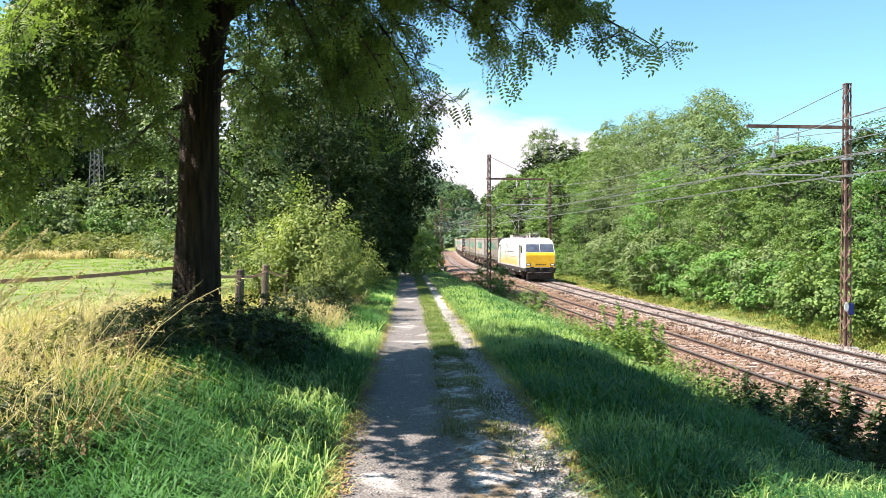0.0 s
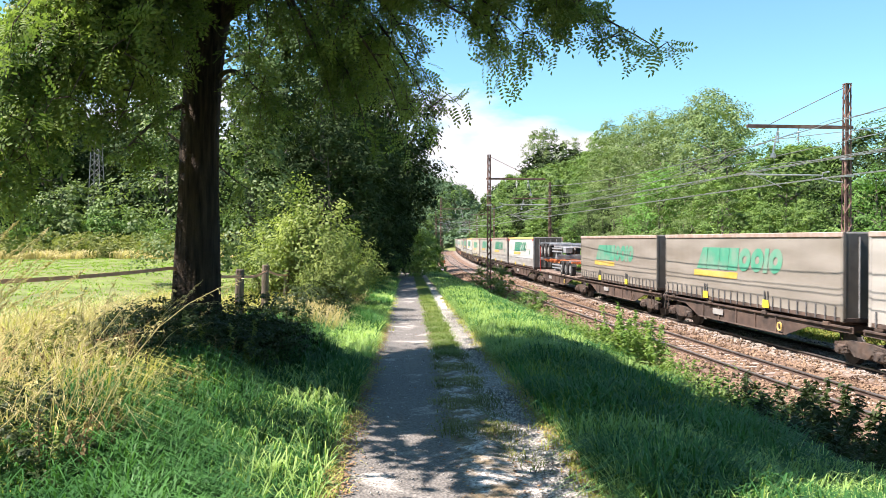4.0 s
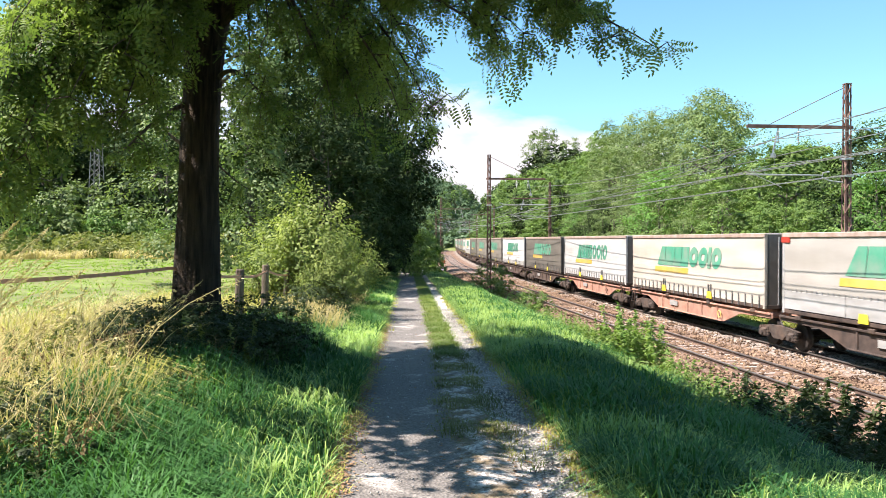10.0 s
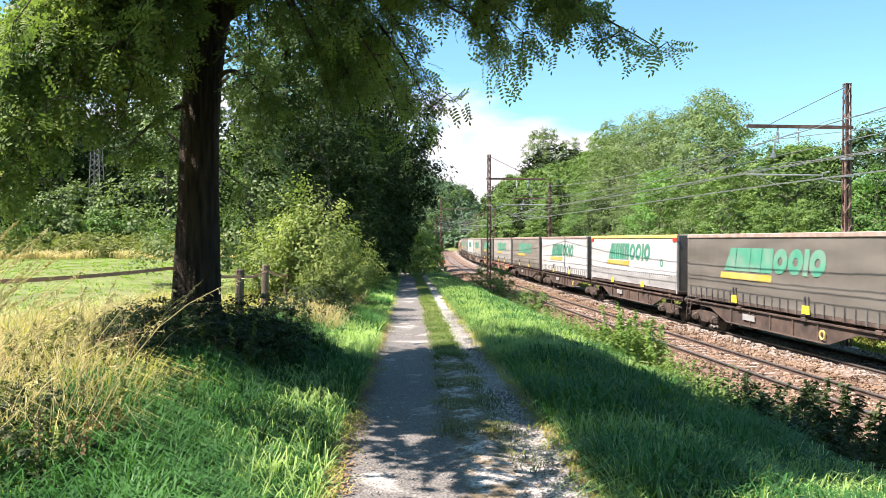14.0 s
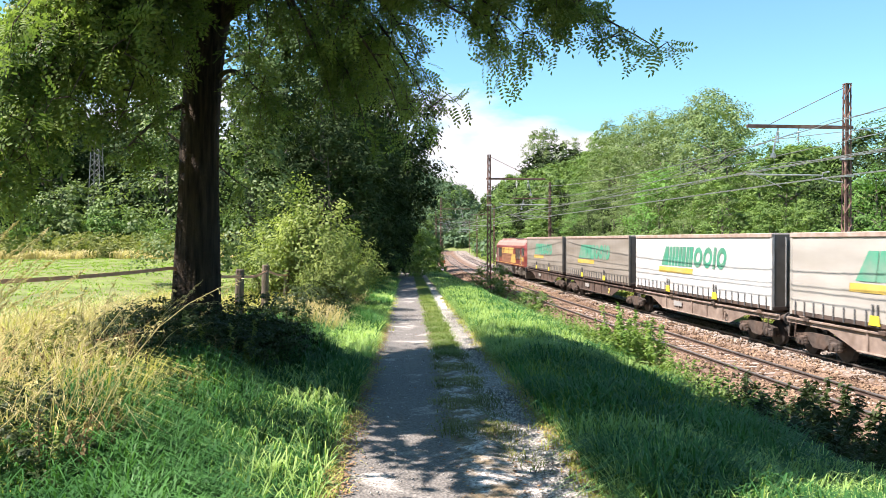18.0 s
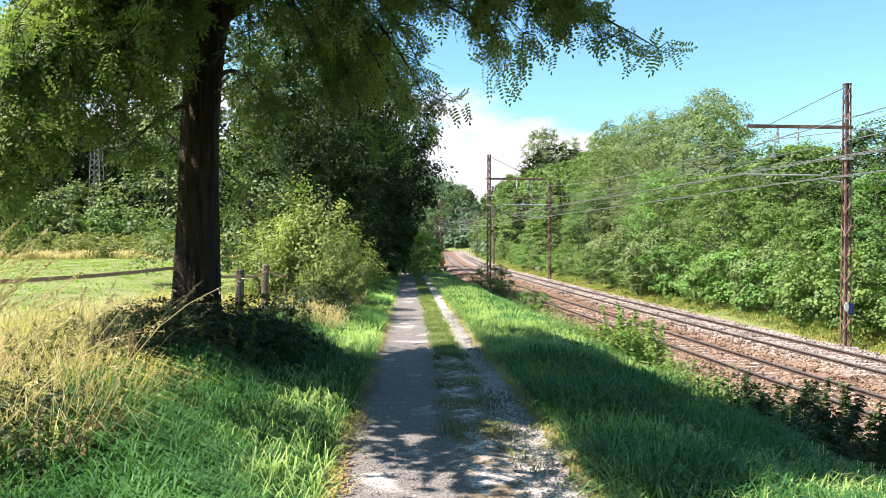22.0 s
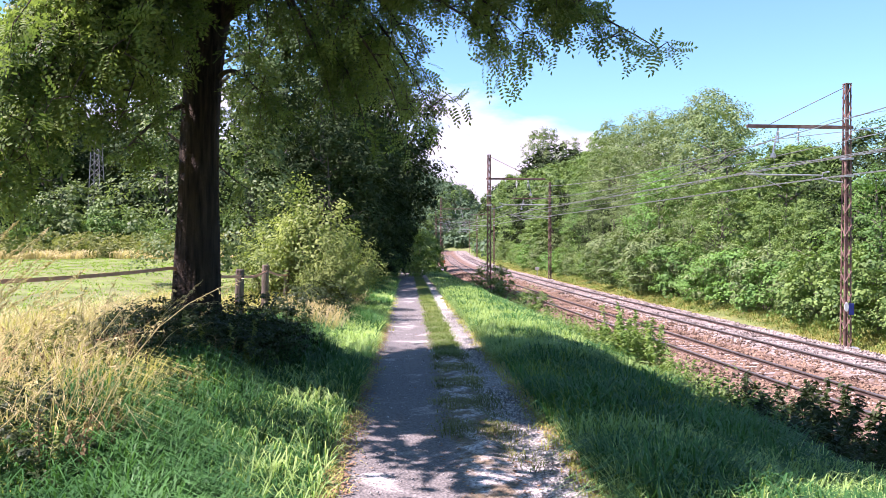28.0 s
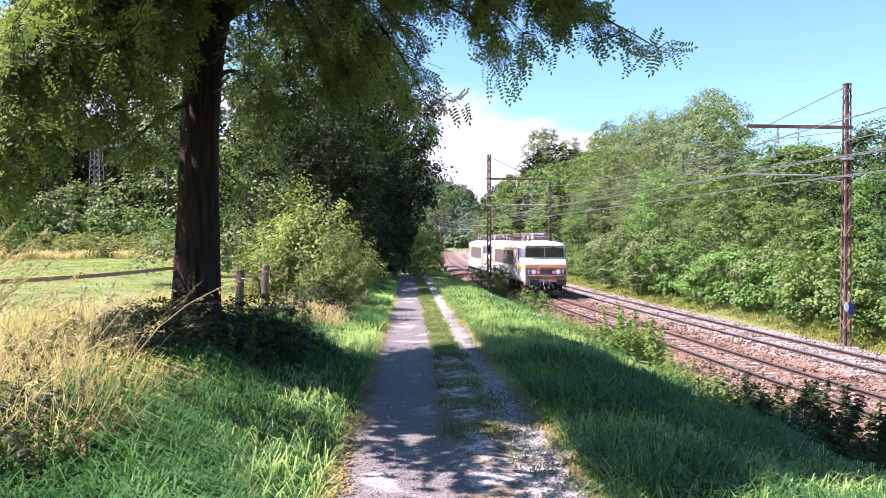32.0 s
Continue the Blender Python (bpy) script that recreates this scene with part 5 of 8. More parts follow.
# ---- fence along the meadow ----
def fence():
    f = empty("meadow_fence", "weathered wooden posts with wide red-brown fence tape", "fence")
    places = ((-4.75, 5.6, 1.2), (-3.52, 13.5, 1.27), (-3.64, 16.0, 1.30), (-4.0, 20.0, 1.1))
    tops = []
    for x, y, h in places:
        z = gz(x, y)
        ring = []
        for zz, r in ((-0.4, 0.078), (0.3, 0.078), (h - 0.02, 0.071), (h, 0.06)):
            ring.append([(x + r * (1 + 0.12 * math.sin(3 * a + y)) * math.cos(a) + 0.02 * zz, y + r * math.sin(a), z + zz) for a in [2 * math.pi * k / 10 for k in range(10)]])
        p = part("post", Geo().loft(ring), M["post_wood"], f)
        part("insulator_ring", Geo().tube(((x + 0.06, y - 0.02, z + h - 0.12), (x + 0.09, y - 0.06, z + h - 0.12)), 0.02, 6), M["post_wood"], p)
        tops.append((x + 0.08, y - 0.05, z + h))
    tops[0] = (-4.70, 5.6, 3.50)
    tops.insert(1, (-3.85, 11.15, 3.44))
    for dz, sag in ((-0.12, 0.05), (-0.86, 0.10)):
        for (x0, y0, z0), (x1, y1, z1) in zip(tops[:-1], tops[1:]):
            g = Geo()
            n = 14
            r = []
            for i in range(n + 1):
                u = i / n
                c = (x0 + (x1 - x0) * u, y0 + (y1 - y0) * u, z0 + (z1 - z0) * u + dz - sag * 4 * u * (1 - u))
                tw = 0.012 * math.sin(6 * u)
                r.append([(c[0] - 0.002, c[1], c[2] - 0.022), (c[0] + 0.002 + tw, c[1], c[2] - 0.022), (c[0] + 0.002 + tw, c[1], c[2] + 0.022), (c[0] - 0.002, c[1], c[2] + 0.022)])
            part("tape", g.loft(r), M["tape"], f, "red-brown electric fence tape")


fence()


def stalks():
    """Tall dry grass stalks with drooping seed heads, in front of the meadow."""
    rng = np.random.default_rng(77)
    g, heads = Geo(), []
    for k in range(330):
        near = k < 6
        y = (3.6 + 2.0 * rng.random()) if near else (4.7 + 7.2 * rng.random())
        x = float(path_x(y)) - (2.25 if near else 2.5) - (0.9 if near else 2.9) * rng.random()
        if x > -3.3 and y > 6.8:
            continue
        z = gz(x, y)
        h = rng.uniform(0.55, 1.35) * (0.8 if x > -2.9 else 1)
        h = rng.uniform(1.2, 1.75) if near else h
        a, b = rng.normal(0.25, 0.36) * h, rng.normal(0, 0.2) * h
        p = [(x, y, z), (x + a * 0.2, y + b * 0.2, z + h * 0.55), (x + a * 0.6, y + b * 0.6, z + h * 0.88), (x + a * 1.05, y + b * 1.0, z + h * rng.uniform(0.72, 1.0))]
        P = [Vector(q) for q in p]
        bend = [P[0] * (1 - u) ** 3 + P[1] * 3 * u * (1 - u) ** 2 + P[2] * 3 * u * u * (1 - u) + P[3] * u ** 3 for u in (0, 0.2, 0.4, 0.6, 0.75, 0.9, 1)]
        g.tube([tuple(q) for q in bend], (0.0042, 0.004, 0.0035, 0.003, 0.0025, 0.002, 0.0012), 4, caps=False)
        for q in range(int(rng.integers(18, 30))):
            heads.append(bend[4].lerp(bend[6], float(rng.uniform(0.1, 1.1))) + Vector(rng.normal(0, 0.010, 3)))
    # a few taller ones with long plumes, close to the road
    plumes, ways = [], []
    for k in range(20):
        y = 4.1 + 1.5 * rng.random()
        x = -0.62 * y - 0.05 - 0.35 * rng.random()
        z = gz(x, y)
        h = rng.uniform(1.4, 2.0) if k < 5 else rng.uniform(1.1, 1.65)
        a = rng.uniform(0.45, 0.95)
        P = [Vector(q) for q in ((x, y, z), (x + a * 0.12, y, z + h * 0.5), (x + a * 0.45, y, z + h * 0.88), (x + a, y + rng.normal(0, 0.1), z + h))]
        bend = [P[0] * (1 - u) ** 3 + P[1] * 3 * u * (1 - u) ** 2 + P[2] * 3 * u * u * (1 - u) + P[3] * u ** 3 for u in (0, 0.2, 0.4, 0.55, 0.7, 0.85, 1)]
        g.tube([tuple(q) for q in bend], (0.0045, 0.004, 0.0035, 0.003, 0.0025, 0.002, 0.0012), 4, caps=False)
        d = bend[6] - bend[4]
        for q in range(80):
            u = float(rng.random())
            plumes.append(tuple(bend[4].lerp(bend[6], 0.25 + 0.8 * u) + Vector(rng.normal(0, 0.011 * (1.1 - u), 3))))
            ways.append(tuple(d.normalized() + Vector(rng.normal(0, 0.3, 3))))
    pv, pf = leaf_quads(np.array(plumes), 0.034, rng, 0.2, 0.20, along=np.array(ways))
    tagged(part("plumes", sheet("plumes", pv, pf, M["grass_dry"], smooth=False), M["grass_dry"]), "long pale plumes of tall dry grass", "grass", kind="stuff")
    v, f = leaf_quads(np.array([tuple(c) for c in heads]), 0.030, rng, 0.2, 0.28)
    ob = tagged(part("dry_stalks", g, M["grass_dry"]), "tall bleached grass stalks along the fence", "grass", kind="stuff")
    tagged(part("seed_heads", sheet("seed_heads", v, f, M["grass_dry"], smooth=False), None, ob), kind="stuff")


stalks()

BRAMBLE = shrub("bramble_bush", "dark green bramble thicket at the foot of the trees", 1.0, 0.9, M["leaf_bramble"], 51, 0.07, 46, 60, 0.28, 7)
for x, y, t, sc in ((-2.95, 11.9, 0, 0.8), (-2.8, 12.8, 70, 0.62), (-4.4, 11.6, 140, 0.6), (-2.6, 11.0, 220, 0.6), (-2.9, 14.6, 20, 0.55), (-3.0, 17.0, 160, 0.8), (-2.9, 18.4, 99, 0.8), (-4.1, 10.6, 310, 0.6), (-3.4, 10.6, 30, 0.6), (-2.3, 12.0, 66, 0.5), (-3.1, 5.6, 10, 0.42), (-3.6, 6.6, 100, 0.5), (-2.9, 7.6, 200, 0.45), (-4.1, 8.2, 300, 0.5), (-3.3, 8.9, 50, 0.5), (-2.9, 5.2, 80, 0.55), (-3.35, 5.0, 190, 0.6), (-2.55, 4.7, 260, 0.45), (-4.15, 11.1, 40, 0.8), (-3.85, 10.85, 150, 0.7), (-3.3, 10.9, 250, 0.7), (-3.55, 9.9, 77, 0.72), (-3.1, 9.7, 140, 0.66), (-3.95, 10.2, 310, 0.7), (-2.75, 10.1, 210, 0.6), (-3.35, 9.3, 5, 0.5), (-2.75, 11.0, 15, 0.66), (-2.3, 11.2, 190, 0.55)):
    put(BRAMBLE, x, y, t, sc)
# the bramble's dark leaf colour stands in for tree shade on these weeds
WEED = herb("lineside_weeds", "leafy weeds on the bank's shoulder, shade put into their dark colour", 1.0, 0.8, M["leaf_bramble"], 52, 9, 66, 0.09, 0.40, 1.4)
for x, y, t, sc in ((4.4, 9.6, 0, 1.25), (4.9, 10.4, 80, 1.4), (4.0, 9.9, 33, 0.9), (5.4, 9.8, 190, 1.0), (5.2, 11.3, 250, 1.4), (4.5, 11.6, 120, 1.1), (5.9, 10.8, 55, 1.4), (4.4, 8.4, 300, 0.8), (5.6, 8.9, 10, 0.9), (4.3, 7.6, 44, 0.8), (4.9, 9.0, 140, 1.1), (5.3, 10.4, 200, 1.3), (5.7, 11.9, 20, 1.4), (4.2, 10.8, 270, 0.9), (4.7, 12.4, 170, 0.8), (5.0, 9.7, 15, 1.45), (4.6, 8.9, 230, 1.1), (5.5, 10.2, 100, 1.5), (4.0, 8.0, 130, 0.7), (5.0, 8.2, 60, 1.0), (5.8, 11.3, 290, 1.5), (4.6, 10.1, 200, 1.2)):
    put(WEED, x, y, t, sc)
SUNWEED = herb("willow_herb", "sunlit light green willow herb beside the tracks", 1.55, 0.6, M["leaf_sun"], 53, 15, 70, 0.125, 0.40)
for x, y, t, sc in ((3.35, 14.0, 0, 0.88), (3.5, 14.3, 60, 0.82), (3.2, 13.6, 200, 0.72), (3.62, 13.7, 250, 0.75), (3.08, 14.3, 120, 0.72), (3.85, 13.1, 20, 0.6), (2.9, 15.2, 80, 0.5), (3.0, 16.8, 30, 0.5), (3.3, 19.0, 300, 0.5), (4.2, 12.6, 90, 0.5), (3.4, 23.5, 170, 0.5)):
    put(SUNWEED, x, y, t, sc)


def bank_weeds():
    """Low sunlit weeds along the shoulder of the bank."""
    rng = np.random.default_rng(71)
    out, ways = [], []
    for i in range(480):
        y = 9.5 + 17 * rng.random() ** 1.3
        x = float(np.interp(y, (9.5, 14, 20, 27), (3.9, 3.75, 3.5, 3.5))) + rng.normal(0, 0.38)
        b = ball(rng, 46)
        r = rng.uniform(0.14, 0.36)
        out.append(b * np.array([r, r, r * 1.2]) + np.array([x, y, gz(x, y) + r * rng.uniform(0.4, 1.6)]))
        ways.append(b)
    v, f = leaf_quads(np.concatenate(out), 0.075, rng, 0.5, 0.45, out=np.concatenate(ways))
    tagged(new("bank_weeds", sheet("bank_weeds", v, f, M["leaf_sun"], smooth=False)), "low sunlit weeds along the shoulder of the bank", "weeds", kind="stuff")


bank_weeds()
for x, y, k, sc in ((-35.4, 77.5, 1, 1.75), (-32.5, 76.5, 2, 1.5), (-38.6, 77.0, 2, 1.6)):
    put(S[k], x, y, x * 9, sc)
# dark shrubs at the foot of the near mast and below the bank
for x, y, t, sc in ((3.5, 55.5, 0, 0.75), (3.2, 53, 90, 0.5), (4.3, 38, 20, 0.5), (3.9, 41, 10, 0.4)):
    put(S[2], x, y, t, sc)


def pylon():
    p = empty("power_pylon", "grey lattice power pylon in front of the wooded slope", "pylon")
    x, y = -35.2, 80.0
    z = gz(x, y)
    h = 13.8
    for a in (-1, 1):
        for b in (-1, 1):
            part("leg", Geo().tube(((x + a * 0.8, y + b * 0.8, z - 0.5), (x + a * 0.3, y + b * 0.3, z + h)), 0.05, 5), M["pylon"], p)
    for k in range(14):
        z0, z1 = h * k / 14, h * (k + 1) / 14
        w0, w1 = 0.8 - 0.5 * z0 / h, 0.8 - 0.5 * z1 / h
        for b in (-1, 1):
            part("brace", Geo().tube(((x - w0, y + b * w0, z + z0), (x + w1, y + b * w1, z + z1)), 0.03, 4), M["pylon"], p)
            part("brace", Geo().tube(((x + w0, y + b * w0, z + z0), (x - w1, y + b * w1, z + z1)), 0.03, 4), M["pylon"], p)
    part("cross_arm", Geo().tube(((x - 1.6, y, z + h * 0.97), (x + 1.6, y, z + h * 0.97)), 0.06, 5), M["pylon"], p)


pylon()


def line_signs():
    for s, lat, h in ((72.0, SPACING + 2.6, 1.25), (190.0, SPACING + 2.8, 1.8)):
        x, y, hd = track(s, lat)
        x, y = float(x), float(y)
        m = empty("kilometre_sign", "small white enamel lineside sign on a post", "sign", "lineside signs")
        z = gz(x, y)
        part("post", Geo().tube(((x, y, z - 0.3), (x, y, z + h)), 0.04, 8), M["galv"], m)
        part("plate", Geo().box((x, y - 0.06, z + h - 0.1), (0.42, 0.03, 0.3), 0.01), M["porcelain"], m)
    x, y, _ = track(95.0, -2.75)
    b = empty("warning_board", "red and white board on the lattice mast", "sign")
    part("board", Geo().box((float(x), float(y) - 0.25, 1.15), (0.5, 0.03, 0.35), 0.01), M["porcelain"], b)
    part("lower_board", Geo().box((float(x), float(y) - 0.25, 0.72), (0.5, 0.03, 0.4), 0.01), plain("faded_red", (0.5, 0.12, 0.06), 0.6), b, "faded red board")


line_signs()

NETTLE = herb("nettle_clump", "dusty olive green nettles by the fence", 0.75, 0.42, M["leaf_scrub"], 54, 6, 70, 0.058, 0.45)
DOCK = herb("withered_weeds", "withered brown weeds in the long grass", 0.85, 0.45, M["dock"], 55, 8, 60, 0.045, 0.4)
rngw = np.random.default_rng(88)
for x, y, sc in ((-4.2, 10.9, 0.9), (-3.95, 10.6, 0.8), (-3.5, 10.65, 0.9), (-3.15, 10.8, 0.7), (-4.4, 11.3, 0.8), (-3.0, 10.4, 0.7)):
    put(DOCK, x, y, x * 99, sc)
for k in range(12):
    put(NETTLE if k % 3 else DOCK, -2.35 - 0.85 * rngw.random(), 4.3 + 1.2 * rngw.random(), k * 70.0, 0.75 + 0.3 * rngw.random())
for k in range(44):
    y = 3.6 + 6.5 * rngw.random()
    x = float(path_x(y)) - 2.4 - 2.6 * rngw.random()
    put(NETTLE if k % 2 else DOCK, x, y, float(rngw.uniform(0, 360)), float(rngw.uniform(0.7, 1.2)))


# ---- trains (local +x towards the near end of the line, the road side is -y, rail top is z = 0) ----
V1, V2 = 24.02, 25.3
# small changes of the long train's speed: metres behind an even pace
LAG_T, LAG_M = (0, 3, 6, 9, 13, 15, 17, 19.5, 21, 32), (0, 0.05, 0.2, 0.7, 1.3, 1.0, 0.5, -0.1, -0.3, -0.3)
MOVES = []


def rows_along(s0, v, lat, half):
    rows = []
    for t in range(33):
        sa = s0 + v * t + (float(np.interp(t, LAG_T, LAG_M)) if v < 0 else 0.0)
        xa, ya, _ = track(sa - half, lat)
        xb, yb, _ = track(sa + half, lat)
        d = Vector((float(xa - xb), float(ya - yb), 0))
        rows.append((float(t), pose(float(xa + xb) / 2, float(ya + yb) / 2, 0, 0, 0, math.degrees(math.atan2(d.y, d.x)))))
    return rows


def curtain(name, a, b, dirt, amount):
    return rough_mat(name, a, b, 0.9, 0.6, 0, 0.08, 25, dirt, amount, 0.8, (0.35, 1, 1.6), vary=0.08)


M["curtain_white"] = curtain("white_curtain", (0.42, 0.415, 0.39), (0.50, 0.495, 0.47), (0.28, 0.26, 0.225), 0.55)
M["curtain_grey"] = curtain("pale_grey_curtain", (0.27, 0.255, 0.225), (0.36, 0.34, 0.305), (0.22, 0.20, 0.165), 0.5)
M["curtain_tan"] = curtain("dirty_grey_curtain", (0.168, 0.150, 0.124), (0.245, 0.222, 0.188), (0.13, 0.11, 0.08), 0.6)
M["curtain_dark"] = curtain("sooty_curtain", (0.105, 0.094, 0.077), (0.16, 0.144, 0.12), (0.07, 0.06, 0.046), 0.6)
M["curtain_beige"] = curtain("beige_curtain", (0.377, 0.336, 0.279), (0.476, 0.435, 0.369), (0.279, 0.238, 0.18), 0.5)
M["alu"] = rough_mat("dull_aluminium", (0.34, 0.335, 0.32), (0.46, 0.455, 0.44), 2.0, 0.5, 0.3, 0.05, 40, (0.22, 0.20, 0.17), 0.6, 1.2, (0.4, 1, 1.5))
M["letter"] = rough_mat("green_print", (0.025, 0.18, 0.107), (0.041, 0.246, 0.156), 2.0, 0.6, 0, 0.0, 40, (0.205, 0.246, 0.197), 0.5, 1.6)
M["letter_faded"] = rough_mat("faded_green_print", (0.035, 0.22, 0.135), (0.085, 0.28, 0.18), 1.5, 0.6, 0, 0.0, 40, (0.20, 0.235, 0.19), 0.8, 1.4)
M["end_panel"] = rough_mat("dull_end_panel", (0.075, 0.066, 0.056), (0.13, 0.117, 0.10), 1.2, 0.7, 0, 0.05, 30, (0.05, 0.043, 0.036), 0.6, 1.5)
M["yellow_mark"] = plain("yellow_lifting_mark", (0.62, 0.50, 0.04), 0.6)
M["yellow_bar"] = rough_mat("yellow_print", (0.41, 0.262, 0.033), (0.492, 0.344, 0.066), 2.0, 0.6, 0, 0.0, 40, (0.369, 0.328, 0.213), 0.4, 1.5)
M["red_mark"] = plain("red_marker", (0.451, 0.041, 0.025), 0.5)
M["top_rail"] = rough_mat("rusty_top_rail", (0.246, 0.172, 0.131), (0.377, 0.303, 0.254), 3.0, 0.7, 0.1, 0.1)
M["top_yellow"] = rough_mat("yellow_top_rail", (0.492, 0.344, 0.082), (0.70, 0.52, 0.18), 3.0, 0.6, 0.0, 0.1)
M["tarp"] = rough_mat("grey_roof", (0.246, 0.23, 0.205), (0.344, 0.32, 0.287), 1.2, 0.8, 0, 0.1)
M["end_dark"] = rough_mat("dark_end_doors", (0.057, 0.061, 0.066), (0.131, 0.135, 0.139), 2.0, 0.6, 0.1, 0.1, 40, (0.18, 0.164, 0.139), 0.4)
M["wagon_brown"] = rough_mat("wagon_brown", (0.028, 0.020, 0.016), (0.085, 0.058, 0.045), 3.0, 0.8, 0.1, 0.2, 40, (0.16, 0.10, 0.07), 0.5, 1.0, vary=0.15)
M["wagon_red"] = rough_mat("wagon_oxide_red", (0.295, 0.139, 0.09), (0.41, 0.23, 0.164), 3.0, 0.75, 0.0, 0.2, 40, (0.18, 0.123, 0.098), 0.5, 1.0)
M["wagon_beige"] = rough_mat("wagon_dusty_brown", (0.14, 0.10, 0.075), (0.26, 0.20, 0.16), 3.0, 0.75, 0.0, 0.2, 40, (0.10, 0.07, 0.055), 0.5, 1.0)
M["gear"] = rough_mat("running_gear", (0.026, 0.020, 0.017), (0.085, 0.066, 0.053), 6.0, 0.8, 0.2, 0.3, 40, (0.18, 0.10, 0.06), 0.4)
M["gear_dark"] = rough_mat("dark_running_gear", (0.015, 0.013, 0.012), (0.049, 0.045, 0.041), 6.0, 0.8, 0.2, 0.3)
M["wheel"] = rough_mat("wheel_steel", (0.018, 0.015, 0.013), (0.055, 0.046, 0.041), 6.0, 0.6, 0.4, 0.1)
M["loco_white"] = rough_mat("loco_white", (0.66, 0.66, 0.64), (0.74, 0.74, 0.72), 1.5, 0.35, 0, 0.02, 30, (0.508, 0.492, 0.451), 0.35, 1.2, (0.3, 1, 1.4))
M["loco_cream"] = rough_mat("loco_pale_grey", (0.58, 0.575, 0.55), (0.68, 0.67, 0.64), 1.5, 0.4, 0, 0.02, 30, (0.38, 0.34, 0.29), 0.4, 1.0, (0.3, 1, 1.4))
M["loco_yellow"] = rough_mat("loco_yellow", (0.54, 0.30, 0.006), (0.74, 0.43, 0.012), 2.0, 0.4, 0, 0.02, 30, (0.451, 0.328, 0.066), 0.3)
M["pale_yellow"] = rough_mat("pale_yellow_print", (0.344, 0.254, 0.098), (0.426, 0.328, 0.156), 0.8, 0.45, 0, 0.0)
M["pale_green"] = plain("pale_green_print", (0.295, 0.41, 0.312), 0.45)
M["pale_blue"] = plain("pale_blue_print", (0.279, 0.41, 0.476), 0.45)
M["stripe_orange"] = rough_mat("orange_stripe", (0.56, 0.36, 0.15), (0.62, 0.42, 0.20), 1.2, 0.45, 0, 0.0)
M["stripe_pale"] = rough_mat("pale_orange_stripe", (0.48, 0.37, 0.22), (0.56, 0.44, 0.28), 1.2, 0.45, 0, 0.0)
M["nose_orange"] = rough_mat("nose_orange", (0.40, 0.13, 0.03), (0.52, 0.19, 0.05), 2.0, 0.5, 0, 0.02, 30, (0.22, 0.10, 0.06), 0.4, 3.0)
M["grey_paint"] = rough_mat("grey_paint", (0.061, 0.061, 0.061), (0.107, 0.107, 0.107), 2.0, 0.5, 0, 0.05, 30, (0.098, 0.09, 0.082), 0.4)
M["mid_grey"] = rough_mat("mid_grey_paint", (0.213, 0.213, 0.213), (0.295, 0.295, 0.287), 2.0, 0.5, 0, 0.05, 30, (0.246, 0.23, 0.205), 0.4)
M["grille"] = rough_mat("brown_grey_grille", (0.150, 0.126, 0.108), (0.205, 0.175, 0.150), 2.0, 0.55, 0.2, 0.1, 40, (0.139, 0.115, 0.098), 0.4)
M["roof_kit"] = rough_mat("roof_equipment", (0.057, 0.049, 0.043), (0.131, 0.111, 0.098), 4.0, 0.7, 0.1, 0.1)
M["roof_beige"] = rough_mat("roof_housing", (0.12, 0.10, 0.082), (0.22, 0.185, 0.155), 3.0, 0.7, 0.0, 0.1, 40, (0.18, 0.14, 0.11), 0.4)
M["maroon"] = rough_mat("maroon_paint", (0.105, 0.014, 0.014), (0.155, 0.026, 0.024), 1.5, 0.45, 0, 0.02, 30, (0.27, 0.12, 0.085), 0.5, 1.0, (0.3, 1, 1.5))
M["dusty_brown"] = rough_mat("dusty_brown_paint", (0.20, 0.085, 0.045), (0.27, 0.13, 0.075), 1.2, 0.6, 0, 0.05, 30, (0.30, 0.16, 0.09), 0.5, 1.0, (0.3, 1, 1.5))
M["dusty_roof"] = rough_mat("dusty_red_roof", (0.213, 0.115, 0.09), (0.295, 0.172, 0.139), 1.2, 0.7, 0, 0.05, 30, (0.246, 0.139, 0.115), 0.5, 1.0)
M["gold"] = rough_mat("gold_band", (0.42, 0.26, 0.06), (0.52, 0.34, 0.09), 1.5, 0.45, 0, 0.0, 30, (0.48, 0.33, 0.14), 0.5, 0.9, (0.3, 1, 1.5))
M["louvre"] = rough_mat("dark_louvre", (0.034, 0.030, 0.024), (0.070, 0.061, 0.050), 3.0, 0.6, 0.1, 0.1)
M["dust_gear"] = rough_mat("dusty_running_gear", (0.055, 0.047, 0.038), (0.15, 0.128, 0.10), 3.0, 0.8, 0.1, 0.2, 40, (0.07, 0.055, 0.045), 0.6)
M["glass"] = rough_mat("cab_glass", (0.012, 0.016, 0.020), (0.03, 0.036, 0.042), 1.0, 0.06, 0.0, 0.0)
M["screen_glass"] = rough_mat("tinted_screen_glass", (0.045, 0.060, 0.085), (0.085, 0.105, 0.135), 1.5, 0.08, 0.0, 0.0)
# pale blue base colour stands in for sky reflected in the pane
M["pane_pale"] = rough_mat("sky_sheen_cab_glass", (0.15, 0.185, 0.25), (0.22, 0.26, 0.34), 1.0, 0.12, 0.0, 0.0)
M["rubber"] = rough_mat("tyre_rubber", (0.013, 0.013, 0.013), (0.033, 0.033, 0.033), 6.0, 0.8, 0, 0.2)
M["chassis_orange"] = rough_mat("chassis_orange", (0.508, 0.115, 0.033), (0.72, 0.22, 0.07), 3.0, 0.5, 0, 0.05, 40, (0.246, 0.131, 0.082), 0.4)
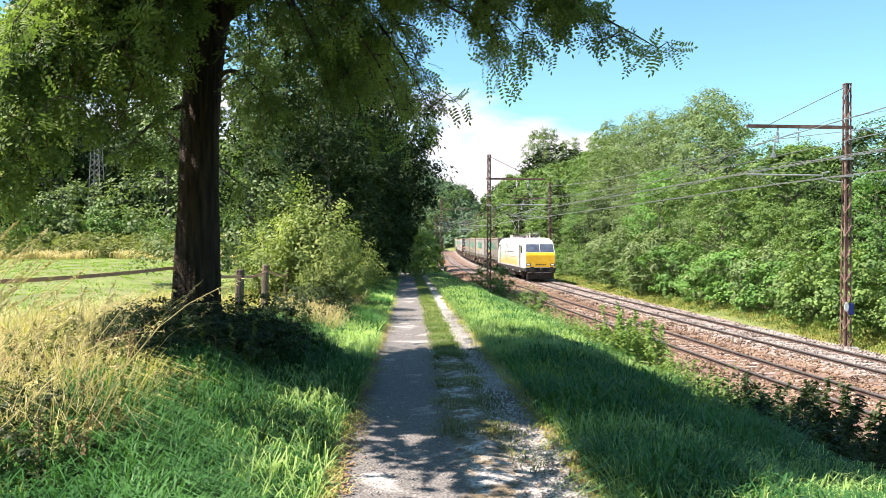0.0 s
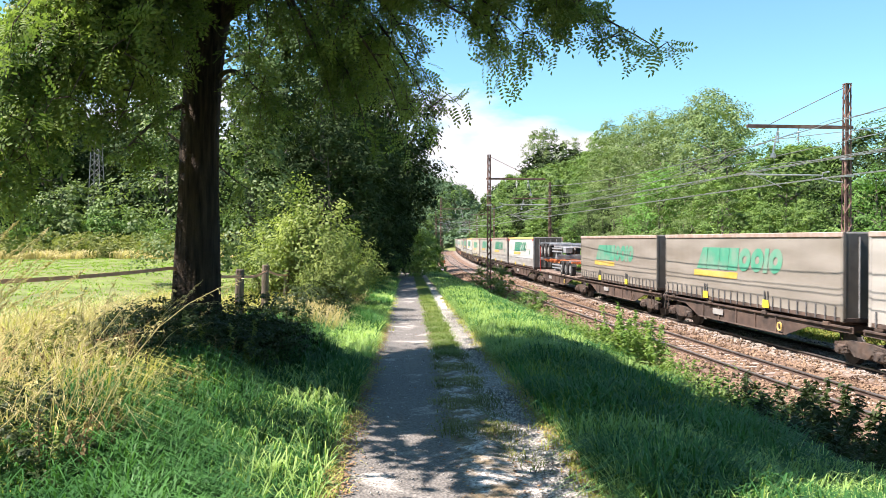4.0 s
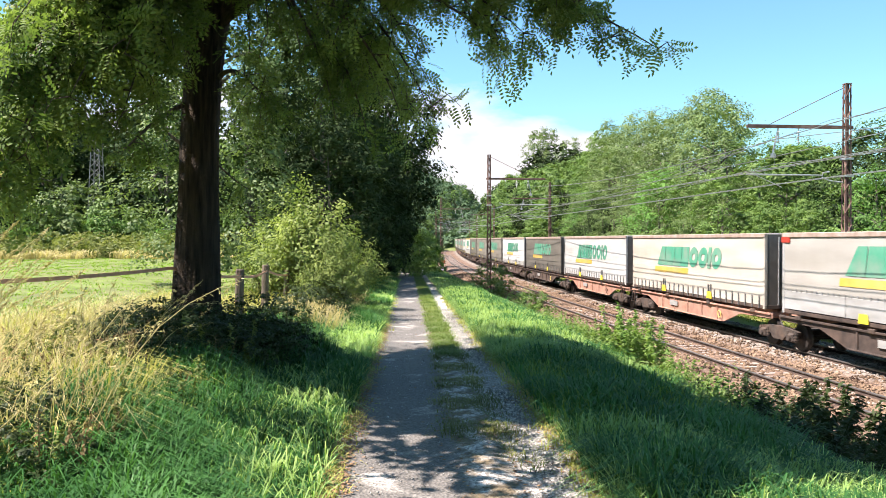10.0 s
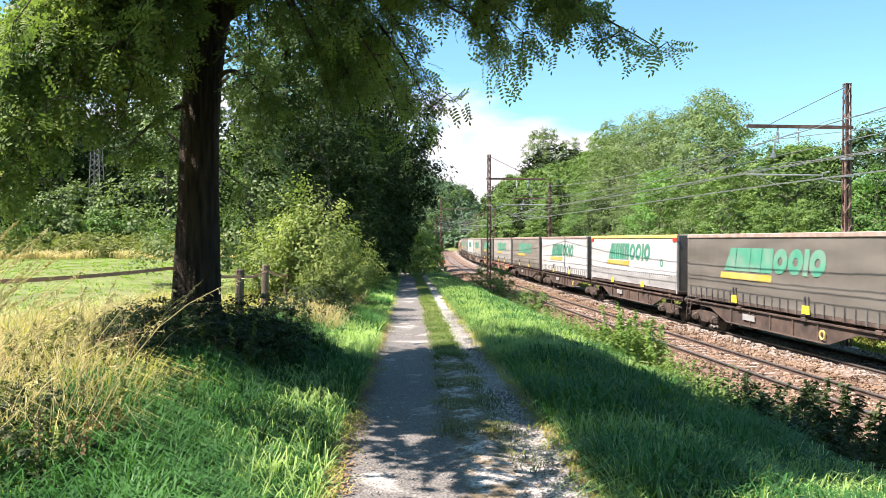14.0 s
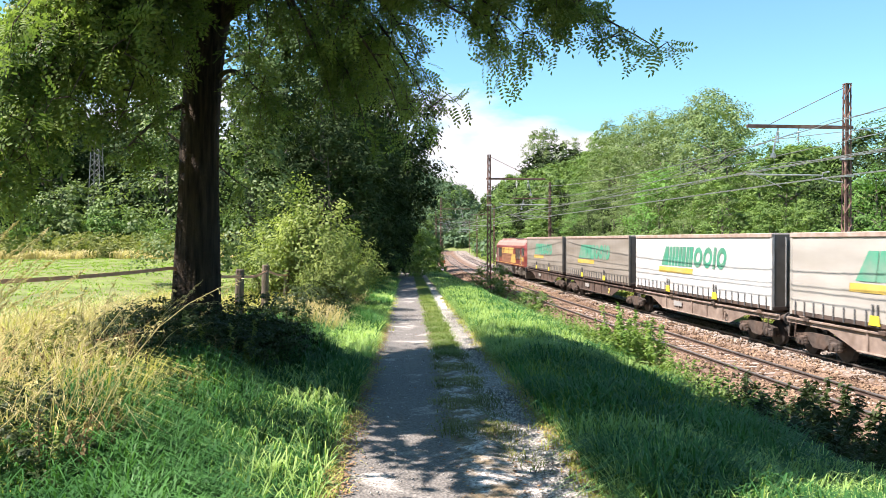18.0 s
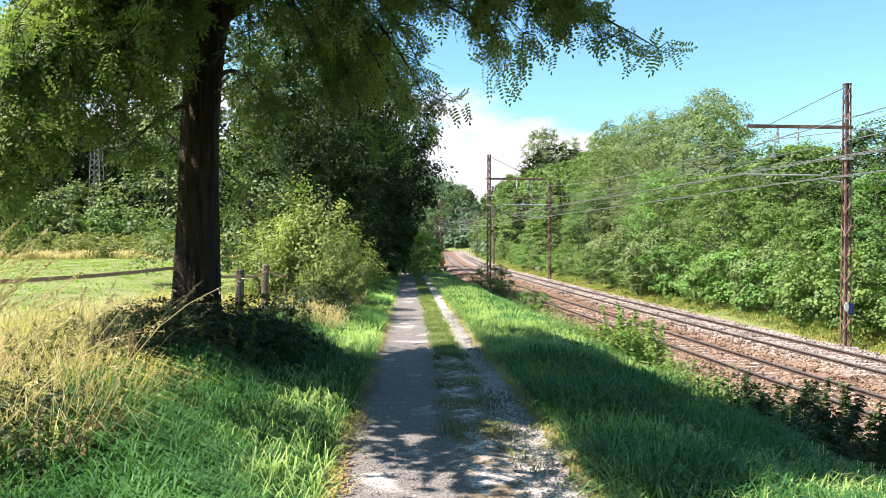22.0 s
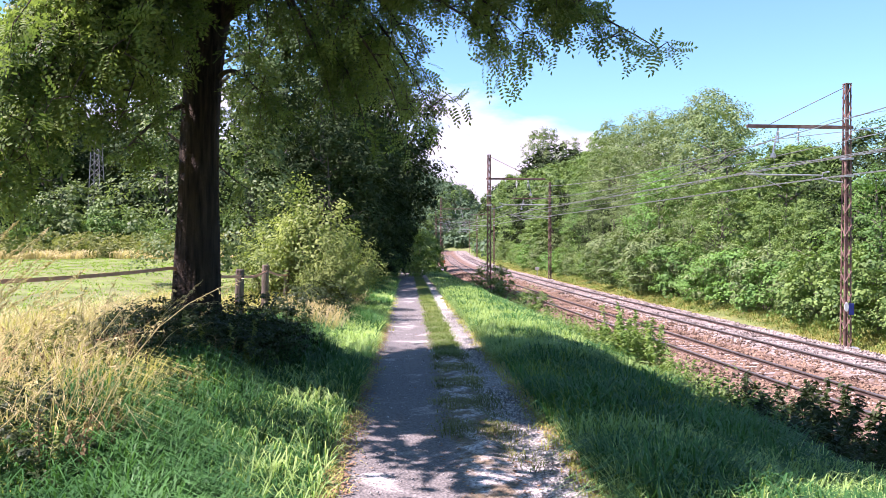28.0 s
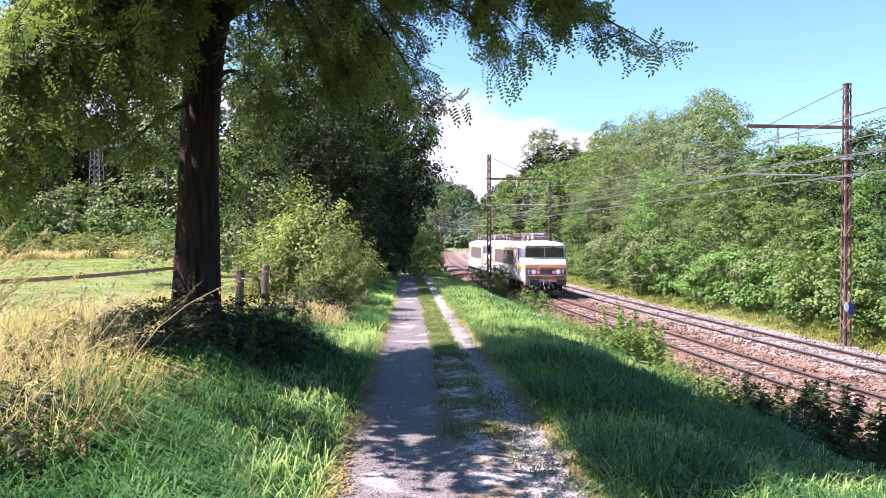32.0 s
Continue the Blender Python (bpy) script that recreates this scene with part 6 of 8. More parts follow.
M["chassis_grey"] = rough_mat("chassis_grey", (0.246, 0.262, 0.279), (0.361, 0.377, 0.394), 3.0, 0.5, 0.2, 0.05, 40, (0.164, 0.164, 0.164), 0.4)


def lamp_mat(name, col, glow):
    m, n, lk, bs = nodes_of(name)
    bs.inputs["Base Color"].default_value = (*col, 1)
    bs.inputs["Roughness"].default_value = 0.15
    bs.inputs["Emission Color"].default_value = (*col, 1)
    bs.inputs["Emission Strength"].default_value = glow
    return m


M["tail_light"] = lamp_mat("tail_light", (0.85, 0.05, 0.06), 1.2)
M["head_light"] = lamp_mat("head_light", (0.8, 0.8, 0.74), 0.0)


def fading_print():
    """White flank whose lower half fades through pale yellow to orange, with a green tint towards one end."""
    m, n, lk, bs = nodes_of("fading_flank_print")
    tc = n.new("ShaderNodeTexCoord")
    sep = n.new("ShaderNodeSeparateXYZ")
    lk.new(tc.outputs["Object"], sep.inputs[0])

    def span(out, a, b):
        r = n.new("ShaderNodeMapRange")
        r.interpolation_type = "SMOOTHSTEP"
        r.inputs[1].default_value, r.inputs[2].default_value = a, b
        lk.new(sep.outputs[out], r.inputs[0])
        return r.outputs[0]

    def times(p, q):
        x = n.new("ShaderNodeMath")
        x.operation = "MULTIPLY"
        lk.new(p, x.inputs[0])
        lk.new(q, x.inputs[1])
        return x.outputs[0]

    def over(fac, base, col):
        x = n.new("ShaderNodeMixRGB")
        lk.new(fac, x.inputs[0])
        if isinstance(base, tuple):
            x.inputs[1].default_value = base
        else:
            lk.new(base, x.inputs[1])
        x.inputs[2].default_value = col
        return x.outputs[0]

    col = over(times(span("Z", 2.65, 1.55), span("X", 6.4, 4.6)), (0.70, 0.70, 0.68, 1), (0.62, 0.37, 0.14, 1))
    col = over(times(times(span("Z", 2.5, 2.2), span("Z", 1.5, 1.9)), times(span("X", -3.0, -5.0), span("X", -7.6, -6.4))), col, (0.33, 0.52, 0.38, 1))
    col = over(times(times(span("Z", 3.0, 2.9), span("Z", 2.5, 2.7)), times(span("X", -5.0, -5.6), span("X", -7.2, -6.6))), col, (0.62, 0.55, 0.22, 1))
    lk.new(col, bs.inputs["Base Color"])
    bs.inputs["Roughness"].default_value = 0.35
    return m


M["fading_print"] = fading_print()


def flat_side(pts, y, d=0.006):
    """A thin printed patch on the side at y, from its outline in x and z."""
    return Geo().prism(pts, y, y + (d if y > 0 else -d))


def disc(c, r, r2, y0, y1, n=24):
    """A ring or disc lying in x and z."""
    g = Geo()
    rings = []
    for rr, yy in ((r2, y0), (r, y0), (r, y1), (r2, y1)):
        rings.append([(c[0] + rr * math.cos(2 * math.pi * k / n), yy, c[1] + rr * math.sin(2 * math.pi * k / n)) for k in range(n)])
    rings.append(rings[0])
    return g.loft(rings, caps=False)


def wheel_mesh(r=0.46):
    g = Geo()
    for y in (-0.7175, 0.7175):
        o = 1 if y > 0 else -1
        g.tube(((0, y - o * 0.09, r), (0, y - o * 0.055, r), (0, y + o * 0.06, r)), (r + 0.03, r, r - 0.004), 20)
        g.tube(((0, y + o * 0.06, r), (0, y + o * 0.10, r)), (0.14, 0.12), 12)
    g.tube(((0, -0.9, r), (0, 0.9, r)), 0.08, 8)
    return g.mesh("wheelset", M["wheel"], False)


WHEELSET = wheel_mesh()
WHEELSET_BIG = wheel_mesh(0.58)


def bogie(parent, x, base, mat, r=0.46, axles=2, heavy=False):
    """A bogie: frame with its sides, axle boxes and springs, and its wheelsets under it."""
    b = Geo()
    hw = base / 2
    for y in (-1, 1):
        yy = y * 1.02
        if heavy:
            prof = [(-hw - 0.55, r + 0.28), (-hw - 0.5, r + 0.05), (-hw + 0.25, r - 0.06), (-hw + 0.75, r - 0.12), (hw - 0.75, r - 0.12), (hw - 0.25, r - 0.06), (hw + 0.5, r + 0.05), (hw + 0.55, r + 0.28), (hw - 0.2, r + 0.42), (0.6, r + 0.26), (-0.6, r + 0.26), (-hw + 0.2, r + 0.42)]
        else:
            prof = [(-hw - 0.32, r + 0.20), (-hw - 0.30, r + 0.08), (-hw + 0.34, r + 0.06), (-hw + 0.6, r - 0.16), (hw - 0.6, r - 0.16), (hw - 0.34, r + 0.06), (hw + 0.30, r + 0.08), (hw + 0.32, r + 0.20), (0.5, r + 0.30), (-0.5, r + 0.30)]
        b.prism(prof, yy - 0.08, yy + 0.08)
    b.box((0, 0, r + 0.05), (0.5, 2.0, 0.28), 0.04)
    ob = part("bogie", b, mat, parent, at=pose(x, 0, 0))
    xs = [-hw + base * k / (axles - 1) for k in range(axles)]
    for a in xs:
        part("wheelset", WHEELSET if r < 0.5 else WHEELSET_BIG, None, ob, at=pose(a, 0, 0))
        for y in (-1, 1):
            g = Geo().box((a, y * 1.10, r), (0.34, 0.2, 0.30), 0.05).tube(((a, y * 1.19, r), (a, y * 1.26, r)), 0.11, 10)
            part("axle_box", g, mat, ob)
            for d in (-0.24, 0.24):
                sp = Geo().tube(((a + d, y * 1.08, r - 0.12), (a + d, y * 1.08, r + 0.20)), 0.075, 8)
                for k in range(3):
                    sp.tube(((a + d, y * 1.08, r - 0.08 + 0.1 * k), (a + d, y * 1.08, r - 0.05 + 0.1 * k)), 0.095, 8)
                part("spring", sp, mat, ob)
    return ob


def buffers(parent, x, mat, h=1.05, wide=False):
    for e in (-1, 1):
        for y in (-0.87, 0.87):
            b = part("buffer", Geo().tube(((e * (x - 0.62), y, h), (e * (x - 0.2), y, h)), (0.12, 0.10), 12).tube(((e * (x - 0.2), y, h), (e * (x - 0.05), y, h)), 0.075, 10), mat, parent)
            part("buffer_plate", Geo().box((e * (x - 0.03), y, h), (0.07, 0.60, 0.36), 0.03) if wide else Geo().tube(((e * (x - 0.06), y, h), (e * x, y, h)), (0.25, 0.24), 18), M["gear_dark"], b)
        part("coupling", Geo().box((e * (x - 0.35), 0, h), (0.5, 0.14, 0.22), 0.04).tube(((e * (x - 0.1), 0, h - 0.05), (e * (x + 0.02), 0.06, h - 0.35), (e * (x - 0.08), 0, h - 0.5)), 0.03, 6), M["gear_dark"], parent)


# ---- wagons ----
def wagon_unit(mat, end):
    """Half of an articulated container wagon. end: +1 where the inner joint lies to +x, else -1."""
    w = empty("container_wagon", "half of an articulated container wagon with deep brown side sills", "wagon", "wagons of the train")
    L = 7.3
    for y in (-1, 1):
        sill = [(-L + 0.15, 1.16), (-L + 0.15, 0.98), (-L + 2.5, 0.94), (-L + 3.9, 0.50), (L - 3.9, 0.50), (L - 2.5, 0.94), (L - 0.15, 0.98), (L - 0.15, 1.16)]
        ob = part("side_sill", Geo().prism(sill, y * 1.14 - 0.02, y * 1.14 + 0.02).box((0, y * 1.17, 1.13), (2 * L - 0.4, 0.12, 0.07), 0.01).box((0, y * 1.17, 0.52), (2 * L - 7.9, 0.12, 0.05), 0.01), mat, w)
        for k in range(5):
            part("rib", Geo().box((-2.9 + 1.45 * k, y * 1.18, 0.82), (0.07, 0.06, 0.58), 0.01), mat, ob)
        for k, x in enumerate((-5.9, -2.2, 2.2, 5.9)):
            part("container_lock", Geo().box((x, y * 1.21, 1.16), (0.30, 0.12, 0.14), 0.02), M["gear"], ob)
        part("board", Geo().box((-1.5, y * 1.21, 0.85), (0.9, 0.01, 0.22)), M["alu"], ob, "pale data panel with worn writing")
        part("brake_wheel", disc((3.2, 0.78), 0.15, 0.11, y * 1.22, y * 1.25, 16), M["top_yellow"] if end > 0 else M["gear"], ob)
    part("centre_sill", Geo().box((0, 0, 0.98), (2 * L - 0.3, 0.5, 0.34), 0.02), mat, w)
    for k in range(7):
        part("cross_beam", Geo().box((-6.6 + 2.2 * k, 0, 1.08), (0.24, 2.2, 0.16), 0.02), mat, w)
    bogie(w, -end * 5.45, 1.8, M["gear"])
    if end > 0:
        bogie(w, 7.4, 1.8, M["gear"])
    for y in (-0.87, 0.87):
        b = part("buffer", Geo().tube(((-end * 6.9, y, 1.04), (-end * 7.25, y, 1.04)), (0.11, 0.08), 12), M["gear"], w)
        part("buffer_plate", Geo().tube(((-end * 7.25, y, 1.04), (-end * 7.33, y, 1.04)), 0.22, 16), M["gear_dark"], b)
    part("end_step", Geo().tube(((-end * 6.7, -1.3, 1.1), (-end * 6.7, -1.36, 0.55), (-end * 6.35, -1.36, 0.55), (-end * 6.35, -1.3, 1.1)), 0.022, 6), M["gear"], w)
    return w


WAGONS = {}


def wagon_at(colour, end, s0):
    key = (colour, end)
    if key not in WAGONS:
        WAGONS[key] = wagon_unit(M[colour], end)
        ob = WAGONS[key]
    else:
        ob = copy_thing(WAGONS[key], Matrix())
    MOVES.append((ob, s0, -V1, SPACING, 6.0))


# ---- swap bodies ----
def swap_body(mat, low, letter, label, top="top_rail", marks=False, corrugated=False):
    """A curtain-sided swap body, 13.6 m long."""
    c = empty("swap_body", label, "container", "swap bodies of the train")
    L, w, z0, z1 = 6.8, 1.275, 1.27, 3.96
    part("floor_frame", Geo().box((0, 0, z0 + 0.07), (2 * L, 2 * w - 0.04, 0.14), 0.02), M["wagon_brown"], c)
    part("roof", Geo().box((0, 0, z1 - 0.03), (2 * L - 0.1, 2 * w - 0.1, 0.06), 0.02), M["tarp"], c)
    for y in (-1, 1):
        part("top_rail", Geo().box((0, y * (w - 0.04), z1 - 0.08), (2 * L, 0.12, 0.16), 0.02), M[top], c)
        n = 68
        fold = 0.012 if corrugated else 0.006
        za = z0 + 0.14 + (0.62 if low else 0.0)
        cols = []
        for i in range(n + 1):
            x = -L + 0.12 + (2 * L - 0.24) * i / n
            d = fold * ((1, 1, -1, -1)[i % 4] if corrugated else math.sin(i * 2.1)) + 0.005 * math.sin(i * 0.7)
            cols.append((x, d))
        g = Geo()
        vs, fs = [], []
        zs = [za, za + (z1 - 0.1 - za) * 0.33, za + (z1 - 0.1 - za) * 0.7, z1 - 0.1]
        for x, d in cols:
            for q, z in enumerate(zs):
                vs.append((x, y * (w - (0.012 + fold if corrugated else 0.02) - d * ((1, 1, 1, 1) if corrugated else (0.3, 1, 1, 0.2))[q]), z))
        for i in range(n):
            for q in range(3):
                fs.append((i * 4 + q, i * 4 + 4 + q, i * 4 + 5 + q, i * 4 + 1 + q))
        g.add(vs, fs)
        cur = part("curtain", g, mat, c, smooth=True)
        me = cur.data
        if low:
            for k in range(4):
                x0 = -L + 0.14 + (2 * L - 0.28) * k / 4
                x1 = -L + 0.14 + (2 * L - 0.28) * (k + 1) / 4
                part("drop_side", Geo().box(((x0 + x1) / 2, y * (w - 0.02), z0 + 0.46), (x1 - x0 - 0.03, 0.035, 0.60), 0.008), M["alu"], c, "dull aluminium drop-side panel")
            g = Geo()
            for k in range(46):
                x = -L + 0.3 + (2 * L - 0.6) * k / 45
                g.box((x, y * (w + 0.006), za + 0.03), (0.03, 0.014, 0.10))
            tagged(part("buckle_strip", g, M["mid_grey"], c), kind="stuff")
        else:
            g = Geo()
            for k in range(26):
                x = -L + 0.35 + (2 * L - 0.7) * k / 25
                g.box((x, y * (w + 0.012), z0 + 0.24), (0.045, 0.02, 0.46))
            tagged(part("strap_strip", g, M["end_dark"], c), kind="stuff")
        # eight slanted printed shapes and the bar under them; old prints have run together
        x, faded = -3.35, letter == "letter_faded"
        zz0, zz1 = (2.67, 3.54) if low else (2.55, 3.42)
        zc, sl, gap = (zz0 + zz1) / 2, 0.17, 0.03 if faded else 0.09
        yw = y * (w - 0.008)
        for k, wd in enumerate((0.92, 1.08, 0.80, 0.80, 0.94, 0.94, 0.32, 0.94)):
            a, b = x, x + wd - gap
            g = Geo()
            if k in (4, 5, 7):
                cx, rx, rz = (a + b) / 2 + sl / 2, (b - a) / 2, (zz1 - zz0) / 2
                rings = []
                for f, yy in ((0.34 if faded else 0.48, yw), (1.0, yw), (1.0, yw + y * 0.003), (0.34 if faded else 0.48, yw + y * 0.003)):
                    rings.append([(cx + f * (rx * math.cos(q * math.pi / 9) + 0.2 * rz * math.sin(q * math.pi / 9)), yy, zc + f * rz * math.sin(q * math.pi / 9)) for q in range(18)])
                g.loft(rings + [rings[0]], caps=False)
            else:
                # bars within the shape: their places across it, and the cut in its middle
                bars = {0: ((0, 1),), 1: ((0, 0.29), (0.36, 0.64), (0.71, 1)), 6: ((0, 1),)}.get(k, ((0, 0.42), (0.5, 1)))
                if faded:
                    bars = ((0, 1),)
                for p0, p1 in bars:
                    xa, xb = a + (b - a) * p0, a + (b - a) * p1
                    if k == 0:
                        g.prism([(xa, zz0), (xb, zz0), (xb + sl * 0.9, zz1), (xa + 0.42 + sl, zz1)], yw, yw + y * 0.003)
                    else:
                        g.prism([(xa, zz0), (xb, zz0), (xb + sl, zz1), (xa + sl, zz1)], yw, yw + y * 0.003)
            part("print_shape", g, M[letter], cur, "green printed shape")
            x += wd
        part("print_bar", flat_side([(-3.65, zz0 - 0.32), (0.2, zz0 - 0.32), (0.26, zz0 - 0.07), (-3.6, zz0 - 0.07)], y * (w - 0.008), 0.003), M["yellow_bar"], cur, "yellow printed bar")
        if low:
            part("print_badge", disc((4.9, 2.62), 0.2, 0.1, y * (w - 0.008), y * (w - 0.005), 14), M[letter], cur)
        for px in (-2.45, 2.4):
            part("patch", flat_side([(px - 0.24, 1.34), (px + 0.24, 1.34), (px + 0.19, 1.62), (px - 0.19, 1.62)], y * (w + 0.03)), M["yellow_mark"], cur, "bright yellow lifting mark")
            if not low:
                part("grip_post", Geo().box((px - 0.1, y * (w + 0.02), 1.72), (0.05, 0.03, 0.42)).box((px + 0.12, y * (w + 0.02), 1.72), (0.05, 0.03, 0.42)), M["end_dark"], cur)
        for e in (-1, 1):
            part("corner_post", Geo().box((e * (L - 0.06), y * (w - 0.06), (z0 + z1) / 2), (0.12, 0.12, z1 - z0), 0.015), M["alu"] if low else mat, c)
            if marks:
                part("corner_mark", Geo().box((e * (L - 0.22), y * (w + 0.005), z1 - 0.24), (0.50, 0.02, 0.17)), M["red_mark"], c, "red corner marker")
    for e in (-1, 1):
        d = part("end_wall", Geo().box((e * (L - 0.04), 0, (z0 + z1) / 2), (0.06, 2 * w - 0.2, z1 - z0 - 0.1), 0.01), M["end_panel"], c)
        for k in range(4):
            part("door_bar", Geo().tube(((e * (L + 0.015), -0.75 + 0.5 * k, z0 + 0.15), (e * (L + 0.015), -0.75 + 0.5 * k, z1 - 0.15)), 0.022, 6), M["mid_grey"], d)
    return c


KINDS = {
    "T": ("curtain_tan", False, "letter_faded", "dirty grey curtain-sided swap body with faded green print"),
    "D": ("curtain_dark", False, "letter_faded", "sooty dark curtain-sided swap body with faded green print"),
    "C": ("curtain_dark", False, "letter_faded", "sooty corrugated swap body with faded green print"),
    "G": ("curtain_tan", True, "letter_faded", "dirty grey swap body with aluminium drop sides"),
    "L": ("curtain_grey", True, "letter_faded", "pale grey swap body with aluminium drop sides"),
    "K": ("curtain_grey", True, "letter", "pale grey swap body with strong green print"),
    "P": ("curtain_grey", False, "letter_faded", "pale grey curtain-sided swap body with rows of straps"),
    "W": ("curtain_white", True, "letter", "white swap body with green print and aluminium drop sides"),
    "w": ("curtain_white", False, "letter", "white curtain-sided swap body with green print"),
    "B": ("curtain_beige", False, "letter_faded", "beige creased curtain-sided swap body with green print"),
}
MADE = {}
C0, PITCH = 82.2, 14.79
LOAD = "TPTT_WKLBWGLBwDwTTDWwTPCPwTT"
for i, k in enumerate(LOAD):
    s0 = C0 + PITCH * i
    colour = "wagon_red" if i in (12, 13, 22, 23) else "wagon_beige" if i in (24, 25) else "wagon_brown"
    wagon_at(colour, -1 if i % 2 else 1, s0)
    if k == "_":
        continue
    if k not in MADE:
        mat, low, letter, label = KINDS[k]
        MADE[k] = ob = swap_body(M[mat], low, letter, label, "top_yellow" if i == 5 else "top_rail", k in "WKLG", k == "C")
    else:
        ob = copy_thing(MADE[k], Matrix())
    MOVES.append((ob, s0, -V1, SPACING, 6.0))


def trailer_chassis(z, turn, mat, label):
    """A skeletal road trailer for containers: two beams, cross members, three axles with double tyres."""
    t = empty("trailer_chassis", label, "trailer", "trailers on the flat wagon")
    e = turn
    for y in (-0.5, 0.5):
        part("beam", Geo().prism([(-5.6, z + 0.72), (5.6, z + 0.72), (5.6, z + 0.58), (2.8 * 1, z + 0.42), (-5.6, z + 0.42)], y - 0.06, y + 0.06), mat, t)
    for k in range(7):
        part("cross_member", Geo().box((-5.2 + 1.73 * k, 0, z + 0.64), (0.14, 2.4, 0.14), 0.02), mat, t)
    for x in (-4.9, 4.9):
        part("end_beam", Geo().box((x, 0, z + 0.70), (0.22, 2.5, 0.18), 0.02), M["chassis_grey"], t)
    part("side_guard", Geo().box((0.8, -1.2, z + 0.36), (3.2, 0.04, 0.10), 0.01).box((0.8, -1.2, z + 0.14), (3.2, 0.04, 0.10), 0.01), M["chassis_grey"], t)
    part("tool_box", Geo().box((2.6, -0.85, z + 0.25), (0.9, 0.5, 0.4), 0.03), M["chassis_grey"], t)
    for k in range(3):
        x = e * (2.2 + 1.32 * k)
        part("axle", Geo().tube(((x, -1.0, z + 0.16), (x, 1.0, z + 0.16)), 0.07, 8), M["gear"], t)
        for y in (-1.05, 1.05):
            wh = part("wheel", Geo().tube(((x, y - 0.16, z + 0.16), (x, y - 0.13, z + 0.16), (x, y + 0.13, z + 0.16), (x, y + 0.16, z + 0.16)), (0.42, 0.49, 0.49, 0.42), 22), M["rubber"], t)
            part("rim", Geo().tube(((x, y - 0.165, z + 0.16), (x, y + 0.165, z + 0.16)), 0.26, 18).tube(((x, y - 0.20, z + 0.16), (x, y + 0.20, z + 0.16)), (0.11, 0.11), 10), M["mid_grey"], wh, "dull steel rim with its hub")
            part("mudguard", Geo().loft([[(x + r * math.cos(a), yy, z + 0.16 + r * math.sin(a)) for r, yy in ((0.54, y - 0.18), (0.54, y + 0.18), (0.56, y + 0.18), (0.56, y - 0.18))] for a in [math.radians(20 + 20 * q) for q in range(8)]]), M["gear_dark"], t)
    return t


for z, turn, mat, label in ((1.50, 1, "chassis_orange", "orange skeletal trailer chassis lashed on a flat wagon"), (2.72, -1, "chassis_grey", "grey skeletal trailer chassis stacked on another")):
    MOVES.append((trailer_chassis(z, turn, M[mat], label), C0 + PITCH * 4, -V1, SPACING, 6.0))
deck = empty("wagon_deck", "timber deck of the flat wagon under the trailers", "deck")
for k in range(26):
    part("plank", Geo().box((-6.5 + 0.52 * k, 0, 1.20), (0.50, 2.4, 0.07), 0.008), M["wagon_beige"], deck)
part("lashing", Geo().box((-5.2, -1.22, 2.2), (0.09, 0.03, 2.0)), M["red_mark"], deck, "red lashing strap")
part("cradle", Geo().box((0, 0, 2.42), (0.3, 2.2, 0.36), 0.02).box((-4.4, 0.4, 1.62), (0.2, 1.2, 0.8), 0.02), M["chassis_grey"], deck, "grey support trestles")
MOVES.append((deck, C0 + PITCH * 4, -V1, SPACING, 6.0))


# ---- locomotives ----
def loco_shell(xs_of, prof, stations):
    """A body drawn over cross-sections. prof: half outline (y, z) from the sill to the roof's middle;
    stations: (share of the half length, share of the width); xs_of(z): the half length at that height."""
    out = [(y, z) for y, z in prof] + [(-y, z) for y, z in reversed(prof)]
    rings = []
    for u, wid in stations:
        rings.append([(u * xs_of(z) if abs(u) > 0.9 else u * 8.0, y * wid, z) for y, z in out])
    g = Geo().loft(rings, caps=False)
    n, last = len(out), (len(rings) - 1) * len(out)
    for o in (0, last):
        g.f += [(o + i, o + i + 1, o + n - 2 - i, o + n - 1 - i) for i in range(n // 2 - 1)]
    return g


def pantograph(parent, x, reach, turn=1):
    """A half-scissor pantograph; reach: the height of its head over the rail."""
    z0 = 4.05
    p = part("pantograph", Geo().box((x, 0, z0), (1.6, 1.0, 0.06), 0.01), M["roof_kit"], parent)
    up = reach - z0
    kx = x - turn * 1.25 if up < 0.6 else x - turn * 0.95
    kz = z0 + (0.16 if up < 0.6 else up * 0.5)
    hx = x + turn * 0.5 if up < 0.6 else x + turn * 0.1
    for y in (-0.35, 0.35):
        part("arm", Geo().tube(((x + turn * 0.5, y, z0), (kx, y * 0.5, kz), (hx, y, reach - 0.12)), 0.035, 6), M["alu"], p)
    part("head", Geo().tube(((hx - 0.15, -0.85, reach - 0.22), (hx - 0.15, -0.62, reach - 0.02), (hx - 0.15, 0.62, reach - 0.02), (hx - 0.15, 0.85, reach - 0.22)), 0.025, 6).tube(((hx + 0.2, -0.85, reach - 0.22), (hx + 0.2, -0.62, reach - 0.02), (hx + 0.2, 0.62, reach - 0.02), (hx + 0.2, 0.85, reach - 0.22)), 0.025, 6), M["roof_kit"], p)
    for dx in (-0.7, 0.7):
        for y in (-0.45, 0.45):
            g = Geo()
            for k in range(4):
                g.tube(((x + dx, y, 3.78 + 0.07 * k), (x + dx, y, 3.84 + 0.07 * k)), (0.09, 0.05), 10)
            part("insulator", g, M["porcelain"], p)


